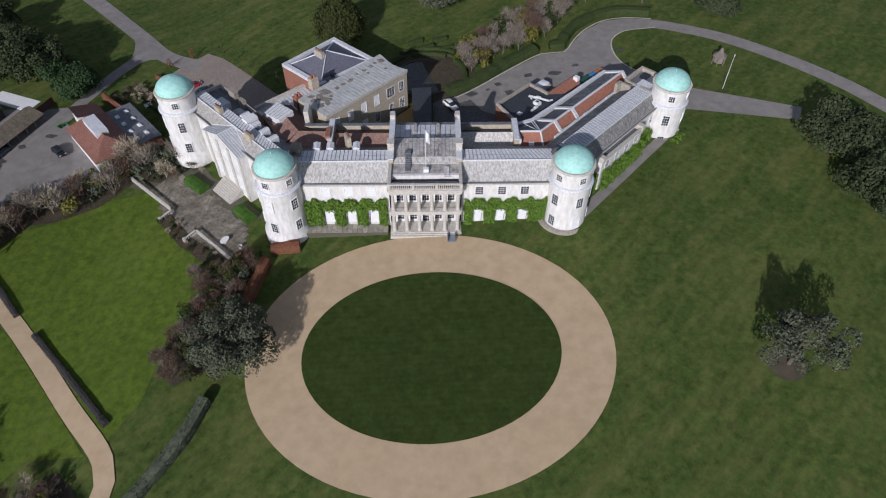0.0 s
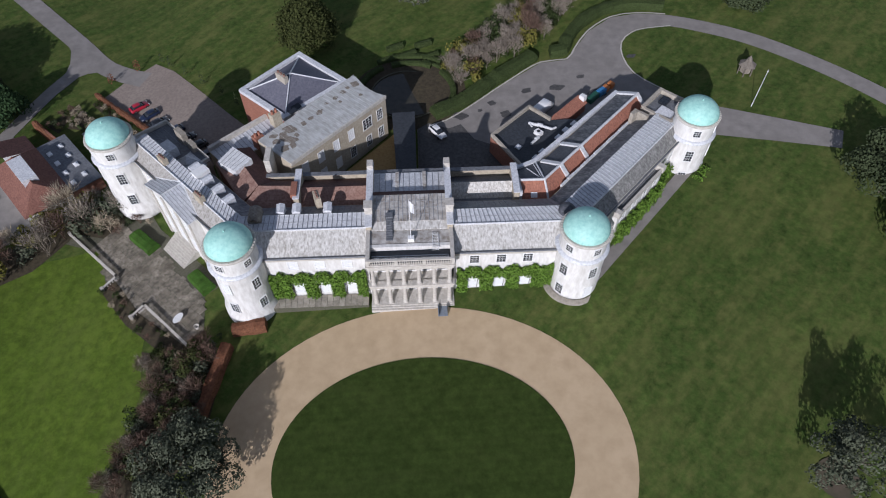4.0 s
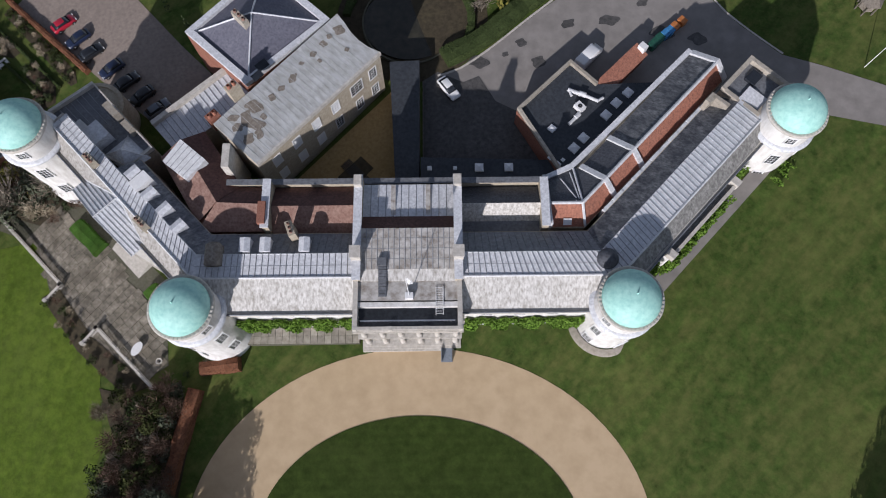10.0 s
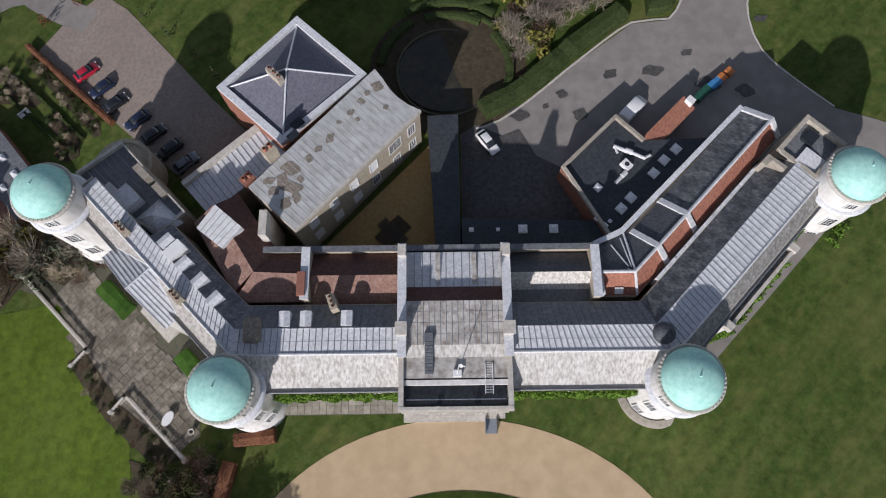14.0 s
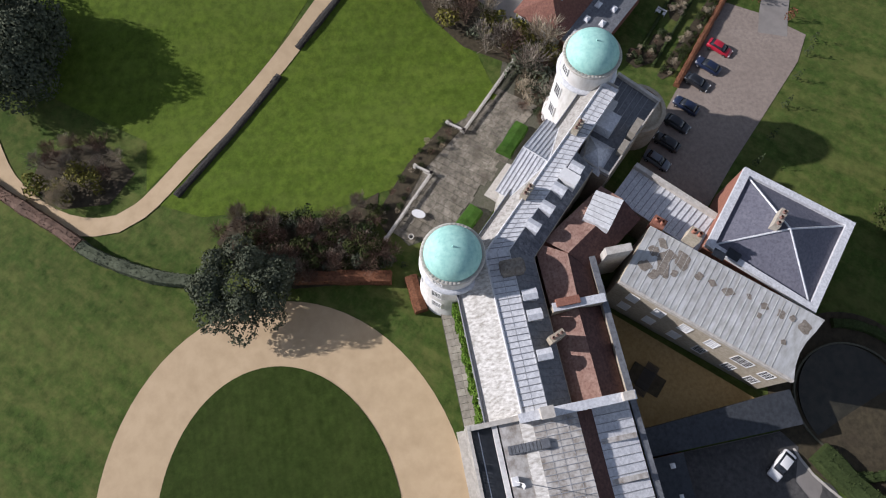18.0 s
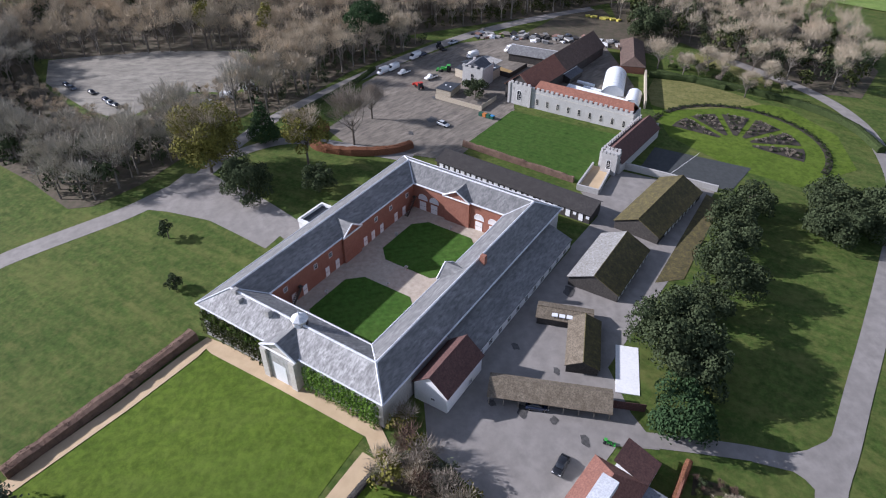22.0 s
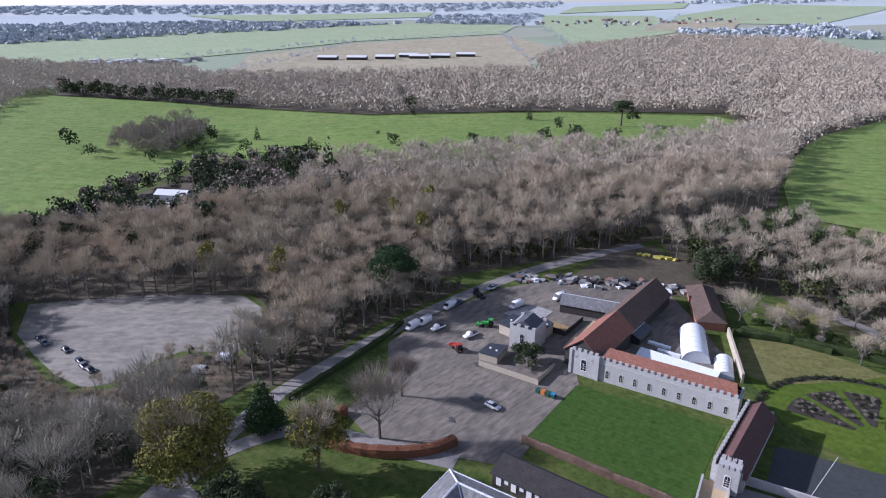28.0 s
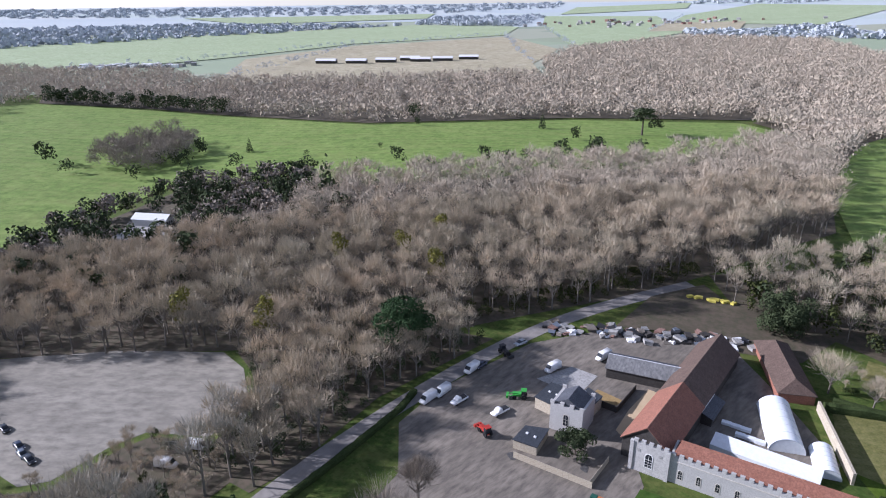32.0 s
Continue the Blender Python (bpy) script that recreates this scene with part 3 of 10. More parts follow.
# paved and planted surfaces
m = M()
sheet(m, ellipse(0.5, -25.7, 31.3, 25.6), 0.05)
solid("gravel_drive", m, "gravel", "oval forecourt drive of pale gravel", "drive", kind="structure", smooth=True)
m = M()
sheet(m, ellipse(0.8, -26.0, 22.0, 16.6), 0.12)
solid("oval_lawn", m, "lawn_dark", "dark mown oval lawn inside the gravel drive", "lawn", kind="structure", smooth=True)
m = M()
sheet(m, [(-69.2, 60.5), (-65, 66.5), (-59.2, 71.4), (-54, 67.5), (-38, 50), (-31.5, 43.5), (-40, 35), (-50, 43.5)], 0.06)
solid("car_park", m, "gravel_brown", "brown gravel car park beside the house", "car park", kind="structure", smooth=True)
m = M()
ribbon(m, [(-87.2, 43.5), (-84.8, 51.0), (-80.6, 63.2), (-77.6, 69.6), (-74.6, 74.6)], 3.0, 0.10)
ribbon(m, [(-60.5, 66), (-70.8, 71.4), (-79.3, 80.0), (-88.6, 89.1), (-102.2, 102.9), (-119.6, 120.2), (-133.5, 133.6), (-146.1, 144.3), (-160.7, 153.9), (-178, 161.8), (-192, 165.2), (-206, 165), (-222, 160), (-250, 146)], 4.8, 0.09)
sheet(m, [(-81.3, 64.6), (-79.6, 69.5), (-79.6, 72.8), (-80.6, 77.2), (-82.8, 81.2), (-79, 81.5), (-73, 75), (-68, 70.5), (-70.2, 68.8), (-72.6, 70.0), (-74.8, 69.4), (-76.4, 68.2), (-79.2, 62.4)], 0.11, 1.0)
solid("park_road", m, "asphalt", "grey asphalt estate road through the park", "road", kind="structure", smooth=True)
m = M()
sheet(m, [(4, 42.5), (7.6, 43.8), (12.7, 47.4), (20.7, 54.0), (29.1, 60.1), (35, 60.5), (37.6, 64.3), (41.4, 70), (47.3, 74.6), (53.6, 75.4), (60, 74), (60, 69.8), (54, 69.6), (50.5, 68.4), (47.8, 65.2), (47.0, 60.1), (48.2, 54.3), (51.8, 49.6), (57.3, 44.1), (63.3, 41.8), (74, 37), (84, 32.4), (82, 28), (70, 31.5), (57, 35), (52, 36), (48, 36), (42, 36), (30, 30), (20, 26), (1.6, 24), (1.6, 42)], 0.06, 2.0)
ribbon(m, [(58, 72.2), (63, 70.4), (74.4, 63.6), (84.4, 54.4), (94.5, 42.3), (102, 30), (118, 0), (130, -40)], 4.2, 0.08)
solid("service_yard", m, "asphalt", "grey asphalt service yard and drive behind the house", "road", kind="structure", smooth=True)
m = M()
ribbon(m, [(4, 42.8), (7.6, 44.0), (12.7, 47.6), (20.7, 54.2), (29.1, 60.3), (35, 60.7), (37.4, 64.4), (41.2, 70.1), (47.3, 74.8), (53.6, 75.6), (60, 74.2)], 0.35, 0.13)
ribbon(m, [(60, 69.6), (54, 69.4), (50.7, 68.2), (48.0, 65.1), (47.2, 60.1), (48.4, 54.4), (52.0, 49.7), (57.5, 44.2)], 0.3, 0.13)
solid("yard_kerb", m, "stone", "pale stone kerb along the yard edge", "kerb", kind="structure")
# dark sheet paints in the house shadow together with the damp
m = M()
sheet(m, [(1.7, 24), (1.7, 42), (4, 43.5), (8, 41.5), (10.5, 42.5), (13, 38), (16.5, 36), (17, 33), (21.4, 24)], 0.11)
solid("yard_stain", m, "asphalt_dark", "yard asphalt darkened for shadow and damp", "stain", kind="structure", smooth=True)
def blotch(x, y, r, seed, kx=1.0):
    """An irregular rounded outline."""
    a0 = seed * 1.7
    return [(x + r * kx * math.cos(a) * (1 + 0.2 * math.sin(2 * a + a0) + 0.10 * math.sin(5 * a + 2 * a0)), y + r * math.sin(a) * (1 + 0.22 * math.cos(a * 2 + a0) + 0.1 * math.sin(4 * a + a0))) for a in [k * 2 * math.pi / 40 for k in range(40)]]


for i, (x, y, r) in enumerate(((13, 50.5, 1.5), (10.5, 45.0, 1.8), (17.4, 48.2, 1.1), (25, 51.3, 1.4), (31.5, 51.6, 1.8), (39.6, 48.8, 2.0), (20.0, 44.6, 1.5), (37, 54.5, 1.1), (8.0, 47.6, 0.9), (45, 47.5, 1.6), (14.8, 46.2, 0.7), (49, 60, 1.2),
                               (-96, 27, 1.6), (-93, 32, 1.1), (-99, 22, 1.2), (-88, 36, 1.4), (-126, 46, 2.0), (-132, 55, 1.6), (-112, 30, 1.3), (-104, 36, 1.1), (-216, 30, 2.4), (-232, 34, 2.0), (-208, 22, 1.6), (-225, 48, 1.5))):
    m = M()
    sheet(m, blotch(x, y, r * 0.6, i, 1.4), 0.10, 0.5)
    solid("damp_patch", m, "asphalt_dark", "dark damp patch on the worn yard", "stain", "yard stains", kind="structure", smooth=True)
m = M()
sheet(m, [(-2.4, 40.5), (-2.4, 22.6), (-20.2, 22.6)], 1.2)
solid("court_gravel", m, "sand", "ochre gravel inner court between the ranges", "courtyard", kind="structure")
# west garden
m = M()
ribbon(m, [(-72, -70), (-62, -66), (-53, -58), (-49.2, -50), (-50.5, -43), (-60, -33), (-75.5, -16.5), (-92, -1)], 3.3, 0.15)
ribbon(m, [(-91, 1.5), (-97, 0.0), (-112, -16), (-126.5, -32), (-113, -46), (-100, -61), (-88, -76), (-70, -95)], 3.3, 0.15, curved=False)
solid("garden_path", m, "gravel", "pale gravel garden path", "path", kind="structure", smooth=True)
m = M()
sheet(m, [(-66, 20), (-58, 17), (-54.5, 8.5), (-48, 1), (-40, -5), (-35, -2), (-36, 5), (-33, 7), (-47, 20.5), (-50, 25), (-58, 26)], 0.06, 2.0)
solid("terrace_bed", m, "flag_joint", "mossy joints of the paved garden terrace", "terrace", kind="structure", smooth=True)
m = M()
sheet(m, [(-88.5, -4.5), (-51.5, -41), (-47, -33), (-46, -24), (-43.5, -13), (-45, -4), (-45, 2), (-51, 9), (-56, 18), (-68, 16), (-78, 8.5), (-83, 6.5)], 0.04)
sheet(m, [(-96.3, -1.8), (-126, -32.5), (-101, -58.5), (-90, -68), (-78, -60), (-64, -42), (-54, -42), (-75, -19.5)], 0.045)
solid("garden_lawn", m, "lawn", "bright mown lawn of the west garden", "lawn", kind="structure", smooth=True)
# stable yard and farm
m = M()
sheet(m, [(-104, 10), (-92, 9), (-80, 17), (-72, 24), (-86, 41), (-84, 48), (-92, 46), (-103, 46), (-130, 74), (-150, 72), (-153, 64), (-143, 53.5), (-108.5, 20), (-107, 15)], 0.06)
sheet(m, [(-142, 52), (-153, 63), (-165, 62.5), (-163, 67), (-174, 76), (-158, 98), (-124, 66.5), (-117, 57), (-128, 45)], 0.075)
solid("stable_yard", m, "asphalt", "grey asphalt yard beside the stables", "road", kind="structure", smooth=True)
m = M()
ribbon(m, [(-150, -108), (-169, -90), (-183, -60), (-192, -45), (-186, -33), (-160, -13)], 7.0, 0.06)
ribbon(m, [(-190, -45), (-202, -38), (-215, -32), (-232, -19), (-258, 12), (-281, 47), (-295, 78), (-306, 118)], 5.5, 0.07)
ribbon(m, [(-206, -36), (-212, -16), (-200, 6), (-192, 20)], 5.0, 0.08)
sheet(m, [(-200, -46), (-197, -38), (-166, -13), (-156, -21), (-172, -36), (-180, -48), (-184, -56)], 0.065)
solid("stable_drive", m, "asphalt", "grey asphalt drive to the stables", "road", kind="structure", smooth=True)
m = M()
sheet(m, [(-217, -4), (-204, 2), (-193, 22), (-188, 32), (-217, 58), (-226, 60), (-240, 80), (-270, 108), (-282, 78), (-279, 52), (-262, 22), (-250, 10), (-232, 8)], 0.05)
solid("farm_yard", m, "yard", "dusty concrete works yard with worn tracks", "yard", kind="structure", smooth=True)
m = M()
sheet(m, [(-229.5, 73), (-268, 108), (-240.4, 106), (-215, 102.5), (-213.5, 94)], 0.07)
solid("walled_yard", m, "yard", "grey-brown surface of the walled works yard", "yard", kind="structure", smooth=True)
m = M()
sheet(m, [(-317, -118), (-308, -71), (-297, -38), (-286, -31), (-265, -27), (-256, -36), (-262, -52), (-259, -59), (-249, -70), (-249, -77), (-259, -88), (-276, -101), (-292, -112)], 0.06)
solid("gravel_lot", m, "lot", "pale worn gravel overflow car park", "car park", kind="structure", smooth=True)
m = M()
sheet(m, [(-216.5, 57), (-193, 85.5), (-169.5, 63), (-196, 36)], 0.08)
solid("playing_lawn", m, "lawn_bright", "bright green square lawn below the flint wall", "lawn", kind="structure", smooth=True)
MAT["rough_grass"] = lawn_material("dry_rough_grass", [(0.135, 0.135, 0.042), (0.18, 0.17, 0.06), (0.09, 0.10, 0.028)], 2.4, 20, 0.03, big=9.0, pale=(0.25, 0.225, 0.10), amount=0.7)
m = M()
sheet(m, [(-232, 114), (-229, 124), (-222, 131), (-213, 138), (-206, 141), (-205, 130), (-206, 119), (-207, 108), (-212, 104), (-222, 107)], 0.07, 2.0)
sheet(m, [(-244, 132), (-236, 141), (-222, 150), (-218, 152), (-226, 158), (-240, 150), (-252, 141)], 0.07, 2.0)
solid("rough_slope", m, "rough_grass", "pale dry grass slope above the rose garden", "lawn", kind="structure", smooth=True)
m = M()
sheet(m, [(-184.3, 92.7), (-167.7, 114.4), (-157.5, 102.5), (-172.4, 82.2)], 0.08)
solid("hard_court", m, "tarmac_court", "dark tarmac tennis court", "court", kind="structure", smooth=True)


# ---- the house: main ranges ----
house = thing("country_house", "large white rendered country house with four domed corner towers", "house")
EAVE = 10.4
D = Vector((0.698, 0.716))          # along the east wing, away from the front
N = Vector((0.716, -0.698))         # out of the east wing


def run_corner(of, ow=None):
    """Where the front line moved inwards by of meets the wing line moved inwards by ow."""
    c = Vector((26.7, 3.89)) - N * (of if ow is None else ow)
    t = (3.1 + of - c.y) / D.y
    return c + D * t


def run_end(o, length=33.0):
    return Vector((26.7, 3.89)) - N * o + D * length


def flip(p, s):
    return (p[0] * s, p[1], *p[2:])


def strip(s, seg, f0, w0, z0, f1, w1, z1, x_in=6.9, length=33.0):
    """A sloping strip of roof between two depths (f on the front, w on the wing), on the front (seg 0) or the wing (seg 1), on side s."""
    a0, a1 = run_corner(f0, w0), run_corner(f1, w1)
    if seg == 0:
        q = [(x_in, 3.1 + f0, z0), (a0.x, a0.y, z0), (a1.x, a1.y, z1), (x_in, 3.1 + f1, z1)]
    else:
        b0, b1 = run_end(w0, length), run_end(w1, length)
        q = [(a0.x, a0.y, z0), (b0.x, b0.y, z0), (b1.x, b1.y, z1), (a1.x, a1.y, z1)]
    q = [flip(p, s) for p in q]
    return q if s > 0 else q[::-1]


def rolls(parent, quad, spacing, mat, w=0.09, hgt=0.09, cross=0):
    """Lead rolls that run up a sloping quad (corners 0,1 low edge; 2,3 high edge), each a piece of its own."""
    a, b, c, d = [Vector(p) for p in quad]
    n = max(1, int((b - a).length / spacing))
    for i in range(1, n):
        p, q = a.lerp(b, i / n), d.lerp(c, i / n)
        mm = M()
        side = (b - a).normalized() * w / 2
        up = Vector((0, 0, hgt))
        mm.add([p - side, p + side, q + side, q - side, p - side * 0.5 + up, p + side * 0.5 + up, q + side * 0.5 + up, q - side * 0.5 + up],
               [(0, 1, 5, 4), (1, 2, 6, 5), (2, 3, 7, 6), (3, 0, 4, 7), (4, 5, 6, 7)])
        part("lead_roll", mm, mat, parent)
    for k in range(1, cross + 1):
        p, q = a.lerp(d, k / (cross + 1)), b.lerp(c, k / (cross + 1))
        mm = M().tube(p + Vector((0, 0, 0.01)), q + Vector((0, 0, 0.01)), 0.035, n=4)
        part("lead_drip", mm, mat, parent)


for s in (1, -1):
    for seg in (0, 1):
        # outer wall with its cornice
        a, b = run_corner(0.0), run_end(0.0)
        ai, bi = run_corner(0.6), run_end(0.6)
        poly = [(6.9, 3.1), tuple(a), tuple(ai), (6.9, 3.7)] if seg == 0 else [tuple(a), tuple(b), tuple(bi), tuple(ai)]
        poly = [flip(p, s) for p in poly]
        part("wall", M().prism(poly, -4.0 if seg else -1.5, EAVE), "render", house, "white rendered outer wall")
        c0, c1, d0, d1 = run_corner(-0.45), run_corner(0.5), run_end(-0.45), run_end(0.5)
        poly = [(6.9, 2.65), tuple(c0), tuple(c1), (6.9, 3.6)] if seg == 0 else [tuple(c0), tuple(d0), tuple(d1), tuple(c1)]
        poly = [flip(p, s) for p in poly]
        part("cornice", M().prism(poly, EAVE, EAVE + 0.35), "stone", house, "pale stone eaves cornice")
        # slate slope, lead flat, dark back slope
        w1, w2, w3, zb = (2.0, 5.8, 8.9, 10.9) if s > 0 else (1.9, 4.2, 7.2, 10.9)
        slope_mat = "slate" if seg == 0 else "slate_grey" if s > 0 else "slate_west"
        part("roof_slope", M().slab(strip(s, seg, 0.0, 0.0, EAVE + 0.3, 4.0, w1, 12.7)), slope_mat, house, "lichened grey slate roof slope")
        q = strip(s, seg, 4.0, w1, 12.72, 7.1, w2, 12.85)
        flat = part("lead_roof", M().slab(q), "lead", house, "pale grey lead roof flat with rolls")
        rolls(flat, q, 0.75, "lead_seam", 0.12, 0.1, 1)
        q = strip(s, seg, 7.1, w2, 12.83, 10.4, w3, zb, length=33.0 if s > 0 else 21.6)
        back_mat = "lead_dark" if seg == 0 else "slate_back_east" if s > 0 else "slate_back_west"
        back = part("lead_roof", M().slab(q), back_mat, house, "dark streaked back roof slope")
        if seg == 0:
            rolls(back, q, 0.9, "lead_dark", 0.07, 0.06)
        iw = [run_corner(10.0, w3 - 0.4), run_end(w3 - 0.4), run_end(w3 + 0.1), run_corner(10.5, w3 + 0.1)] if seg else [Vector((6.9, 13.1)), run_corner(10.0, w3 - 0.4), run_corner(10.5, w3 + 0.1), Vector((6.9, 13.6))]
        if seg and s < 0:
            iw[1:3] = [run_end(w3 - 0.4, 21.6), run_end(w3 + 0.1, 21.6)]
        part("inner_wall", M().prism([flip(tuple(p), s) for p in iw], 2.0, zb - 0.05), "render_buff", house, "buff inner wall")
        # pale lead edge where slate meets the flat, and along the back of the flat
        for f, w, r in ((4.0, w1, 0.17), (7.1, w2, 0.11)):
            e = strip(s, seg, f, w, 12.78, f + 0.2, w + 0.2, 12.78)
            if s < 0:
                e = e[::-1]
            part("ridge_roll", M().tube(e[0], e[1], r, n=6), "lead_pale", house)
        # stone gutter on the eaves
        e = strip(s, seg, -0.35, -0.35, EAVE + 0.5, 0.0, 0.0, EAVE + 0.5)
        if s < 0:
            e = e[::-1]
        part("gutter", M().tube(e[0], e[1], 0.13, n=6), "lead_dark", house, "dark lead eaves gutter")

wall_w = [run_end(3.8, 21.4), run_end(3.8, 33.0), run_end(4.15, 33.0), run_end(4.15, 21.4)]
part("inner_wall", M().prism([flip(tuple(p), -1) for p in wall_w], 2.0, 12.7), "render_buff", house, "buff inner wall")

# gable ends of the wings behind the far towers
for s in (1, -1):
    pts = [run_end(o) for o in ((0.0, 2.0, 5.8, 8.9) if s > 0 else (0.0, 1.9, 4.0, 4.15))]
    zs = [EAVE + 0.2, 12.6, 12.75, 10.8]
    mm = M()
    v = [flip((p.x, p.y, z), s) for p, z in zip(pts, zs)] + [flip((p.x, p.y, -3), s) for p in pts]
    mm.add(v, [(0, 1, 2, 3, 7, 6, 5, 4)])
    w = [flip((p.x + D.x * 0.5, p.y + D.y * 0.5, z), s) for p, z in zip(pts, zs)] + [flip((p.x + D.x * 0.5, p.y + D.y * 0.5, -3), s) for p in pts]
    mm.add(w, [(0, 4, 5, 6, 7, 3, 2, 1)])
    part("gable_wall", mm, "render", house)

# end pavilion of the east wing: weathered parapet round a sunken lead roof
e = [run_end(2.6, 32.6), run_end(2.6, 39.5), run_end(8.9, 39.5), run_end(8.9, 32.6)]
pav = part("end_pavilion", M().prism([tuple(p) for p in e], -1, 12.2), "render_buff", house, "end pavilion with a weathered stone parapet")
part("roof", M().prism([tuple(p) for p in e], 12.2, 12.35), "lead_dark", pav, "sunken lead roof")
for i in range(4):
    a, b = e[i], e[(i + 1) % 4]
    nrm = Vector(((b - a).y, -(b - a).x)).normalized() * 0.6
    part("parapet", M().prism([tuple(a), tuple(b), tuple(b - nrm), tuple(a - nrm)], 12.2, (13.2 if i in (1, 2) else 12.8) + 0.01 * i), "flag_pale", pav, "lichened stone parapet")
part("roof_hatch", M().box(-1, 1, -0.8, 0.8, 0, 0.5), "glass_dark", pav, at=pose(*run_end(6.6, 37.2), 12.35, 0, 0, 45))
part("lead_hip", M().slab([(*run_end(3.2, 33.0), 12.4), (*run_end(3.2, 36.0), 12.4), (*run_end(6.2, 35.6), 12.9), (*run_end(6.2, 33.0), 12.9)], 0.3), "lead", pav, "pale lead roof patch")
part("step_wall", M().prism([tuple(p) for p in (run_end(6.4, 30.6), run_end(6.4, 31.2), run_end(9.3, 31.0), run_end(9.3, 29.4), run_end(8.6, 29.4), run_end(8.4, 30.6))], 10, 13.3), "flag_pale", pav, "lichened stone wall end")

# ---- towers ----
WIN_CACHE = {}


def window(parent, at, w, h, blind=False, bars=(2, 3), arch=False, frame_mat="white", name="window"):
    """A sash window set on a wall: local x across, z up, y out of the wall; frame, pane and glazing bars."""
    key = (w, h, bars, arch, frame_mat)
    if key not in WIN_CACHE:
        t, k = 0.12, 10
        if arch:
            rim = [(w / 2, 0.0)] + [(w / 2 * math.cos(math.pi * i / k), h + w / 2 * math.sin(math.pi * i / k)) for i in range(k + 1)] + [(-w / 2, 0.0)]
        else:
            rim = [(w / 2, 0.0), (w / 2, h), (-w / 2, h), (-w / 2, 0.0)]
        cx_, cz_ = 0.0, h / 2
        def grow(x, z):
            return (x + math.copysign(t, x) if abs(x) > 1e-6 else x, z + (t if z >= h else -t if z <= 0 else 0))
        outer = [grow(x, z) for x, z in rim]
        n = len(rim)
        V = [(x, y, z) for y in (0.07, -0.1) for ring in (rim, outer) for x, z in ring]
        F = []
        for i in range(n):
            j = (i + 1) % n
            F += [(i, j, n + j, n + i), (2 * n + i, 3 * n + i, 3 * n + j, 2 * n + j), (n + i, n + j, 3 * n + j, 3 * n + i), (j, i, 2 * n + i, 2 * n + j)]
        frame_me = M().add(V, F).mesh(name, frame_mat)
        pane = {}
        for bl in (True, False):
            pane[bl] = M().add([(x, 0.005, z) for x, z in rim] + [(x, -0.06, z) for x, z in rim], [tuple(range(n)), tuple(reversed(range(n, 2 * n)))] + [(i, n + i, n + (i + 1) % n, (i + 1) % n) for i in range(n)]).mesh("pane", "blind" if bl else "glass_dark")
        vb = M().box(-0.025, 0.025, -0.04, 0.035, 0, h + (w / 2 if arch and bars[0] % 2 == 0 else 0)).mesh("glazing_bar", frame_mat)
        hb = M().box(-w / 2, w / 2, -0.04, 0.036, -0.025, 0.025).mesh("glazing_bar", frame_mat)
        WIN_CACHE[key] = (frame_me, pane, vb, hb)
    frame_me, pane, vb, hb = WIN_CACHE[key]
    win = part(name, frame_me, None, parent, at=at)
    part("pane", pane[bool(blind)], None, win, "white drawn blind behind glass" if blind else "dark window glass")
    for i in range(1, bars[0]):
        part("glazing_bar", vb, None, win, at=pose(-w / 2 + w * i / bars[0], 0, 0))
    for i in range(1, bars[1]):
        part("glazing_bar", hb, None, win, at=pose(0, 0, h * i / bars[1]))
    return win


def out(angle, r, z, cx=0.0, cy=0.0):
    """A pose on a round wall that faces outwards at that heading (degrees from +x)."""
    a = radians(angle)
    return pose(cx + r * math.cos(a), cy + r * math.sin(a), z, 0, 0, angle - 90)


DENTIL = M().box(3.62, 3.98, -0.09, 0.09, 15.3, 15.52).mesh("dentil", "stone")


def tower(x, y, heading, base=-2.0):
    tw = part("tower", M().lathe([(4.55, base), (4.5, 0.35), (4.15, 0.9), (4.0, 1.6), (3.95, 11.2), (3.95, 11.25)], n=48), "render", house,
              "round white rendered corner tower", True, pose(x, y, 0))
    part("upper_drum", M().lathe([(3.72, 11.6), (3.68, 15.1)], n=48), "render", tw, smooth=True)
    part("string_course", M().lathe([(3.95, 11.1), (4.3, 11.35), (4.32, 11.55), (4.0, 11.75), (3.7, 11.78)], n=48), "lead", tw, "grey lead-capped string course", True)
    part("cornice", M().lathe([(3.68, 14.8), (4.05, 15.05), (4.08, 15.3), (3.95, 15.42), (3.55, 15.45), (3.5, 15.3)], n=48), "stone", tw, "stone cornice under the dome", True)
    for i in range(48):
        part("dentil", DENTIL, None, tw, at=pose(0, 0, 0, 0, 0, 7.5 * i))
    prof = [(3.62 * math.cos(radians(a)), 15.4 + 2.75 * math.sin(radians(a))) for a in range(0, 90, 6)] + [(0.02, 18.15)]
    part("dome", M().lathe(prof, n=48), "copper", tw, "pale green verdigris copper dome", True)
    part("finial", M().lathe([(0.12, 18.1), (0.09, 18.35), (0.01, 18.5)], n=10), "copper", tw)
    for k, da in enumerate((-70, 0, 70)):
        window(house, out(heading + da, 4.06, 2.0, x, y), 1.3, 2.3, k == 1 and x > 0, (3, 4))
        window(house, out(heading + da, 4.0, 7.2, x, y), 1.3, 2.4, k != 2 and x < 0, (3, 4))
        window(house, out(heading + da, 3.74, 12.9, x, y), 1.2, 1.3, False, (3, 3))
    return tw


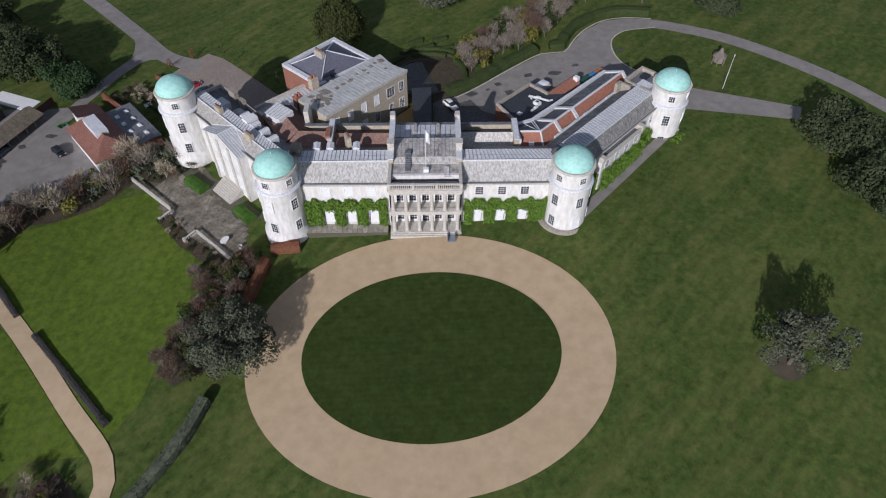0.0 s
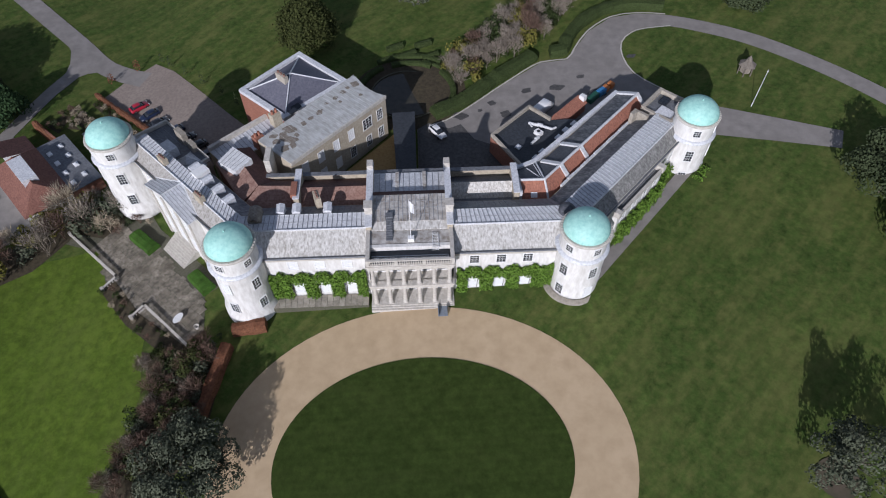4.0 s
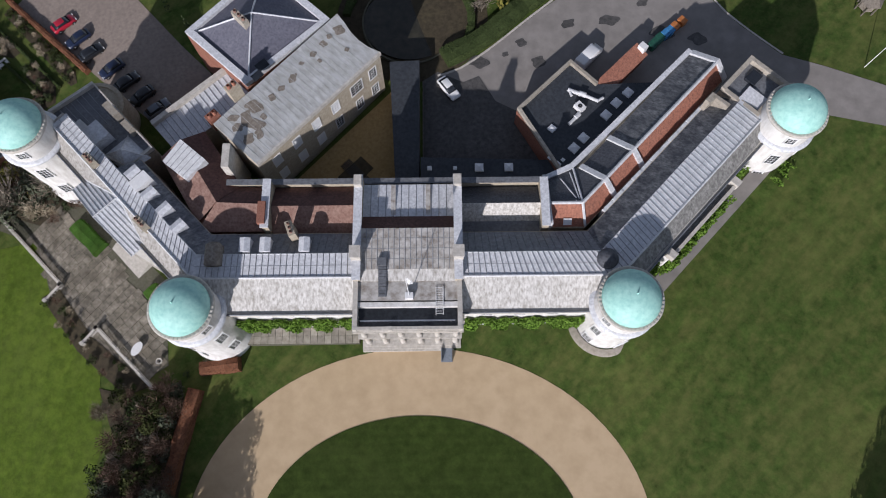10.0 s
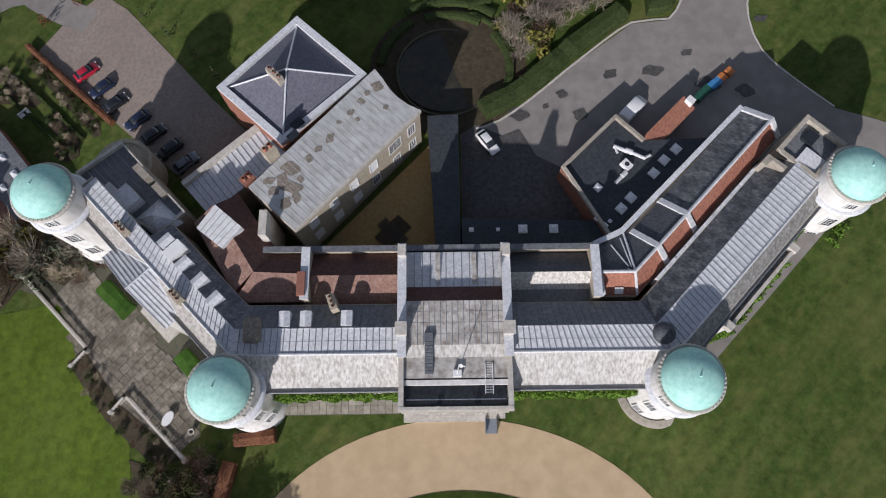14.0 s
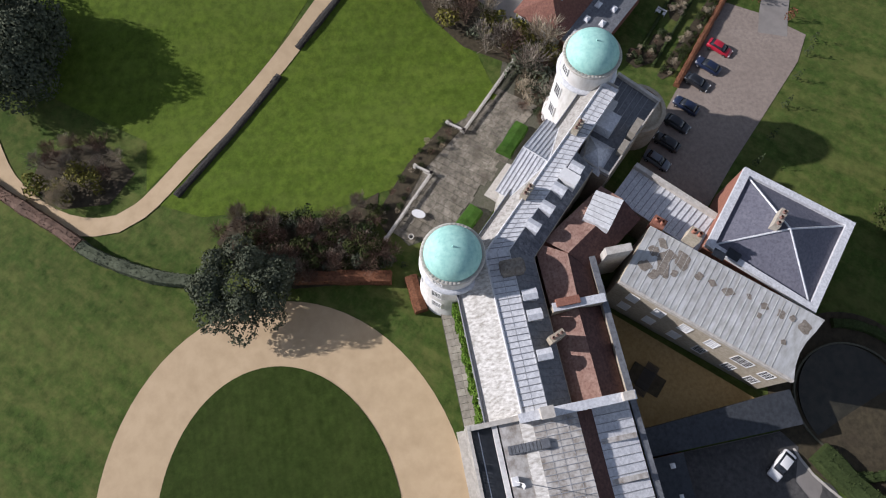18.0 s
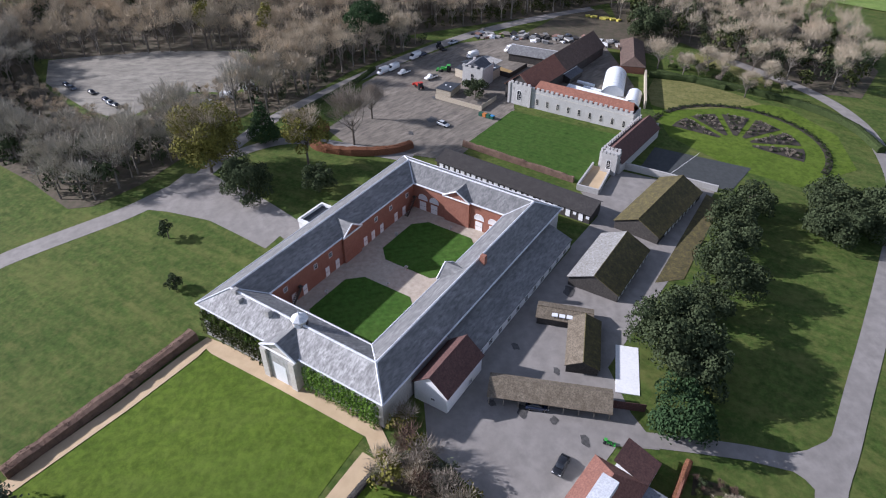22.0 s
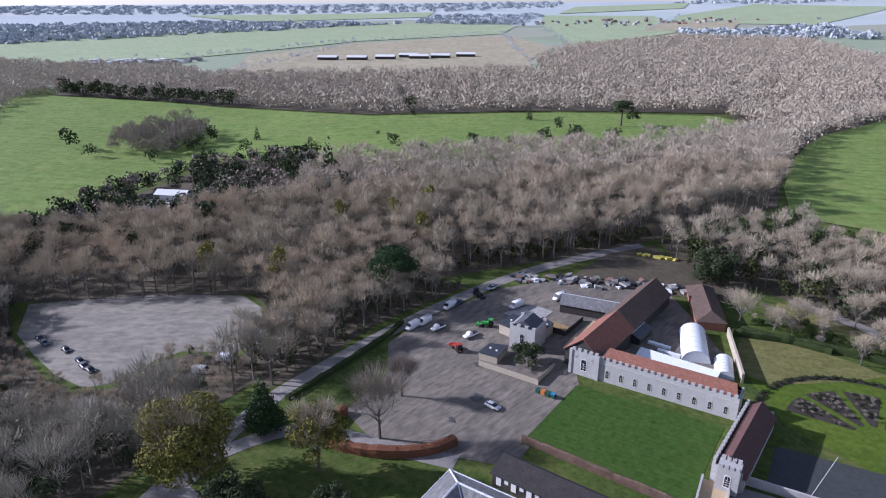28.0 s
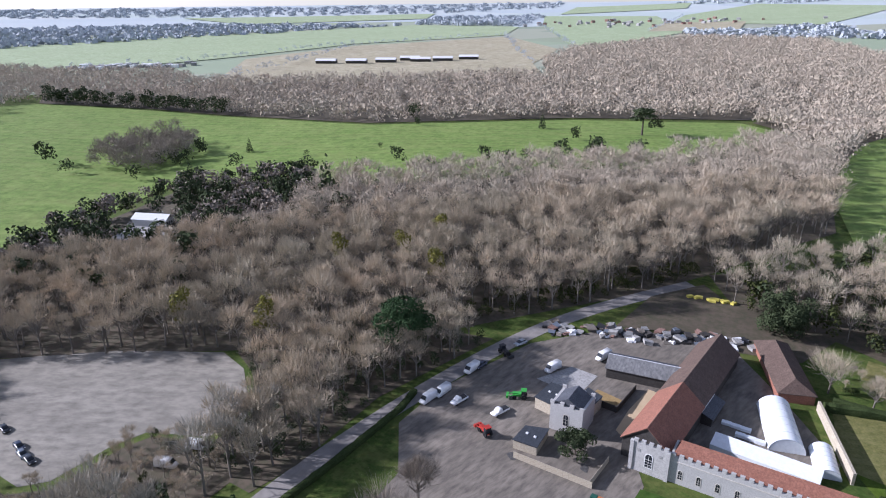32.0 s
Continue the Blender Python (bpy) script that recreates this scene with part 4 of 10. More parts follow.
for s in (1, -1):
    tower(27.2 * s, 3.4 if s > 0 else 2.9, -90 + 22 * s)
    tower(51.6 * s, 28.6 if s > 0 else 27.5, -90 + 60 * s)
mm = M().lathe([(1.35, 12.8), (1.35, 13.3), (1.2, 13.6), (0.7, 13.95), (0.02, 14.05)], n=24)
part("roof_cupola", mm, "slate_dark", house, "small round dark lead roof cap", True, pose(25.4, 9.1, 0))
k = 10
vault = [(1.05 * math.cos(math.pi * i / k), y, 12.9 + 0.5 + 0.85 * math.sin(math.pi * i / k)) for y in (-1.6, -1.3, 1.3, 1.6) for i in range(k + 1)]
vault = [(x * (0.72 if abs(y) > 1.5 else 1), y, z - (0.25 if abs(y) > 1.5 and z > 13.5 else 0)) for x, y, z in vault]
mm = M().add(vault, [(j * (k + 1) + i, j * (k + 1) + i + 1, (j + 1) * (k + 1) + i + 1, (j + 1) * (k + 1) + i) for j in range(3) for i in range(k)] + [tuple(range(k + 1)), tuple(reversed(range(3 * (k + 1), 4 * (k + 1))))])
mm.box(-1.05, 1.05, -1.3, 1.3, 12.6, 13.4)
part("roof_vault", mm, "lead_brown", house, "brown weathered vaulted roof light", True, pose(-24.6, 10.0, 0))
mm = M().lathe([(5.25, -0.5), (5.25, 1.35), (5.1, 1.45), (4.2, 1.55)], n=48)
part("tower_apron", mm, "flag_pale", house, "pale stone apron round the tower foot", True, pose(27.2, 3.4, 0))

# ---- front: windows, pavement, portico ----
for s in (1, -1):
    for x in (10.2, 14.5, 18.8):
        window(house, pose(x * s, 3.1, 0.9, 0, 0, 180), 1.75, 2.7, True, (3, 4), arch=True)
        window(house, pose(x * s, 3.1, 7.75, 0, 0, 180), 1.45, 1.9, s < 0, (3, 4))
portico = part("portico", M().box(-6.6, 6.6, 3.3, 3.9, -1, 12.4), "render", house, "two-storey white portico of columns before the entrance")
for i, (y0, y1, z1) in enumerate(((-0.55, -0.2, 0.18), (-0.2, 0.15, 0.36), (0.15, 3.3, 0.54))):
    part("step", M().box(-6.9, 6.9, y0, y1, -1, z1), "stone", portico, "worn stone step")
ent = M()
ent.box(-6.75, 6.75, 0.45, 1.35, 5.0, 5.75)
ent.box(-6.9, 6.9, 0.3, 1.4, 5.75, 5.95)
ent.box(-6.6, 6.6, 1.35, 3.3, 5.3, 5.75)
part("lower_entablature", ent, "stone", portico)
ent = M()
ent.box(-6.75, 6.75, 0.45, 1.35, 10.2, 11.1)
ent.box(-7.0, 7.0, 0.2, 1.4, 11.1, 11.4)
ent.box(-6.6, 6.6, 1.35, 3.3, 10.4, 11.1)
part("upper_entablature", ent, "stone", portico)
def column(hgt, r):
    mm = M()
    mm.box(-r * 1.3, r * 1.3, -r * 1.3, r * 1.3, 0, 0.15)
    mm.lathe([(r * 1.25, 0.15), (r * 1.25, 0.27), (r, 0.36), (r * 1.0, hgt * 0.35), (r * 0.86, hgt - 0.42), (r * 1.1, hgt - 0.3), (r * 1.2, hgt - 0.18)], n=16)
    mm.box(-r * 1.3, r * 1.3, -r * 1.3, r * 1.3, hgt - 0.18, hgt)
    return mm.mesh("column", "stone")
low, up = column(4.46, 0.36), column(4.25, 0.33)
for i in range(6):
    x = -6.1 + 12.2 * i / 5
    part("column", low, None, portico, at=pose(x, 0.9, 0.54))
    part("column", up, None, portico, at=pose(x, 0.9, 5.95))
for i in range(5):
    x = -4.88 + 2.44 * i
    window(house, pose(x, 3.3, 0.6 if i == 2 else 1.2, 0, 0, 180), 1.25, 3.0 if i == 2 else 2.4, False, (3, 4), name="door" if i == 2 else "window")
    window(house, pose(x, 3.3, 6.1, 0, 0, 180), 1.25, 2.6, False, (3, 4))
rail = M()
rail.box(-6.8, 6.8, 0.35, 0.75, 11.4, 11.6)
rail.box(-6.8, 6.8, 0.35, 0.75, 12.55, 12.8)
for x in (-6.6, -2.2, 2.2, 6.6):
    rail.box(x - 0.25, x + 0.25, 0.33, 0.77, 11.6, 12.85)
part("balustrade_rail", rail, "stone", portico)
for side in (-1, 1):
    part("parapet", M().box(min(side * 6.25, side * 6.85), max(side * 6.25, side * 6.85), 0.75, 6.6, 11.4, 12.8), "stone", portico)
bal = M().lathe([(0.09, 11.6), (0.13, 11.8), (0.07, 12.1), (0.11, 12.4), (0.09, 12.55)], n=8).mesh("baluster", "stone")
for i in range(36):
    x = -6.2 + 12.4 * i / 35
    part("baluster", bal, None, portico, at=pose(x, 0.55, 0))
# black felt colour stands in for the shadow on this sunken floor
part("balcony_roof", M().box(-6.25, 6.25, 0.75, 4.1, 11.1, 11.42), "felt", portico, "sunken roof behind the balustrade, coloured dark as shadowed")
part("ledge_roof", M().box(-6.25, 6.25, 4.1, 6.6, 10.9, 12.35), "lead_stained", portico)
rl = M()
for i in range(26):
    x = -5.9 + 11.8 * i / 25
    rl.box(x - 0.03, x + 0.03, 1.57, 1.63, 11.42, 12.3)
rl.box(-5.95, 5.95, 1.55, 1.65, 12.28, 12.34)
rl.box(-5.95, 5.95, 1.57, 1.63, 11.8, 11.84)
part("railing", rl, "lead", portico, "thin pale metal roof railing")
# centre roofs between the cross walls
q = [(-6.0, 6.6, 12.5), (6.0, 6.6, 12.5), (6.0, 8.0, 12.9), (-6.0, 8.0, 12.9)]
part("roof_slope", M().slab(q), "slate", house)
q = [(-6.0, 8.0, 12.95), (6.0, 8.0, 12.95), (6.0, 13.4, 13.25), (-6.0, 13.4, 13.25)]
flat = part("lead_roof", M().slab(q, 0.4), "lead_stained", house, "rust-stained pale lead roof flat")
rolls(flat, q, 0.7, "lead_seam", 0.1, 0.08, 3)
part("roof_slope", M().slab([(-6.0, 13.4, 13.2), (6.0, 13.4, 13.2), (6.0, 15.5, 11.8), (-6.0, 15.5, 11.8)]), "tile_maroon", house, "maroon clay tile slope")
q = [(-6.0, 15.5, 11.75), (6.0, 15.5, 11.75), (6.0, 20.2, 11.3), (-6.0, 20.2, 11.3)]
flat = part("lead_roof", M().slab(q), "lead", house)
rolls(flat, q, 1.0, "lead_seam", 0.1, 0.08)
for x in (-2, 2.6):
    part("lead_roll", M().box(x - 0.3, x + 0.3, 15.7, 20.0, 11.4, 11.75), "lead_stained", house)
# cross walls with chimney-like piers
for x, y0, y1, z in ((-6.45, 6.6, 20.6, 13.7), (6.45, 6.6, 20.6, 13.7), (-18.7, 14.0, 20.6, 12.6), (18.0, 14.0, 20.6, 12.4)):
    cw = part("cross_wall", M().box(x - 0.45, x + 0.45, y0, y1, 3, z - 0.2), "render_buff", house)
    part("coping", M().box(x - 0.55, x + 0.55, y0 - 0.1, y1 + 0.1, z - 0.2, z), "lead", cw, "lead-capped coping")
for x in (-6.45, 6.45):
    pier = part("chimney", M().box(x - 0.6, x + 0.6, 9.0, 10.4, 13.0, 15.2), "stone", house, "pale stone chimney block")
    part("chimney_cap", M().box(x - 0.7, x + 0.7, 8.9, 10.5, 15.2, 15.4), "stone", pier)
    part("chimney", M().box(x - 0.5, x + 0.5, 18.9, 20.3, 13.0, 14.6), "stone", house)
part("back_parapet", M().box(-24.5, 18.4, 20.6, 21.2, 1, 10.9), "render_buff", house, "rear wall with a lead-capped parapet")
part("coping", M().box(-24.6, 18.5, 20.5, 21.3, 10.9, 11.05), "lead_dark", house)
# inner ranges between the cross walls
# south slope brown, north slope maroon: sun and shade put into the colour
part("roof_slope", M().slab([(-18.2, 13.7, 9.7), (-6.9, 13.7, 9.7), (-6.9, 17.2, 11.6), (-18.2, 17.2, 11.6)]), "tile_brown", house, "weathered brown tile roof slope coloured as sunlit")
part("roof_slope", M().slab([(-6.9, 17.2, 11.6), (-6.9, 20.5, 9.9), (-18.2, 20.5, 9.9), (-18.2, 17.2, 11.6)]), "tile_maroon", house, "maroon tile roof slope coloured as shaded")
part("roof_slope", M().slab([(6.9, 13.7, 9.2), (17.6, 13.7, 9.2), (17.6, 15.6, 9.2), (6.9, 15.6, 9.2)]), "lead_dark", house)
part("roof_slope", M().slab([(6.9, 15.6, 9.2), (17.6, 15.6, 9.2), (17.6, 17.4, 11.4), (6.9, 17.4, 11.4)]), "slate", house)
part("roof_slope", M().slab([(6.9, 17.4, 11.4), (6.9, 20.5, 9.6), (17.6, 20.5, 9.6), (17.6, 17.4, 11.4)][::-1]), "slate_dark", house)
# flagpole roof gear
pole = thing("flagpole", "thin white flagpole with a limp flag on the portico roof", "flagpole", pose(0.2, 4.6, 12.35))
part("pole", M().tube((0, 0, 0), (0, 0, 9.5), 0.06, 0.035, 8), "white", pole)
part("base", M().box(-0.5, 0.5, -0.4, 0.4, 0, 0.7), "white", pole)
fl = M()
fv = [(0.06 + 0.13 * i, 0.10 * math.sin(i * 1.3 + j * 0.3), 9.2 - 0.28 * j - 0.16 * i) for j in range(9) for i in range(6)]
fl.add(fv, [(j * 6 + i, j * 6 + i + 1, (j + 1) * 6 + i + 1, (j + 1) * 6 + i) for j in range(8) for i in range(5)])
part("flag", fl, "blind", pole, "limp pale flag", True)
lad = M()
for sx in (-0.45, 0.45):
    lad.box(sx - 0.04, sx + 0.04, 0, 3.6, 0.3, 0.38)
for i in range(12):
    lad.box(-0.45, 0.45, 0.15 + i * 0.3, 0.2 + i * 0.3, 0.32, 0.36)
solid("roof_ladder", lad, "white", "pale metal ladder lying on the portico roof", "ladder", at=pose(4.0, 2.2, 12.2, 0, 0, 0))
steps = thing("roof_steps", "grey metal access steps on the roof", "steps", pose(-3.2, 4.6, 12.36))
for i in range(9):
    part("step", M().box(-0.5, 0.5, i * 0.42, i * 0.42 + 0.36, 0.0, 0.12 + 0.1 * i), "lead_dark", steps)
part("landing", M().box(-0.55, 0.55, 3.8, 4.8, 0, 1.2), "lead_dark", steps)
rp = M()
rp.box(-0.8, 0.8, -2.0, 0.0, 0, 0.12)
for sx in (-0.75, 0.7):
    rp.box(sx, sx + 0.05, -2.0, 0.0, 0.12, 0.9)
solid("access_ramp", rp, "ramp_grey", "grey wheelchair ramp at the portico steps", "ramp", at=pose(4.9, -0.15, height(4.9, -1) + 0.05))


# ---- the stable quadrangle ----
SA = 46.9
stable_at = pose(-129.2, -32.0, -4.6, 0, 0, SA)
stables = thing("stable_quadrangle", "square stable court of flint and brick with slate hipped roofs", "stables", stable_at)
SU, SV, SW, SH = 46.5, 71.5, 9.5, 7.6      # front, depth, range width, eaves


def hip_ring(mat="slate_stable"):
    o = [(0, 0), (SU, 0), (SU, SV), (0, SV)]
    sgn = [(1, 1), (-1, 1), (-1, -1), (1, -1)]
    def ring(d, z):
        return [(p[0] + d * q[0], p[1] + d * q[1], z) for p, q in zip(o, sgn)]
    lo, hi, li = ring(-0.5, SH), ring(SW / 2, SH + 2.9), ring(SW + 0.4, SH)
    for i in range(4):
        j = (i + 1) % 4
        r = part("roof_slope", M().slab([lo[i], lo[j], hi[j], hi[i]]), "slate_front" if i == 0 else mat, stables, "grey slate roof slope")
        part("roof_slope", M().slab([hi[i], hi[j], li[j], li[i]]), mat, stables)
        part("ridge_roll", M().tube(hi[i], hi[j], 0.24, n=6), "lead", stables, "pale lead ridge")
        part("hip_roll", M().tube(lo[i], hi[i], 0.22, n=6), "lead", stables)
        part("valley", M().tube(li[i], hi[i], 0.18, n=6), "lead", stables)
        part("gutter", M().tube(lo[i], lo[j], 0.19, n=6), "lead", stables)
        part("gutter", M().tube(li[i], li[j], 0.22, n=6), "lead", stables)


hip_ring()
for i, (poly, mat) in enumerate((([(0, 0), (SU, 0), (SU, 0.5), (0, 0.5)], "flint"), ([(SU - 0.5, 0.5), (SU, 0.5), (SU, SV), (SU - 0.5, SV)], "flint"),
                                 ([(0, SV - 0.5), (SU - 0.5, SV - 0.5), (SU - 0.5, SV), (0, SV)], "flint"), ([(0, 0.5), (0.5, 0.5), (0.5, SV - 0.5), (0, SV - 0.5)], "flint"))):
    part("wall", M().prism(poly, -3, SH), mat, stables, "flint outer wall")
a, b, c, d = SW, SU - SW, SW, SV - SW
for poly in ([(a, c - 0.4), (b, c - 0.4), (b, c), (a, c)], [(b, c), (b + 0.4, c), (b + 0.4, d), (b, d)], [(a, d), (b, d), (b, d + 0.4), (a, d + 0.4)], [(a - 0.4, c), (a, c), (a, d), (a - 0.4, d)]):
    part("court_wall", M().prism(poly, -1, SH), "brick", stables, "red brick courtyard wall")


# ---- plants ----


GXA, GYA = np.array(GX), np.array(GY)


def ground_z(x, y):
    """The height of the ground sheet itself, between its grid lines."""
    i = min(max(int(np.searchsorted(GXA, x)) - 1, 0), gw - 2)
    j = min(max(int(np.searchsorted(GYA, y)) - 1, 0), len(GY) - 2)
    u, v = (x - GX[i]) / (GX[i + 1] - GX[i]), (y - GY[j]) / (GY[j + 1] - GY[j])
    a, b, c, d = gv[j * gw + i][2], gv[j * gw + i + 1][2], gv[(j + 1) * gw + i][2], gv[(j + 1) * gw + i + 1][2]
    return (a * (1 - u) + b * u) * (1 - v) + (c * (1 - u) + d * u) * v


def rand_dirs(rng, n, up=0.0):
    d = rng.normal(size=(n, 3))
    d[:, 2] = np.abs(d[:, 2]) * (1 - up) + d[:, 2] * up if up < 0.5 else d[:, 2]
    return d / np.linalg.norm(d, axis=1, keepdims=True)


def slivers(rng, base, direction, length, width):
    """Thin long triangles: twigs from base points along directions."""
    n = len(base)
    side = np.cross(direction, rand_dirs(rng, n, 1.0))
    side /= np.linalg.norm(side, axis=1, keepdims=True) + 1e-9
    w = (width * 0.5)[:, None]
    V = np.stack([base - side * w, base + side * w, base + direction * length[:, None]], 1).reshape(-1, 3)
    return V, np.arange(3 * n).reshape(-1, 3)


def limb_tris(a, b, r0, r1):
    """A three-sided tapering branch as six triangles."""
    a, b = np.array(a, float), np.array(b, float)
    d = (b - a) / (np.linalg.norm(b - a) + 1e-9)
    u = np.cross(d, [0.3, 0.5, 0.81])
    u /= np.linalg.norm(u) + 1e-9
    w = np.cross(d, u)
    ring = [u * math.cos(k * 2.094) + w * math.sin(k * 2.094) for k in range(3)]
    V = np.array([a + r * r0 for r in ring] + [b + r * r1 for r in ring])
    F = np.array([(0, 1, 4), (0, 4, 3), (1, 2, 5), (1, 5, 4), (2, 0, 3), (2, 3, 5)])
    return V, F


def join(parts):
    V, F, k = [], [], 0
    for v, f in parts:
        V.append(v)
        F.append(f + k)
        k += len(v)
    return np.concatenate(V), np.concatenate(F)


def bare_tree(seed, H=15.0, R=5.4, twigs=480, width=0.10, limbs=9, trunk=0.3, low=0.28):
    """A leafless tree: tapered trunk, forking limbs, and a rounded haze of fine twigs with an uneven outline."""
    rng = np.random.default_rng(seed)
    parts = []
    if limbs:
        parts.append(limb_tris((0, 0, -0.5), (rng.normal() * 0.2, rng.normal() * 0.2, H * 0.5), trunk, trunk * 0.5))
    lobes = []
    for i in range(max(limbs, 7)):
        a = 2 * math.pi * i / max(limbs, 7) + rng.normal() * 0.3
        p = np.array([0, 0, H * rng.uniform(low, 0.5)])
        rr, zz = R * rng.uniform(0.22, 0.62), H * rng.uniform(0.58, 0.88)
        q = np.array([math.cos(a) * rr, math.sin(a) * rr, zz])
        mid = p * 0.5 + q * 0.5 + [math.cos(a) * R * 0.12, math.sin(a) * R * 0.12, -H * 0.03]
        if limbs:
            parts += [limb_tris(p, mid, trunk * 0.4, trunk * 0.24), limb_tris(mid, q, trunk * 0.24, 0.03)]
            for _ in range(2):
                e = mid + rng.normal(size=3) * [R * 0.28, R * 0.28, H * 0.09] + [0, 0, H * 0.08]
                parts.append(limb_tris(mid, e, trunk * 0.17, 0.025))
        lobes.append((*q, R * rng.uniform(0.36, 0.56)))
    lobes.append((0, 0, H * 0.8, R * 0.5))
    lobes = np.array(lobes)
    k = rng.integers(0, len(lobes), twigs)
    c, r = lobes[k, :3], lobes[k, 3:4]
    d = rand_dirs(rng, twigs, 1.0)
    d[:, 2] = np.abs(d[:, 2]) * np.where(rng.uniform(size=twigs) < 0.8, 1, -0.6)
    base = c + d * r * rng.uniform(0.15, 0.75, (twigs, 1)) * [1, 1, 0.85]
    out_d = base - np.array([0, 0, H * 0.42])
    out_d /= np.linalg.norm(out_d, axis=1, keepdims=True) + 1e-9
    g = out_d * 0.6 + d * 0.7 + rng.normal(size=(twigs, 3)) * 0.3 + [0, 0, 0.5]
    g /= np.linalg.norm(g, axis=1, keepdims=True)
    n0 = sum(len(f) for v, f in parts)
    parts.append(slivers(rng, base, g, r[:, 0] * rng.uniform(0.45, 1.1, twigs), rng.uniform(0.7, 1.3, twigs) * width))
    V, F = join(parts)
    return V, F, np.array([1] * n0 + [0] * (len(F) - n0), dtype=np.int32)


def leaf_cloud(seed, lobes, per, size, loose=0.42):
    """Leaves as small quads split in two, over several lobes (x, y, z, rx, rz); gaps between."""
    rng = np.random.default_rng(seed)
    Vs, Fs, k = [], [], 0
    for (x, y, z, r, rz) in lobes:
        n = int(per * r * r)
        d = rand_dirs(rng, n, 1.0)
        d = d[d[:, 2] > -0.55]
        n = len(d)
        bumpy = 1 + 0.13 * np.sin(d[:, 0] * 5 + seed) * np.cos(d[:, 1] * 6) + rng.normal(size=n) * 0.10
        c = np.array([x, y, z]) + d * np.stack([r * bumpy, r * bumpy, rz * bumpy], 1)
        nrm = d + rng.normal(size=(n, 3)) * loose
        nrm /= np.linalg.norm(nrm, axis=1, keepdims=True)
        u = np.cross(nrm, rand_dirs(rng, n, 1.0))
        u /= np.linalg.norm(u, axis=1, keepdims=True) + 1e-9
        w = np.cross(nrm, u)
        s = (size * rng.uniform(0.6, 1.4, n))[:, None]
        V = np.stack([c - u * s, c - w * s * 0.6 + nrm * s * 0.2, c + u * s, c + w * s * 0.6 - nrm * s * 0.2], 1).reshape(-1, 3)
        i = np.arange(n) * 4 + k
        Fs.append(np.stack([np.stack([i, i + 1, i + 2], 1), np.stack([i, i + 2, i + 3], 1)], 1).reshape(-1, 3))
        Vs.append(V)
        k += 4 * n
    return np.concatenate(Vs), np.concatenate(Fs)


def crown_lobes(seed, R, H, n=11, low=0.25, lobe=1.0):
    rng = np.random.default_rng(seed)
    out_ = [(0, 0, H * 0.62, R * 0.62 * lobe, H * 0.3 * lobe)]
    for i in range(n):
        a = rng.uniform(0, 2 * math.pi)
        q = rng.uniform(0.35, 0.8)
        z = H * rng.uniform(low + 0.12, 0.85) * (1.0 - 0.25 * q)
        r = R * rng.uniform(0.28, 0.46) * lobe
        out_.append((R * q * math.cos(a), R * q * math.sin(a), z + 0.08 * H, r, min(r * 0.9, H * 0.3)))
    return out_


def scatter(templates, places, rng):
    """Joins copies of templates at (x, y, z, scale) into arrays of vertices, faces and material slots."""
    Vs, Fs, Is, k = [], [], [], 0
    for (x, y, z, s) in places:
        tpl = templates[rng.integers(0, len(templates))]
        V, F = tpl[0], tpl[1]
        a = rng.uniform(0, 6.283)
        c, sn = math.cos(a), math.sin(a)
        Rm = np.array([[c, -sn, 0], [sn, c, 0], [0, 0, 1]]).T
        q = (V @ Rm) * [s, s, s * rng.uniform(0.85, 1.15)] + [x, y, z]
        Vs.append(q)
        Fs.append(F + k)
        Is.append(tpl[2] if len(tpl) > 2 else np.zeros(len(F), dtype=np.int32))
        k += len(V)
    return np.concatenate(Vs), np.concatenate(Fs), np.concatenate(Is)


def inside(poly, x, y):
    r = False
    for (x0, y0), (x1, y1) in zip(poly, poly[1:] + poly[:1]):
        if (y0 > y) != (y1 > y) and x < (x1 - x0) * (y - y0) / (y1 - y0) + x0:
            r = not r
    return r


def fill(poly, step, rng, lo=0.75, hi=1.2, avoid=()):
    xs, ys = [p[0] for p in poly], [p[1] for p in poly]
    res = []
    y = min(ys)
    while y < max(ys):
        x = min(xs)
        while x < max(xs):
            px, py = x + rng.uniform(-0.45, 0.45) * step, y + rng.uniform(-0.45, 0.45) * step
            if inside(poly, px, py) and not any(inside(q, px, py) for q in avoid):
                res.append((px, py, ground_z(px, py), rng.uniform(lo, hi)))
            x += step
        y += step
    return res


rng = np.random.default_rng(7)
def clumped_tree(seed, H, R, per, size, twigs, width):
    """A far leafless tree: rounded clumps of twig tips over several lobes, with finer sprays standing out of them."""
    lobes = [(x, y, z, r, rz * 0.9) for x, y, z, r, rz in crown_lobes(seed, R, H, 8, 0.3)]
    V, F = leaf_cloud(seed, lobes, per, size, 0.22)
    W, G, _ = bare_tree(seed, H, R, twigs, width, 0)
    return join([(V, F), (W, G)])


BARE = [bare_tree(20 + i, 14.5 + 1.3 * (i % 3), 4.9 + 0.4 * (i % 4), 520, 0.115, 8 + i % 2, 0.34) for i in range(8)]
BARE_MID = [clumped_tree(40 + i, 14.0 + 0.7 * (i % 3), 5.4, 2.6, 0.42, 190, 0.17) for i in range(8)]
BARE_FAR = [clumped_tree(60 + i, 14.0, 7.4, 0.85, 0.88, 26, 0.44) for i in range(8)]
BUSHY = [leaf_cloud(90 + i, crown_lobes(90 + i, 4.0, 9.0, 9, 0.05), 9, 0.55) for i in range(4)]
CONE = [leaf_cloud(110 + i, [(0, 0, 1.5 + k * 1.7, 2.6 - k * 0.4, 1.3) for k in range(6)], 26, 0.42) for i in range(3)]


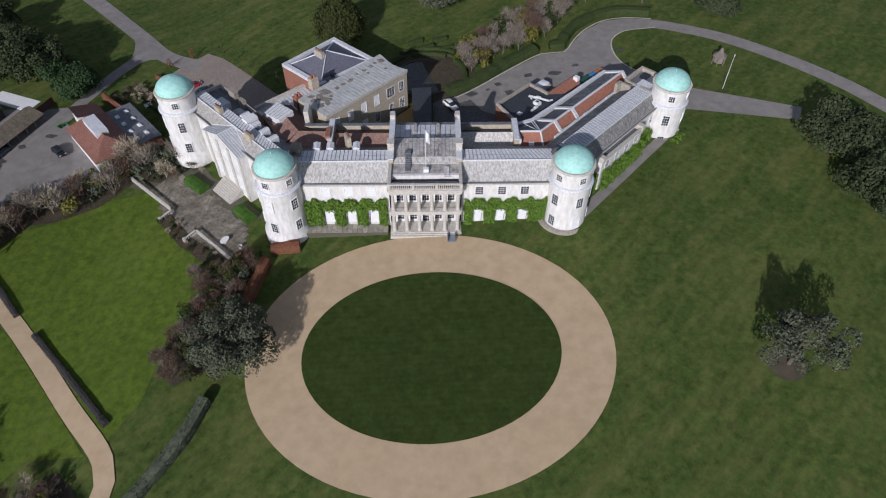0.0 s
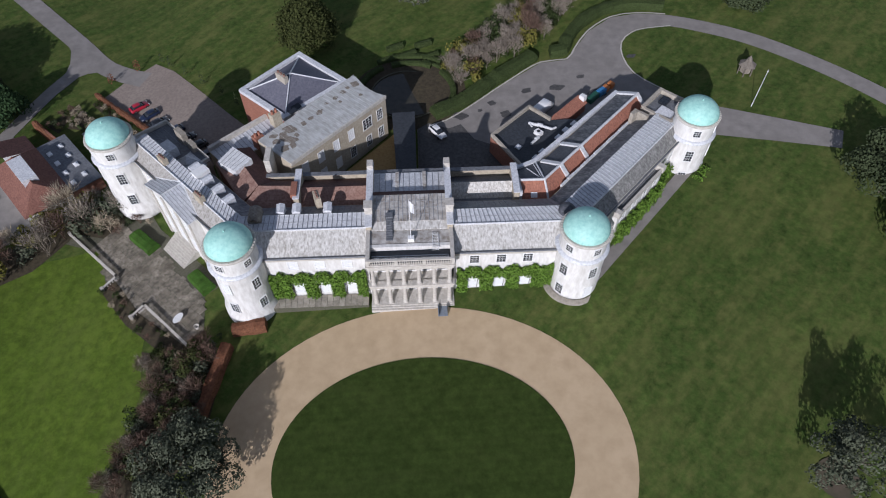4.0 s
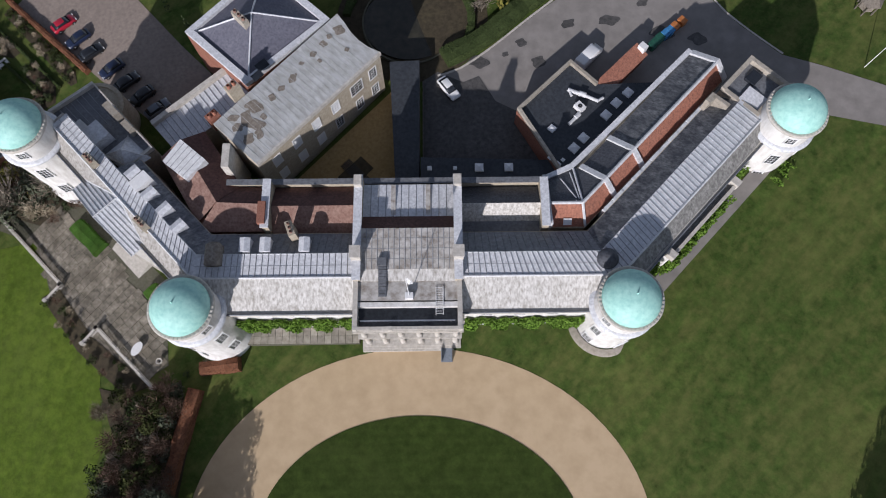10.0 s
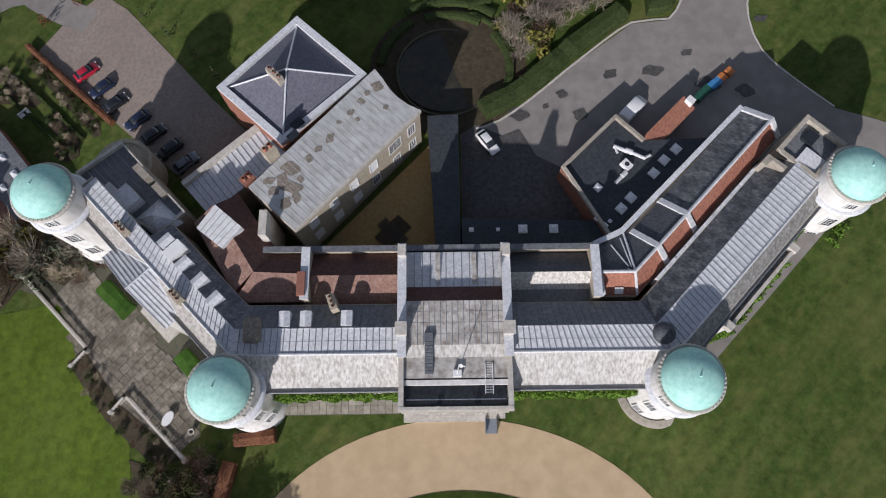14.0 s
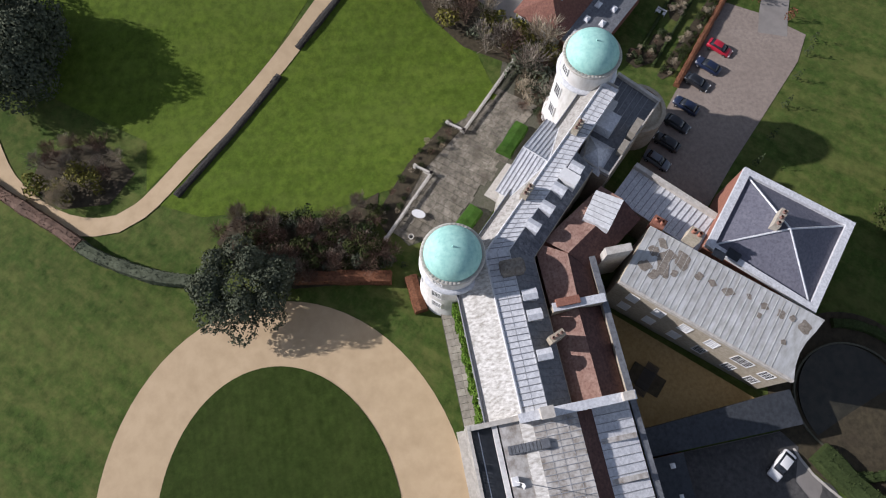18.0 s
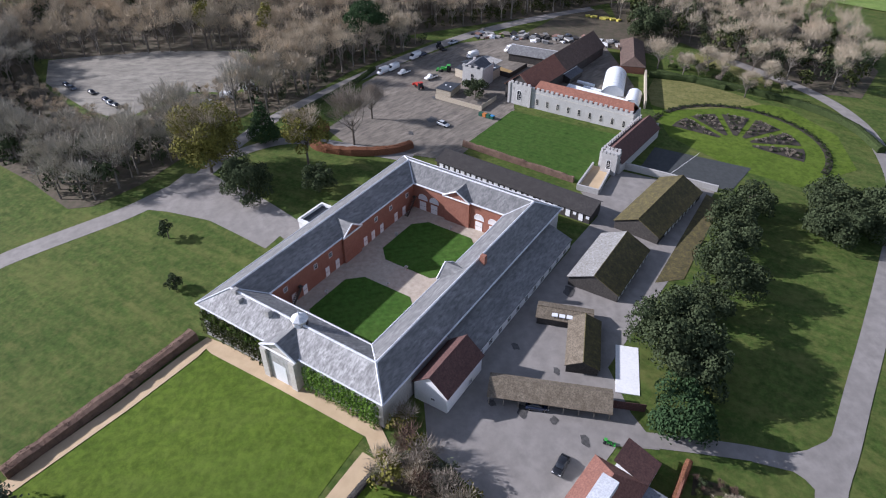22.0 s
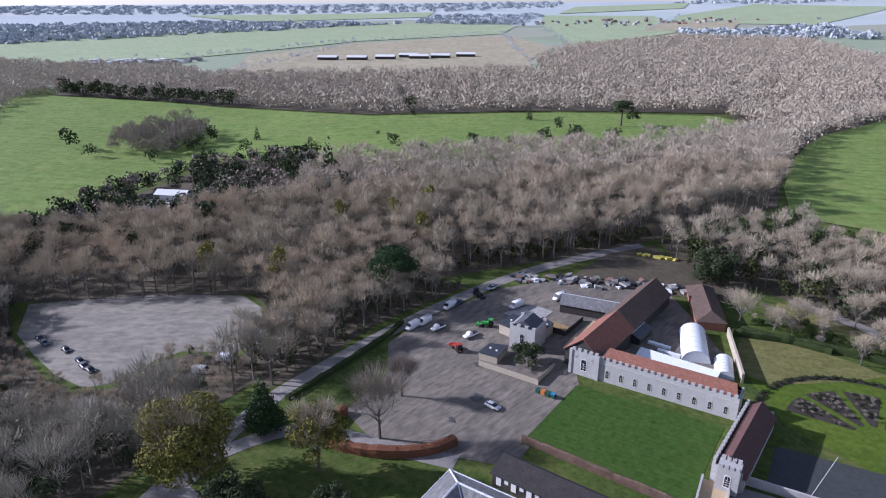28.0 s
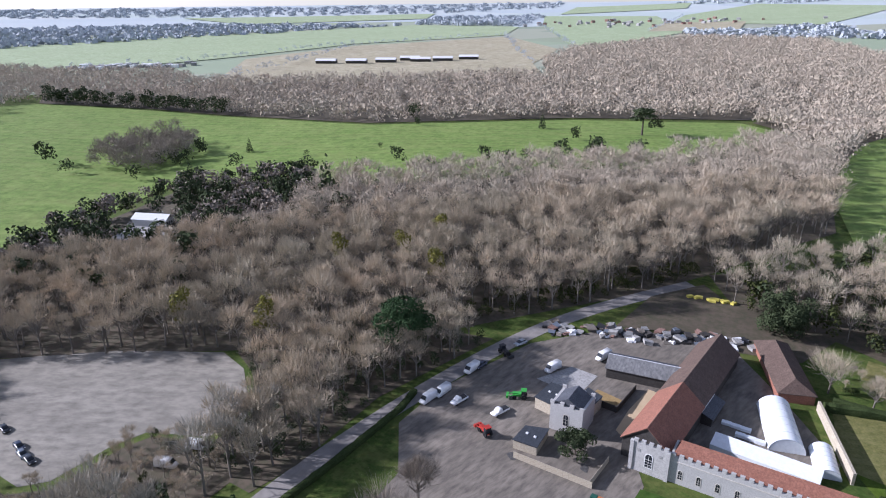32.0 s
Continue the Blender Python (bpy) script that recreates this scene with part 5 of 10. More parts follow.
def wood(name, poly, step, label, templates=None, mat="twig", floor=True, lo=0.75, hi=1.2, avoid=(), sink=0.0):
    pl = [(x, y, z - sink, k) for x, y, z, k in fill(poly, step, rng, lo, hi, avoid)]
    V, F, I = scatter(templates or BARE, pl, rng)
    thing(name, label, "trees", kind="stuff", mesh=tri_mesh(name, V, F, mat, "bark_grey", I))
    return pl


W_MAIN = [(-297, -34), (-292, -5), (-292, 30), (-298, 70), (-303, 100), (-312, 128), (-330, 170), (-342, 203), (-380, 232), (-438, 282), (-500, 280), (-462, 185), (-470, 125), (-460, 85), (-468, 10), (-476, -40), (-500, -92), (-480, -105), (-445, -128), (-402, -142), (-385, -190), (-330, -190), (-319, -122)]
W_LEFT = [(-258, -91), (-247, -79), (-246, -68), (-257, -57), (-260, -50), (-253, -34), (-250, -18), (-236, -30), (-226, -40), (-212, -47), (-198, -58), (-190, -70), (-191, -77), (-211, -93), (-228, -109), (-252, -150), (-290, -190), (-340, -190), (-330, -130), (-292, -114), (-276, -103)]
SCRUB = [(-258, -91), (-247, -79), (-246, -68), (-257, -57), (-260, -50), (-253, -34), (-240, -28), (-228, -42), (-222, -64), (-228, -90), (-250, -114), (-282, -128), (-296, -116), (-276, -103)]
W_STRIP = [(-296, -34), (-285, -29), (-265, -24), (-254, -34), (-247, -38), (-233, -24), (-240, -14), (-262, 6), (-284, 42), (-292, 30), (-292, 0)]
W_RIGHT = [(-312, 128), (-285, 122), (-262, 140), (-236, 150), (-214, 160), (-205, 178), (-225, 200), (-255, 205), (-310, 185)]
for i, (poly, nm) in enumerate(((W_MAIN, "woodland_floor"), (W_LEFT, "woodland_floor"), (W_RIGHT, "woodland_floor"), (W_STRIP, "woodland_floor"))):
    m = M()
    sheet(m, poly, 0.04 + 0.01 * i, 6.0)
    m.v = [(x, y, ground_z(x, y) + (0.25 if x < -340 else 0.06 + 0.01 * i)) for x, y, z in m.v]
    solid(nm, m, "woodfloor", "brown leaf-littered woodland floor", "ground", kind="structure", smooth=True)
CLEAR = [(-398, -66), (-440, -80), (-480, -88), (-474, -110), (-420, -108), (-398, -90)]
DARK_WOOD = [(-388, -150), (-450, -132), (-505, -95), (-500, -20), (-470, -10), (-430, -18), (-400, -30), (-388, -60)]
W_DEEP = [(-385, -200), (-385, 250), (-420, 340), (-520, 340), (-520, -200)]
wood("woodland", W_MAIN, 6.7, "leafless grey-brown winter woodland trees", avoid=(W_DEEP,))
wood("woodland", [(-385, -142), (-385, 236), (-438, 282), (-500, 280), (-462, 185), (-470, 125), (-460, 85), (-468, 10), (-476, -40), (-500, -92), (-480, -105), (-445, -128), (-402, -142)], 6.9, "leafless winter trees deep in the wood", BARE_MID, "twig_far", avoid=(CLEAR, DARK_WOOD))
wood("woodland", W_LEFT, 6.0, "leafless winter trees round the gravel lot", mat="twig_cool", lo=0.75, hi=1.2, avoid=(SCRUB,))
wood("scrub", SCRUB, 4.2, "low tangle of grey-brown scrub beside the gravel lot", lo=0.2, hi=0.46)
wood("woodland", W_STRIP, 5.6, "leafless trees between road and gravel lot", lo=0.7, hi=1.05)
wood("woodland", W_RIGHT, 8.0, "pale leafless trees beyond the kitchen garden", mat="twig", lo=0.65, hi=1.05)
wood("undergrowth", [(-293, 25), (-299, 70), (-304, 100), (-313, 126), (-322, 120), (-312, 70), (-304, 25), (-300, -20), (-294, -20)], 4.6, "dark ivy and holly undergrowth at the wood edge", BUSHY, "yew", lo=0.25, hi=0.6)
wood("undergrowth", W_STRIP, 5.0, "dark evergreen undergrowth beneath bare trees", BUSHY, "evergreen", lo=0.25, hi=0.5)
wood("undergrowth", W_LEFT, 9.0, "dark evergreen shrubs among bare trees", BUSHY, "evergreen", lo=0.5, hi=1.2, avoid=(SCRUB,))
wood("undergrowth", SCRUB, 9.0, "dark low bushes beside the gravel lot", BUSHY, "yew", lo=0.2, hi=0.4)
wood("undergrowth", W_RIGHT, 12.0, "dark evergreen trees among bare trees", BUSHY, "evergreen", lo=0.5, hi=1.35)
wood("undergrowth", W_RIGHT, 11.0, "olive-green trees among bare trees", BUSHY, "yew", lo=0.4, hi=1.3)
wood("undergrowth", [(-330, -130), (-400, -160), (-470, -100), (-470, -10), (-400, 20), (-380, -40), (-330, -60)], 20.0, "dark evergreen trees at the edge of the golf course", BUSHY, "evergreen", lo=1.1, hi=1.9, avoid=(CLEAR,))
wood("undergrowth", [(-470, 20), (-500, 100), (-505, 200), (-480, 200), (-470, 100)], 20.0, "evergreen trees along the fairway edge", BUSHY, "evergreen", lo=0.9, hi=1.6)

wood("undergrowth", [(-394, -66), (-430, -74), (-448, -50), (-440, -28), (-404, -28), (-390, -46)], 6.5, "grey-green rounded shrubs beside the clearing", BUSHY, "twig_grey", lo=0.9, hi=1.4)
wood("undergrowth", DARK_WOOD, 10.5, "dark evergreen trees round the white building", BUSHY, "evergreen", lo=0.9, hi=1.6, avoid=(CLEAR,))
wood("undergrowth", DARK_WOOD, 11.5, "grey-green rounded trees round the white building", BUSHY, "twig_grey", lo=0.9, hi=1.5, avoid=(CLEAR,))
wood("undergrowth", [(-350, -190), (-290, -188), (-252, -148), (-234, -120), (-262, -130), (-300, -150)], 9.0, "dark evergreen trees beyond the lot", BUSHY, "evergreen", lo=0.7, hi=1.3)
m = M()
sheet(m, [(-400, -70), (-440, -84), (-462, -92), (-452, -106), (-420, -105), (-400, -88)], 0, 6.0)
m.v = [(x, y, ground_z(x, y) + 0.4) for x, y, z in m.v]
solid("clearing_yard", m, "lot", "pale gravel yard in a woodland clearing", "yard", kind="structure", smooth=True)
wb = thing("white_lodge", "low white building with a pale roof in the wood", "building", pose(-440, -91, ground_z(-440, -91) + 0.3, 0, 0, 70))
part("wall", M().box(-9, 9, -4, 4, -1, 3.6), "white", wb)
part("roof", M().slab([(-9.4, -4.6, 3.5), (9.4, -4.6, 3.5), (9.4, 0, 5.6), (-9.4, 0, 5.6)]).slab([(-9.4, 0, 5.6), (9.4, 0, 5.6), (9.4, 4.6, 3.5), (-9.4, 4.6, 3.5)]), "white", wb, "pale sheet roof")
for k in range(4):
    part("window", M().box(8.96, 9.05, -3 + 1.7 * k, -2 + 1.7 * k, 1.0, 2.4), "glass_dark", wb)
# single trees
BARK_TRUNK = {}


def trunk_mesh(r, h):
    key = (round(r, 1), round(h))
    if key not in BARK_TRUNK:
        mm = M().tube((0, 0, -0.6), (0.1, 0.05, h * 0.55), r, r * 0.6, 8)
        for k in range(5):
            a = k * 1.26
            mm.tube((0.05, 0, h * (0.3 + 0.05 * k)), (math.cos(a) * h * 0.22, math.sin(a) * h * 0.22, h * (0.55 + 0.05 * k)), r * 0.4, r * 0.12, 5)
        BARK_TRUNK[key] = mm.mesh("trunk", "bark")
    return BARK_TRUNK[key]


def evergreen(x, y, R, H, mat, label, seed, per=None, size=None, lobes=None, name="evergreen_tree", n=12, low=0.2, group=""):
    z = ground_z(x, y)
    t = thing(name, label, "tree", pose(x, y, z, 0, 0, seed * 37 % 360), group)
    part("trunk", trunk_mesh(max(0.2, H * 0.03), H), None, t)
    V, F = leaf_cloud(seed, lobes or crown_lobes(seed, R, H, n * 2, low, 0.74), (per or 60) * 2.0, (size or 0.32) * 0.78)
    part("crown", tri_mesh("crown", V, F, mat), None, t)
    return t


def bare(x, y, H, R, label, seed, mat="twig", twigs=1500, width=0.07, name="bare_tree", group=""):
    t = thing(name, label, "tree", pose(x, y, ground_z(x, y), 0, 0, seed * 53 % 360), group)
    rngt = np.random.default_rng(seed)
    part("trunk", trunk_mesh(max(0.2, H * 0.022), H * 0.8), None, t)
    V, F, I = bare_tree(seed, H, R, twigs, width, 12, 0.28, 0.2)
    part("crown", tri_mesh("crown", V, F, mat, "bark_grey", I), None, t)
    return t


evergreen(-32.2, -26.2, 7.6, 11.0, "holm", "broad grey-green evergreen oak beside the drive", 3, 110, 0.25, low=0.05, lobes=crown_lobes(3, 7.8, 11.0, 36, 0.05, 0.62))
evergreen(58.6, -31.6, 6.6, 13.0, "holm", "sparse grey-green evergreen oak alone on the lawn", 5, 85, 0.25, lobes=crown_lobes(5, 6.6, 13.2, 34, 0.1, 0.54))
m = M()
sheet(m, ellipse(58.2, -31.8, 2.9, 2.9, 32), 0.12, 1.0)
solid("tree_bed", m, "woodfloor", "round bed of bark mulch under the oak", "flower bed", kind="structure", smooth=True)
evergreen(84, 17, 8.2, 10.5, "evergreen", "wide dark evergreen oak at the drive edge", 8, 45, 0.36, n=15, low=0.05)
evergreen(88, 2, 8.5, 10.0, "evergreen", "wide dark evergreen oak on the east lawn", 9, 45, 0.36, n=15, low=0.05)
evergreen(-23, 73, 6.8, 11.0, "yew", "dense rounded dark yew behind the house", 12, 75, 0.34, [(0, 0, 3.4, 6.4, 3.4), (0, 0, 5.9, 5.7, 3.6), (0.3, 0, 8.4, 4.0, 3.0), (0, 0.2, 10.2, 2.0, 1.6)], low=0.0)
bare(59.7, 83.5, 13, 6.5, "spreading leafless tree beyond the drive", 171, "twig_grey", 2200, 0.07)
bare(44.5, 85.8, 11, 5.5, "leafless grey tree beyond the hedge", 172, "twig_grey", 1800, 0.07)
evergreen(78.2, 76.5, 5.5, 12.0, "evergreen", "broad dark conifer beyond the drive", 173, 50, 0.34, [(0, 0, 1.8 + 1.7 * k, 5.4 - 0.8 * k, 1.5) for k in range(7)])
evergreen(2.8, 87.0, 6.0, 11.0, "holm", "grey-green evergreen oak at the lawn edge", 174, 45, 0.34, n=14, low=0.15)
evergreen(-104, 58.5, 8.8, 13.5, "evergreen", "large dark evergreen oak beside the farm track", 14, 45, 0.38, n=18, low=0.05)
evergreen(-96.5, 60.0, 6.6, 10.5, "evergreen", "dark evergreen oak beside the farm track", 18, 45, 0.38, n=15, low=0.05)
evergreen(-88.7, 53.2, 6.4, 8.0, "pine", "glossy green laurel tree beside the road", 15, 55, 0.36, n=13, low=0.0)
for i, (x, y, R, H) in enumerate(((-140, 92, 6.5, 8.5), (-131, 87, 6.5, 9), (-148, 101, 7, 8), (-120.6, 80, 8, 11), (-113, 71, 6, 9))):
    evergreen(x, y, R, H, "evergreen", "dark evergreen shrub tree along the mossy lane", 30 + i, 45, 0.36, n=11, low=0.0, group="lane evergreens")
for i, (x, y, R, H) in enumerate(((-134.5, 117, 9, 10), (-133, 128.6, 8.6, 11), (-144, 122, 7.5, 8))):
    evergreen(x, y, R, H, "evergreen", "wide dark evergreen tree beside the park", 40 + i, 42, 0.38, n=14, low=0.0, group="park evergreens")
evergreen(-181, -26, 7.6, 12.0, "evergreen", "rounded dark evergreen oak at the drive fork", 50, 50, 0.36, n=13, low=0.0)
evergreen(-179, -7, 4.8, 8.0, "evergreen", "rounded dark evergreen tree on the stable lawn", 51, 60, 0.34, n=11, low=0.0)
evergreen(-167, -45.6, 2.3, 5.6, "evergreen", "small dark evergreen on the park lawn", 52, 120, 0.26, n=8, low=0.0, group="lawn evergreens")
evergreen(-146, -41, 2.0, 4.8, "evergreen", "small dark evergreen on the park lawn", 53, 120, 0.26, n=8, low=0.0, group="lawn evergreens")
evergreen(-215, -23.4, 5, 13.5, "pine", "blue-green conifer beside the road", 55, 50, 0.34, [(0, 0, 2 + 1.8 * k, 4.8 - 0.66 * k, 1.6) for k in range(7)])
evergreen(-274, 14, 7.5, 22, "pine", "tall dark green pine with an open crown", 56, 42, 0.40, [(0, 0, 18.6, 5.2, 2.8), (4, 1, 16, 4, 2.2), (-4.4, 1, 15, 4, 2), (1, -4.6, 16.5, 3.8, 2.2), (-1.5, 4.4, 17, 3.6, 2), (3.5, 4, 13, 3, 1.8), (-3, -3.6, 12.6, 3, 1.6), (4, -3, 11, 2.4, 1.3)])
evergreen(-270, 128, 8, 12.5, "evergreen", "rounded dark evergreen oak behind the works yard", 57, 45, 0.38, n=15, low=0.0)
evergreen(-83, -64, 11.5, 13, "holm", "broad grey-green evergreen oak at the garden edge", 58, 42, 0.38, n=20, low=0.05)
evergreen(-92, -72, 9, 12, "evergreen", "dark evergreen oak at the garden edge", 59, 42, 0.38, n=16, low=0.05)
evergreen(-36.0, -8.6, 3.0, 5.0, "yew", "clipped olive-green yew in the border", 60, 130, 0.24, n=9, low=0.0)
for i, (x, y, H, R, o) in enumerate(((-198, -38, 20, 10, 1), (-194.5, -10, 18, 6, 1), (-204, 4, 17, 8.5, 0), (-221, 11, 12, 5, 0))):
    t = bare(x, y, H, R, "leafless tree hung with olive ivy" if o else "grey leafless tree in the yard", 70 + i, "twig_grey" if not o else "twig", 2600, 0.07)
    if o:
        V, F = leaf_cloud(75 + i, crown_lobes(75 + i, R * 0.95, H * 1.0, 26, 0.2)[1:], 62, 0.32)
        part("ivy", tri_mesh("ivy", V, F, "olive"), None, t, "olive-green ivy clumps")
for i, (x, y, H, R) in enumerate(((-240, 119, 10, 6), (-232, 125, 8, 4), (-226, 137, 10, 4.5), (-212, 138, 9, 4), (-236, 137, 8, 5), (-243, 165, 15, 6.5), (-219, 150, 9, 4.5), (-231, 152, 11, 5))):
    bare(x, y, H, R, "pale leafless tree on the slope above the rose garden", 190 + i, "twig", 1300, 0.07, group="slope trees")
# ivied and mistletoe trees standing in the wood
for i, (x, y) in enumerate(((-303.6, -50.3), (-289.5, -23.8), (-333.3, -1.5), (-329.5, 20.9), (-312.1, 29.3), (-345, 36))):
    H = 17
    t = bare(x, y, H, 4.5, "leafless woodland tree with an ivied top", 90 + i, "twig", 700, 0.1, group="ivied wood trees")
    V, F = leaf_cloud(95 + i, [(0, 0, H * 0.92, 2.5, 2.8), (1.6, 0.6, H * 1.06, 1.8, 1.8), (-1.4, 0.8, H * 0.72, 1.8, 1.7), (0.4, -1.6, H * 0.62, 1.6, 1.6)], 46, 0.42)
    part("ivy", tri_mesh("ivy", V, F, "olive"), None, t, "olive-green ivy clumps")
for i, (x, y, s) in enumerate(((-424, -6, 2.2), (-436, 20, 1.3), (-440, -30, 1.4), (-470, 10, 1.2), (-380, 120, 1.2))):
    V, F = CONE[i % 3]
    t = thing("conifer", "tall dark conifer standing in the wood", "tree", Matrix.LocRotScale((x, y, ground_z(x, y)), None, (s, s, s * 1.15)), "wood conifers")
    part("crown", tri_mesh("crown", V, F, "evergreen"), None, t)


# ---- far country ----
def far_sheet(name, poly, mat, label, lift=0.5, step=25.0, cat="field"):
    m = M()
    sheet(m, poly, 0, step)
    m.v = [(x, y, ground_z(x, y) + lift) for x, y, z in m.v]
    solid(name, m, mat, label, cat, kind="structure", smooth=True)


GOLF = [(-395, -330), (-395, -200), (-405, -150), (-450, -135), (-490, -112), (-515, -95), (-487, -40), (-478, 10), (-470, 85), (-480, 125), (-471, 180), (-508, 270), (-540, 330), (-600, 326), (-641, 197), (-646, 95), (-656, 30), (-712, -48), (-788, -163), (-855, -300), (-820, -420), (-640, -440), (-500, -420)]
far_sheet("golf_course", GOLF, "golf", "bright green mown golf fairway", 0.45, 14)
far_sheet("golf_course", [(-328, 200), (-372, 228), (-430, 276), (-500, 345), (-560, 450), (-610, 560), (-470, 640), (-330, 420), (-280, 250)], "golf", "bright green mown fairway beyond the wood", 0.45, 14)
far_sheet("stubble_field", [(-1010, -150), (-1010, 120), (-1010, 290), (-1190, 330), (-1500, 480), (-1900, 480), (-1700, 60), (-1400, -150)], "field_straw", "pale straw-coloured stubble field", 0.6, 40)
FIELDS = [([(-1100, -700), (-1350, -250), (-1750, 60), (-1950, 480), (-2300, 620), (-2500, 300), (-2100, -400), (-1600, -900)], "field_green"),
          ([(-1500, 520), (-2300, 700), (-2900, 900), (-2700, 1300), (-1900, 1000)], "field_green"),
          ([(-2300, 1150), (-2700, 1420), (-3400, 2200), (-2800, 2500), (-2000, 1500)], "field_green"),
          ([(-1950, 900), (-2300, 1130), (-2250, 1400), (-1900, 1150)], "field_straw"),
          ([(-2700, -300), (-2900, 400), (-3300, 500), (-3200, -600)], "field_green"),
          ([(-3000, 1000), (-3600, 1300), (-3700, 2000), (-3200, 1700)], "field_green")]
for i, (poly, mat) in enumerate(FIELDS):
    far_sheet("far_field", poly, mat, "distant winter field in haze-paled green" if mat == "field_green" else "distant straw field", 1.2 + 0.2 * i, 90)
FAR_WOOD = [(-650, 420), (-614, 340), (-652, 200), (-657, 95), (-667, 28), (-724, -54), (-800, -170), (-862, -300), (-960, -330), (-1000, -150), (-1000, 120), (-1005, 300), (-1190, 345), (-1480, 510), (-1700, 900), (-1500, 1100), (-1000, 890), (-700, 620), (-600, 500)]
FAR_RIGHT = [(-505, 275), (-540, 335), (-600, 335), (-645, 425), (-620, 560), (-540, 420), (-505, 356), (-450, 292), (-440, 250)]
far_sheet("far_wood_floor", FAR_RIGHT, "woodfloor", "brown floor of the far wood", 0.62, 20, "ground")
wood("far_woodland", FAR_RIGHT, 7.5, "leafless woodland belt between two fairways", BARE_FAR, "twig_far", lo=0.8, hi=1.15, sink=3.0)
far_sheet("far_wood_floor", FAR_WOOD, "woodfloor", "brown floor of the far wood", 0.5, 40, "ground")
wood("far_woodland", FAR_WOOD, 13.2, "wide grey-brown leafless woodland beyond the golf course", BARE_FAR, "twig_far", lo=1.0, hi=1.45, sink=4.5)
wood("far_evergreens", [(-800, -180), (-862, -300), (-885, -300), (-815, -170), (-760, -95), (-748, -95)], 9.5, "dark evergreens at the edge of the far wood", BUSHY, "evergreen", lo=1.2, hi=2.0)
wood("fairway_trees", [(-572, -160), (-600, -166), (-640, -150), (-652, -128), (-610, -96), (-576, -100), (-548, -118), (-556, -140)], 6.4, "clump of bare trees on the golf course", BARE_MID, "twig_grey", lo=0.9, hi=1.3, sink=2.0)
wood("fairway_evergreens", [(-545, -135), (-560, -95), (-600, -90), (-575, -120)], 11.0, "dark evergreens among the trees of the golf course", BUSHY, "evergreen", lo=0.8, hi=1.4)
wood("far_woodland", [(-690, -300), (-850, -325), (-905, -312), (-960, -330), (-1000, -160), (-1150, -215), (-1190, -375), (-1330, -588), (-1100, -700), (-760, -560), (-640, -360)], 12.4, "grey-brown leafless woodland beyond the golf course", BARE_FAR, "twig_far", lo=0.9, hi=1.3, sink=4.0)
for i, (x, y, s) in enumerate(((-589, -195, 1.8), (-561, -172, 1.1), (-536, -124, 1.2), (-576, -118, 1.3), (-600, -95, 0.9), (-537, -64, 1.2), (-498, -39, 1.4), (-417, -24, 1.7), (-405, -110, 1.7), (-464, -112, 1.4), (-455, -92, 1.2), (-508, 36, 1.3), (-551, 166, 1.2), (-484, 150, 1.2), (-669, 68, 1.7), (-463, -33, 1.2), (-640, 66, 0.8), (-555, -20, 0.5), (-560, 30, 0.5))):
    V, F = BUSHY[i % 4]
    t = thing("evergreen_tree", "dark rounded evergreen by the golf course", "tree", Matrix.LocRotScale((x, y, ground_z(x, y) + 0.3), None, (s, s, s)), "golf evergreens")
    part("crown", tri_mesh("crown", V, F, "evergreen"), None, t)
for i, (x, y, s) in enumerate(((-604, 159, 1.1), (-585, -60, 0.9), (-530, -90, 1.0))):
    V, F = CONE[i % 3]
    t = thing("conifer", "dark pointed conifer at the fairway edge", "tree", Matrix.LocRotScale((x, y, ground_z(x, y)), None, (s, s, s * 1.1)), "golf conifers")
    part("crown", tri_mesh("crown", V, F, "evergreen"), None, t)
t = thing("cedar_tree", "flat-topped dark cedar on the golf course", "tree", pose(-563, 222, ground_z(-563, 222)))
part("trunk", M().tube((0, 0, -1), (0, 0, 17), 0.9, 0.4, 8), "bark", t)
V, F = leaf_cloud(130, [(0, 0, 18, 7, 1.6), (5, 2, 15, 5, 1.2), (-6, 1, 14.5, 5, 1.2), (2, -6, 13, 4.5, 1.1), (6, 7, 9, 5, 4)], 14, 0.7)
part("crown", tri_mesh("crown", V, F, "evergreen"), None, t)
# hedgerows and distant woods as rough low bands, haze put into their blue-grey
DARK = []
for (x0, y0, x1, y1, n) in ((-1010, -150, -1700, 60, 60), (-1700, 60, -1950, 480, 40), (-1100, -700, -1350, -250, 40), (-1350, -250, -1750, 60, 40), (-1190, 330, -1950, 480, 50), (-1500, 520, -2300, 700, 50), (-2300, 620, -2500, 300, 50), (-1950, 900, -2700, 1420, 60), (-2700, -300, -2100, -400, 40)):
    for i in range(n):
        k = i / n
        x, y = x0 + (x1 - x0) * k + rng.normal() * 4, y0 + (y1 - y0) * k + rng.normal() * 4
        DARK.append((x, y, ground_z(x, y), rng.uniform(0.3, 0.9)))
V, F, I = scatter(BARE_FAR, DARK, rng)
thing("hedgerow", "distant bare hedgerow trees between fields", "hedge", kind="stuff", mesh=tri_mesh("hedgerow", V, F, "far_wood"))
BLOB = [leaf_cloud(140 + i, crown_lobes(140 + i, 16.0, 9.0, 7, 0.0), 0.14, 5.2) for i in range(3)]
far = []
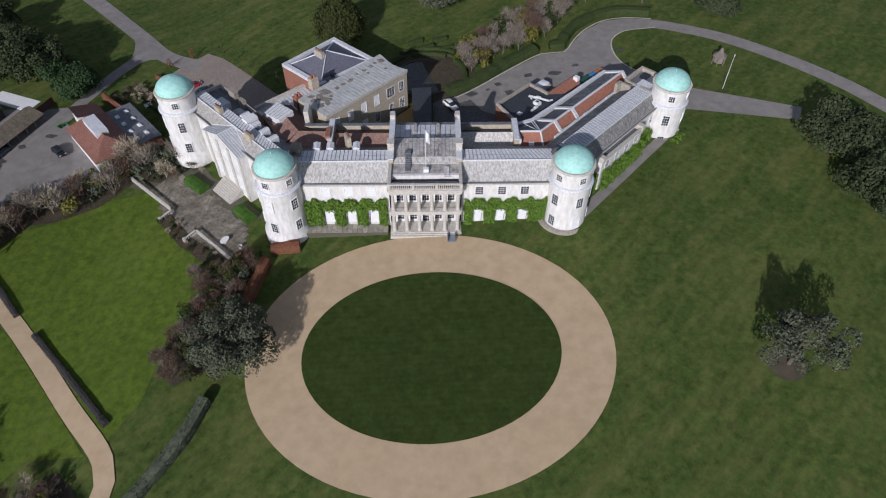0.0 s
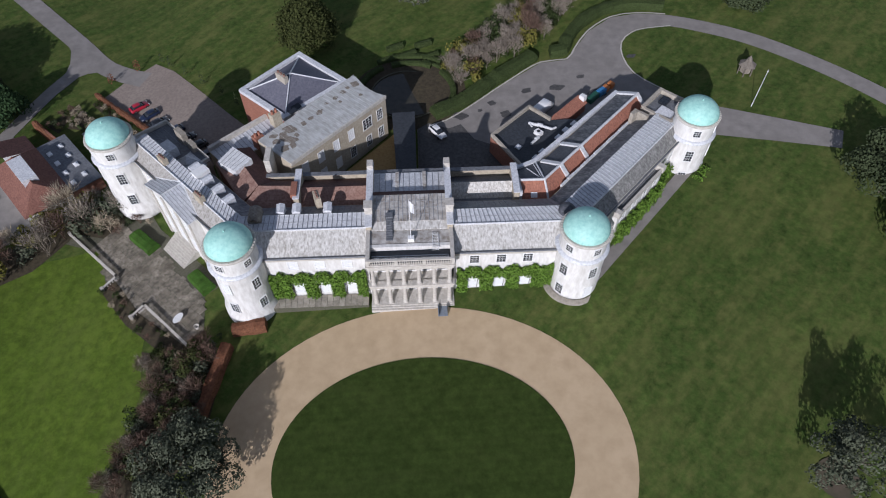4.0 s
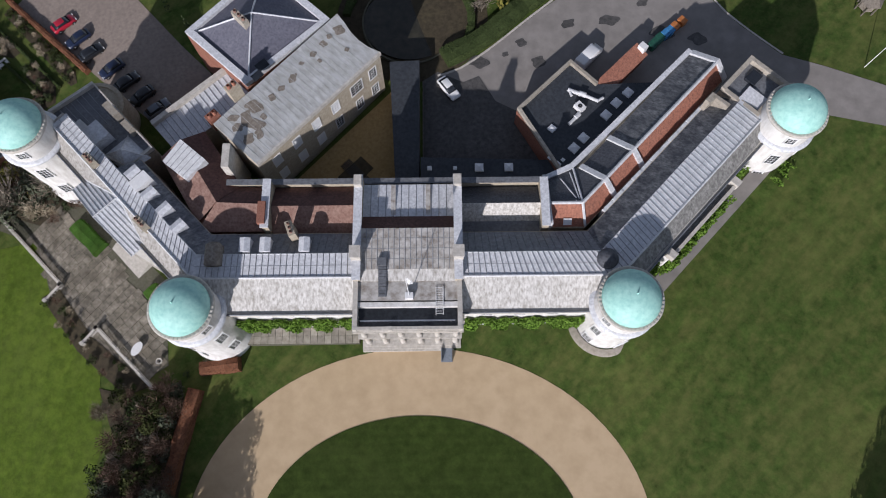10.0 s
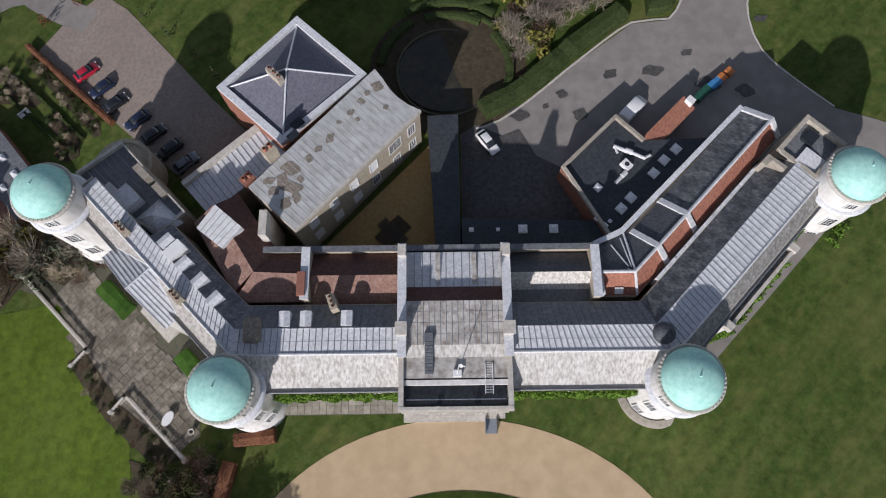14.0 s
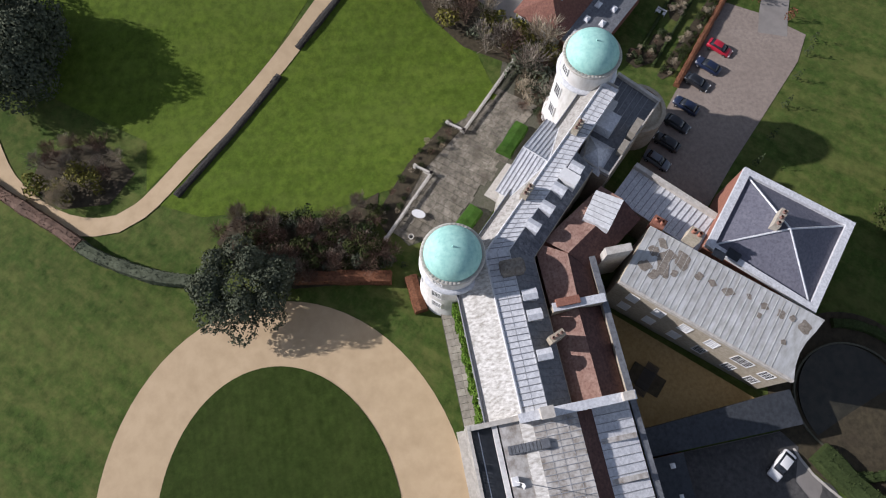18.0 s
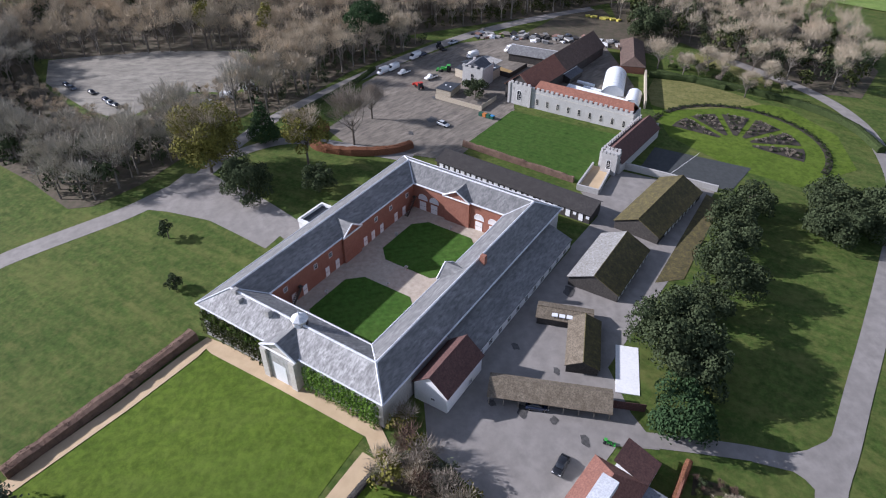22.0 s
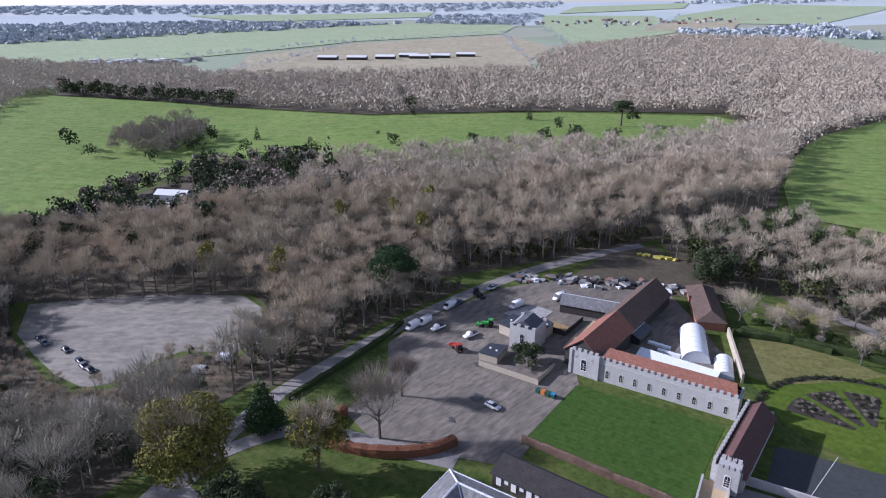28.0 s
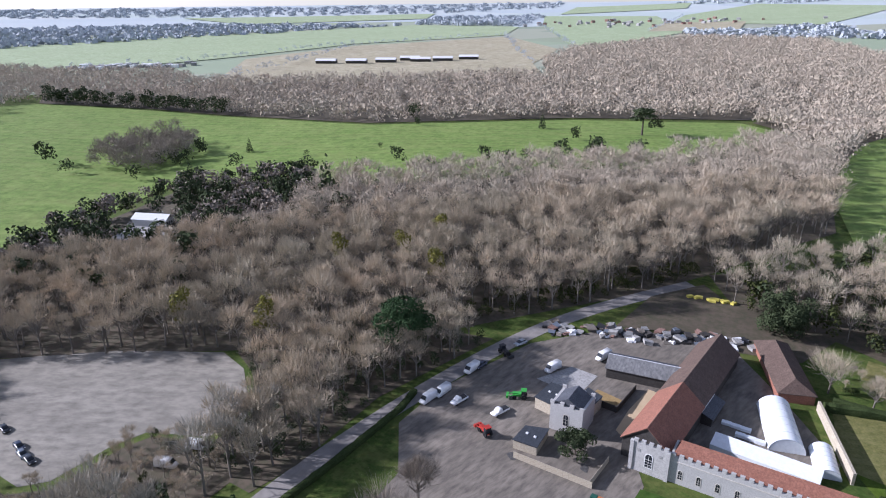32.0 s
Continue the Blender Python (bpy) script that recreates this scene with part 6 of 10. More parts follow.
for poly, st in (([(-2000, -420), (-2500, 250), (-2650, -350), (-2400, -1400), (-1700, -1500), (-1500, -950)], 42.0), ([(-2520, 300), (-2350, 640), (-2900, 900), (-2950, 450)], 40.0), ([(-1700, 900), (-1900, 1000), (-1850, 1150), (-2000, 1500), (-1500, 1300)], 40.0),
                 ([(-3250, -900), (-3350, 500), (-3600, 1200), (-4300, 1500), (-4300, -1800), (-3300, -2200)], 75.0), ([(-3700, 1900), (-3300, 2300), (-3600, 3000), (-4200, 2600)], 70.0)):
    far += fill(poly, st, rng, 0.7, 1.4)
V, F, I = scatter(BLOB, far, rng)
thing("distant_woods", "distant woods coloured blue-grey for haze", "trees", kind="stuff", mesh=tri_mesh("distant_woods", V, F, "far_wood"))
for i, (x, y) in enumerate(((-1272, -5), (-1262, 45), (-1270, 95), (-1300, 140), (-1272, 155), (-1280, 195), (-1300, 245))):
    z = ground_z(x, y) + 0.5
    hut = thing("poultry_shed", "long low shed with a pale roof in the stubble field", "shed", pose(x, y, z, 0, 0, 75), "field sheds")
    part("wall", M().box(-17, 17, -7, 7, 0, 5), "timber_dark", hut)
    mm = M()
    mm.slab([(-17.5, -8, 4.8), (17.5, -8, 4.8), (17.5, 0, 7.8), (-17.5, 0, 7.8)], 0.3)
    mm.slab([(-17.5, 0, 7.8), (17.5, 0, 7.8), (17.5, 8, 4.8), (-17.5, 8, 4.8)], 0.3)
    part("roof", mm, "white", hut, "pale sheet roof")
for i in range(46):
    x, y = -1265 + rng.normal() * 26, -300 + rng.normal() * 50
    s = rng.uniform(4, 9)
    hut = solid("far_building", M().box(-s, s, -4, 4, 0, 4.5), "iron_sheet" if i % 3 else "white", "distant low building on a far site", "building", "far site buildings", at=pose(x, y, ground_z(x, y) + 0.3, 0, 0, rng.uniform(0, 180)))
for i in range(60):
    x, y = -2330 + rng.normal() * 90, 1080 + rng.normal() * 230
    hut = solid("far_house", M().box(-6, 6, -4.5, 4.5, 0, 6).slab([(-6.4, -5, 6), (6.4, -5, 6), (6.4, 0, 9), (-6.4, 0, 9)], 0.3).slab([(-6.4, 0, 9), (6.4, 0, 9), (6.4, 5, 6), (-6.4, 5, 6)], 0.3), "concrete" if i % 3 else "tile_brown", "distant small house in a village", "house", "far village houses", at=pose(x, y, ground_z(x, y) + 0.5, 0, 0, rng.uniform(0, 180)))


# ---- behind the house ----
def lead_block(name, poly, z0, z1, wall, roof, label, parapet=0.0, pmat="stone", parent=None):
    """A flat-roofed block with a parapet ring: wall prism, roof sheet and parapet pieces."""
    b = part(name, M().prism(poly, z0, z1 - 0.15), wall, parent, label)
    part("roof", M().prism(poly, z1 - 0.15, z1), roof, b)
    if parapet:
        n = len(poly)
        c = Vector((sum(p[0] for p in poly) / n, sum(p[1] for p in poly) / n))
        for i in range(n):
            a, d = Vector(poly[i]), Vector(poly[(i + 1) % n])
            ai, di = a + (c - a).normalized() * 0.5, d + (c - d).normalized() * 0.5
            part("parapet", M().prism([tuple(a), tuple(d), tuple(di), tuple(ai)], z1, z1 + parapet), pmat, b)
    return b


# square brick pavilion with a hipped slate roof
PW = [(-33.1, 45.3), (-23.4, 36.4), (-11.8, 47.2), (-22.3, 57.0)]
rear = thing("rear_pavilion", "square red brick pavilion with a low hipped slate roof", "building")
part("wall", M().prism(PW, -3, 9.3), "brick", rear)
cx, cy = -22.65, 46.5
ins = [tuple(Vector(p).lerp(Vector((cx, cy)), 0.13)) for p in PW]
for i in range(4):
    j = (i + 1) % 4
    part("parapet", M().prism([PW[i], PW[j], ins[j], ins[i]], 9.3, 10.1), "lead", rear, "lead-capped parapet gutter")
    part("roof_slope", M().slab([(*ins[i], 9.5), (*ins[j], 9.5), (cx, cy, 12.6)]), "slate_blue", rear, "purple-blue slate hip")
    part("hip_roll", M().tube((*ins[i], 9.6), (cx, cy, 12.7), 0.13, n=6), "lead", rear)
ch = part("chimney", M().box(-0.45, 0.45, -1.4, 1.4, 0, 2.0), "flag_pale", rear, "pale chimney stack", at=pose(-24.2, 45.6, 11.2, 0, 0, 45))
for k in range(3):
    part("chimney_pot", M().lathe([(0.26, 2.0), (0.22, 2.4), (0.18, 2.4)], 0, -0.9 + 0.9 * k, 10), "tile_brown", ch)
part("skylight", M().box(-0.9, 0.9, -0.6, 0.6, 0, 0.25), "glass_dark", rear, at=pose(-21.3, 39.4, 10.1, 12, 0, 42))
# long stone range with a stained flat roof
A0, B0 = Vector((-4.3, 40.8)), Vector((-20.7, 23.5))
pr = Vector((-0.727, 0.689))
LONG = [tuple(A0), (-5.9, 41.6), (-7.3, 42.7), (-8.5, 44.1), (-9.4, 45.6), (-10.6, 47.3), tuple(B0 + pr * 8.8), tuple(B0)]
rng_ = thing("rear_range", "long buff stone range with a stained flat lead roof", "building")
part("wall", M().prism(LONG, -1, 11.0), "render_buff", rng_)
part("roof", M().prism(LONG, 11.0, 11.2), "lead_range", rng_, "pale stained lead flat")
part("cornice", M().prism([tuple(A0 - pr * 0.3), tuple(A0), tuple(B0), tuple(B0 - pr * 0.3)], 10.6, 11.3), "stone", rng_)
q = [(*B0, 11.2), (*(A0 + (B0 - A0) * 0.09), 11.2), (*(A0 + pr * 8.8 + (B0 - A0) * 0.09), 11.2), (*(B0 + pr * 8.8), 11.2)]
rolls(rng_, q, 0.85, "lead_range", 0.07, 0.05)
for i, k in enumerate((0.08, 0.22, 0.40, 0.56, 0.72, 0.88)):
    p = A0.lerp(B0, k)
    window(rng_, pose(p.x, p.y, 6.6, 0, 0, -133.5), 1.3 if i != 1 else 2.2, 2.4, i > 1, (3, 4))
    window(rng_, pose(p.x, p.y, 2.2, 0, 0, -133.5), 1.3, 2.4, i > 2, (3, 4))
for i, (x, y, r) in enumerate(((-13.8, 40.5, 0.6), (-12.4, 42.2, 0.5), (-10.2, 44.5, 0.7), (-16.5, 36.6, 0.8), (-15.4, 39, 0.35), (-21.6, 32.2, 0.9), (-22.6, 30.4, 1.1), (-23.6, 29.0, 0.8), (-21.2, 29.4, 0.9), (-20.6, 28.0, 0.7), (-22.0, 27.2, 0.8), (-24.4, 30.4, 0.6), (-20.2, 30.6, 0.5), (-19.2, 33.6, 0.5), (-18.0, 35.0, 0.45), (-9.0, 41.2, 0.4), (-12.8, 39.4, 0.3), (-11.6, 43.4, 0.35))):
    mm = M().prism(blotch(x, y, r, i, 0.8 + 0.5 * (i % 3) / 2), 11.2, 11.215 + 0.004 * i)
    part("roof_stain", mm, "lead_brown", rng_, "brown lichen stain")
part("skylight", M().box(-0.8, 0.8, -0.5, 0.5, 0, 0.3), "glass_dark", rng_, at=pose(-21.5, 37, 11.2, 0, 0, 45))
for x, y, z in ((-24.2, 34.0, 11), (-27.4, 30.9, 8.5)):
    ch = part("chimney", M().box(-0.9, 0.9, -0.7, 0.7, 0, 2.6), "brick" if x < -25 else "render_buff", rng_, "old brick chimney stack", at=pose(x, y, z, 0, 0, 45))
    for k in (-0.4, 0.4):
        part("chimney_pot", M().lathe([(0.3, 2.6), (0.24, 3.3), (0.2, 3.3)], k, 0, 10), "tile_red", ch)
# link range and its lead roof
link = thing("link_range", "low link range roofed with ribbed lead", "building")
LK = [(-37.4, 31.6), (-33.6, 27.3), (-26.8, 33.2), (-23.4, 36.4), (-26.9, 41.0)]
part("wall", M().prism(LK, -3, 6.8), "render_buff", link)
part("roof", M().prism(LK, 6.8, 7.0), "lead", link, "blue-grey lead roof")
rolls(link, [(-33.6, 27.3, 7.0), (-23.6, 36.4, 7.0), (-26.9, 40.8, 7.0), (-37.2, 31.6, 7.0)], 0.8, "lead_seam")
part("parapet", M().prism([(-37.6, 31.9), (-27.1, 41.3), (-26.7, 40.7), (-37.2, 31.3)], 6.9, 7.8), "stone", link)
# left inner ranges
inner = part("inner_range", M().prism([(-34.0, 24.8), (-28.0, 15.6), (-26.4, 14.3), (-19.0, 14.3), (-19.0, 20.6), (-23.0, 20.6), (-28.8, 28.8)], 1, 10.0), "brick", house, "red brick inner range")
# same tile painted lighter on lit slopes and maroon on shaded ones
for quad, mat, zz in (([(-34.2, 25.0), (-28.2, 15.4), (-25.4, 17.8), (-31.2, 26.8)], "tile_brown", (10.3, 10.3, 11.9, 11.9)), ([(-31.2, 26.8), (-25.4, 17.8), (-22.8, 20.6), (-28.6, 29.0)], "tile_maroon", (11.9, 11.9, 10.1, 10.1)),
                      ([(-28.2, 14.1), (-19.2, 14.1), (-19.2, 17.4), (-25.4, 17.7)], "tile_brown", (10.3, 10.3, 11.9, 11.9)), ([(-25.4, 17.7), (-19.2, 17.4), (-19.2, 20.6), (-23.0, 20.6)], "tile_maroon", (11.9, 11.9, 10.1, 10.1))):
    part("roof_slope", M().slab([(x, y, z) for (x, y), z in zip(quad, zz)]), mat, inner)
q = [(-33.1, 23.6, 12.1), (-29.6, 20.9, 12.1), (-27.1, 23.5, 12.6), (-30.8, 26.6, 12.6)]
flat = part("lead_roof", M().slab(q, 1.2), "lead_pale", house, "pale ribbed lead roof cap")
rolls(flat, q, 0.7, "lead_seam")
part("chimney", M().box(-24.8, -23.8, 22.2, 25.6, 3, 13.2), "stone", house, "tall pale chimney stack")
part("chimney", M().box(-19.6, -18.6, 14.4, 17.4, 8, 13.0), "brick", house)
for x, y, a in ((-15.0, 13.3, 20), (-34.2, 14.3, 45), (-42.0, 23.2, 45)):
    ch = part("chimney", M().box(-0.45, 0.45, -1.0, 1.0, -3, 1.6), "render_buff", house, "pale chimney stack", at=pose(x, y, 12.4, 0, 0, a))
    for k in (-0.6, 0, 0.6):
        part("chimney_pot", M().lathe([(0.2, 1.6), (0.17, 2.0), (0.14, 2.0)], 0, k, 8), "tile_brown", ch)
# north-west lead block with its light wells
blk = lead_block("lead_block", [(-51.0, 32.4), (-45.4, 37.0), (-35.5, 26.5), (-38.5, 23.6), (-42.0, 25.2)], -3, 9.6, "render_buff", "lead_dark", "dark lead-roofed block behind the west wing", 0.7, "stone", house)
part("lead_hip", M().add([(-42.4, 25.6, 9.7), (-39.4, 28.6, 9.7), (-35.8, 25.2, 9.7), (-38.8, 23.0, 9.7), (-39.1, 25.6, 11.6)], [(0, 1, 4), (1, 2, 4), (2, 3, 4), (3, 0, 4)][::-1]), "lead", house, "small pyramid lead roof")
part("chimney", M().box(-0.5, 0.5, -1.2, 1.2, 0, 2.6), "flag_pale", house, "weathered stone chimney block", at=pose(-41.2, 31.6, 9.6, 0, 0, 45))
part("chimney", M().box(-0.45, 0.45, -0.9, 0.9, 0, 1.8), "flag_pale", house, at=pose(-39.0, 29.4, 9.6, 0, 0, 45))
part("lead_box", M().box(-1.7, 1.7, -1.5, 1.5, 0, 1.9), "lead", house, "lead-covered roof box", at=pose(-43.4, 28.0, 9.6, 0, 0, 45))
part("lead_box", M().box(-0.6, 0.6, -0.9, 0.9, 0, 1.4), "lead_pale", house, at=pose(-45.6, 29.6, 9.6, 0, 0, 45))
rolls(blk, [(-50.4, 32.2, 9.6), (-45.6, 36.3, 9.6), (-41.0, 31.4, 9.6), (-45.6, 27.6, 9.6)], 0.9, "lead_seam", 0.08, 0.06)
for p in ((-42.4, 25.6), (-39.4, 28.6), (-35.8, 25.2)):
    part("hip_roll", M().tube((*p, 9.75), (-39.1, 25.6, 11.65), 0.1, n=5), "lead_pale", house)
part("bow_wall", M().lathe([(4.2, -3), (4.2, 4.6), (3.6, 4.6), (3.6, 4.2), (0.1, 4.3)], n=28), "render_buff", house, "curved bow with a flat roof", at=pose(-47.6, 36.0, 0))
for k, (x, y) in enumerate(((-36.4, 21.6), (-33.9, 18.6), (-31.7, 16.4), (-29.6, 14.0), (-20.8, 11.4), (-18.2, 11.4), (-13.2, 11.4))):
    rot = -45 if k < 4 else 0
    dm = part("dormer", M().box(-0.65, 0.65, -0.9, 0.9, -0.8, 0.75), "lead", house, "lead-covered dormer box", at=pose(x, y, 12.4, 0, 0, rot))
    part("dormer_top", M().add([(-0.7, -0.95, 0.75), (0.7, -0.95, 0.75), (0.7, 0.95, 0.75), (-0.7, 0.95, 0.75), (0, -0.95, 1.0), (0, 0.95, 1.0)], [(0, 1, 4), (1, 2, 5, 4), (2, 3, 5), (3, 0, 4, 5)]), "lead", dm)
part("vent_box", M().box(-0.8, 0.8, -1.3, 1.3, -1, 1.4), "white", house, "white boxed vent stack", at=pose(-35.2, 20.3, 12.0, 0, 0, -45))
# pediment over the west front
def wing(t, o, s=-1):
    p = Vector((26.7, 3.89)) + D * t - N * o
    return (p.x * s, p.y)
ped = part("pediment", M().prism([wing(12.0, -1.6), wing(12.0, 0.2), wing(24.4, 0.2), wing(24.4, -1.6)], -4, 10.4), "render", house, "pedimented centre of the west front")
z0, z1 = 10.6, 12.75
q1 = [(*wing(11.6, -2.1), z0), (*wing(18.2, -2.1), z1), (*wing(18.2, 2.0), z1), (*wing(11.6, 0.1), z0)]
q2 = [(*wing(24.8, -2.1), z0), (*wing(24.8, 0.1), z0), (*wing(18.2, 2.0), z1), (*wing(18.2, -2.1), z1)]
for q in (q1, q2):
    part("lead_roof", M().slab(q, 0.2), "lead", ped, "ribbed lead pediment roof")
for sg in (-1, 1):
    o = -2.0
    while o < 1.9:
        k = 1.0 if o < 0.1 else (2.0 - o) / 1.9
        a, b = Vector((*wing(18.2, o), z1 + 0.02)), Vector((*wing(18.2 + sg * 6.6 * k, o), z1 - (z1 - z0) * k + 0.02))
        part("lead_roll", M().tube(a, b, 0.06, n=4), "lead_seam", ped)
        o += 0.55
    part("valley", M().tube((*wing(18.2 + sg * 6.6, 0.1), z0 + 0.05), (*wing(18.2, 2.0), z1 + 0.05), 0.13, n=6), "lead_pale", ped)
part("ridge_roll", M().tube((*wing(18.2, -2.1), z1 + 0.05), (*wing(18.2, 2.0), z1 + 0.05), 0.12, n=6), "lead_pale", ped)
part("tympanum", M().add([(*wing(12.0, -1.62), 10.4), (*wing(24.4, -1.62), 10.4), (*wing(18.2, -1.62), 12.6)], [(0, 1, 2)]), "render", ped)
for i, t in enumerate((2.0, 5.0, 8.0, 25.0, 28.0, 31.0)):
    for z, h in ((1.2, 2.6), (6.8, 2.0)):
        window(house, pose(*wing(t, 0), z, 0, 0, 180 - 45.7), 1.3, h, True, (3, 4))
for t in (14.2, 18.2, 22.2):
    for z, h in ((0.8, 3.2), (6.6, 2.2)):
        window(house, pose(*wing(t, -1.6), z, 0, 0, 180 - 45.7), 1.4, h, True, (3, 4))
for t in (12.4, 16.2, 20.2, 24.0):
    part("pilaster", M().prism([wing(t - 0.35, -1.85), wing(t + 0.35, -1.85), wing(t + 0.35, -1.6), wing(t - 0.35, -1.6)], -3, 10.2), "stone", ped)
# projecting bay of the east wing
bay = part("projecting_bay", M().prism([wing(10, -1.4, 1), wing(24.5, -1.4, 1), wing(24.5, 0.2, 1), wing(10, 0.2, 1)], -2, 9.4), "render", house, "projecting white centre bay of the east wing")
part("roof", M().prism([wing(10, -1.4, 1), wing(24.5, -1.4, 1), wing(24.5, 0.0, 1), wing(10, 0.0, 1)], 9.4, 9.5), "lead_dark", bay)
part("parapet", M().prism([wing(10, -1.6, 1), wing(24.5, -1.6, 1), wing(24.5, -1.15, 1), wing(10, -1.15, 1)], 9.4, 10.2), "stone", bay)
for t in (10.2, 24.3):
    part("parapet_pier", M().prism([wing(t - 0.5, -1.75, 1), wing(t + 0.5, -1.75, 1), wing(t + 0.5, 0.2, 1), wing(t - 0.5, 0.2, 1)], 9.4, 10.6), "stone", bay)
for i, t in enumerate((3.2, 6.6, 12.0, 15.5, 19.0, 22.5, 27.5, 30.5)):
    o = -1.4 if 10 < t < 24.5 else 0
    window(house, pose(*wing(t, o, 1), 1.0, 0, 0, 180 + 45.7), 1.5, 2.6, True, (3, 4))
    window(house, pose(*wing(t, o, 1), 7.2, 0, 0, 180 + 45.7), 1.3, 1.7, False, (3, 4))
# brick-red inner range of the east side
er = part("inner_range", M().prism([(18.3, 14.5), (23.6, 14.5), wing(36.4, 9.6, 1), wing(36.4, 15.9, 1), (22.6, 22.8), (18.3, 20.9)], 1, 9.4), "render_buff", house, "inner range of the east side")
LOW, TOP, OUT = 9.7, 11.9, 15.7      # depths of the red eaves, the ridge and the outer eaves
b0 = run_corner(11.55, LOW)
b1 = run_corner(14.15, TOP)
EO = (22.5, 22.9)
facets = (("tile_red", [(19.2, 14.65, 9.5), (*b0, 9.5), (*b1, 11.6), (18.9, 17.25, 11.6)], "orange-red clay tile slope"),
          ("tile_red", [(*b0, 9.5), (*wing(11.3, LOW, 1), 9.5), (*wing(11.3, TOP, 1), 11.6), (*b1, 11.6)], "orange-red clay tile slope"),
          ("slate_dark", [(18.9, 17.25, 11.6), (*b1, 11.6), (*EO, 9.9), (18.3, 21.0, 9.9)], "dark slate slope"),
          ("slate_dark", [(*b1, 11.6), (*wing(11.3, TOP, 1), 11.6), (*wing(11.3, OUT, 1), 9.9), (*EO, 9.9)], "dark slate slope"))
for mat, quad, lab in facets:
    part("roof_slope", M().slab(quad), mat, er, lab)
for a, b, r in (((18.9, 17.25), b1, 0.24), (b1, wing(11.3, TOP, 1), 0.24)):
    part("ridge_roll", M().tube((*a, 11.68), (*b, 11.68), r, n=6), "lead_pale", er)
part("hip_roll", M().tube((*b0, 9.6), (*b1, 11.68), 0.2, n=6), "lead_pale", er)
part("hip_roll", M().tube((*EO, 10.0), (*b1, 11.68), 0.16, n=6), "lead", er)
for x0, y0, x1, y1 in ((20.3, 19.6, 22.4, 17.5), (20.6, 21.2, 22.3, 18.0), (21.9, 22.1, 22.7, 17.9)):
    part("lead_flashing", M().tube((x0, y0, 10.4), (x1, y1, 11.5), 0.09, n=4), "lead", er)
part("gable_coping", M().prism([(17.9, 14.3), (19.0, 14.3), (18.8, 17.3), (18.6, 21.2), (17.9, 21.2)], 9.0, 11.9), "lead_pale", er, "pale lead-capped gable wall")
for t0, t1 in ((12.1, 17.3), (18.0, 36.2)):
    part("roof_slope", M().slab([(*wing(t0, LOW, 1), 9.5), (*wing(t1, LOW, 1), 9.5), (*wing(t1, TOP, 1), 11.6), (*wing(t0, TOP, 1), 11.6)]), "tile_red", er, "orange-red clay tile slope")
    part("roof_slope", M().slab([(*wing(t0, TOP, 1), 11.6), (*wing(t1, TOP, 1), 11.6), (*wing(t1, OUT, 1), 9.8), (*wing(t0, OUT, 1), 9.8)]), "slate_back_east" if t0 > 15 else "slate_dark", er, "dark slate slope")
    part("ridge_roll", M().tube((*wing(t0, TOP, 1), 11.7), (*wing(t1, TOP, 1), 11.7), 0.26, n=6), "lead_pale", er)
for t1 in (11.3, 17.3, 36.2):
    prof = [(LOW - 0.2, 8.0), (LOW - 0.2, 9.85), (TOP, 12.0), (OUT + 0.1, 10.15), (OUT + 0.1, 8.0)]
    v = [(*wing(t1, o, 1), z) for o, z in prof] + [(*wing(t1 + 0.75, o, 1), z) for o, z in prof]
    part("dividing_wall", M().add(v, [(0, 1, 2, 3, 4), (9, 8, 7, 6, 5)] + [(i, 5 + i, 5 + (i + 1) % 5, (i + 1) % 5) for i in range(5)]), "lead_pale", er, "pale capped dividing wall")
part("parapet", M().prism([EO, wing(36.6, OUT, 1), wing(36.6, 16.4, 1), (22.1, 23.5)], 5, 10.3), "lead", er, "lead-capped parapet")
part("parapet", M().prism([(18.0, 20.9), EO, (22.1, 23.5), (17.8, 21.5)], 5, 10.3), "lead", er)
for k in range(11):
    part("gutter_piece", M().prism([wing(8.4 + 2.0 * k, 9.0, 1), wing(10.3 + 2.0 * k, 9.0, 1), wing(10.3 + 2.0 * k, 9.45, 1), wing(8.4 + 2.0 * k, 9.45, 1)], 8, 11.0 + 0.12 * (k % 2)), "lead_pale", er, "stepped pale lead gutter")
part("roof_light", M().box(-0.55, 0.55, -0.45, 0.45, 0, 0.2), "blind", er, at=pose(21.2, 15.2, 10.0, 38, 0, 0))
# service wing of black felt
FB = [(15.7, 34.2), (21.6, 23.6), wing(33.0, 16.4, 1), (37.0, 38.6), (28.0, 38.3), (24.1, 42.3)]
fb = thing("service_wing", "flat black-felt roofed service wing with skylights", "building")
part("wall", M().prism(FB, 0, 5.8), "brick", fb)
part("roof", M().prism(FB, 5.8, 5.95), "felt", fb, "black felt flat roof")
for k, (a, b) in enumerate(((FB[0], FB[1]), (FB[5], FB[0]), (FB[4], FB[5]))):
    a, b = Vector(a), Vector(b)
    nn = Vector((-(b - a).y, (b - a).x)).normalized() * 0.45
    part("parapet", M().prism([tuple(a), tuple(b), tuple(b + nn), tuple(a + nn)], 5.9, 6.6 + 0.012 * k), "flag_pale", fb)
sk = M().box(-0.65, 0.65, -0.65, 0.65, 0, 0.3).add([(-0.65, -0.65, 0.3), (0.65, -0.65, 0.3), (0.65, 0.65, 0.3), (-0.65, 0.65, 0.3), (0, 0, 0.6)], [(0, 1, 4), (1, 2, 4), (2, 3, 4), (3, 0, 4)]).mesh("skylight", "blind")
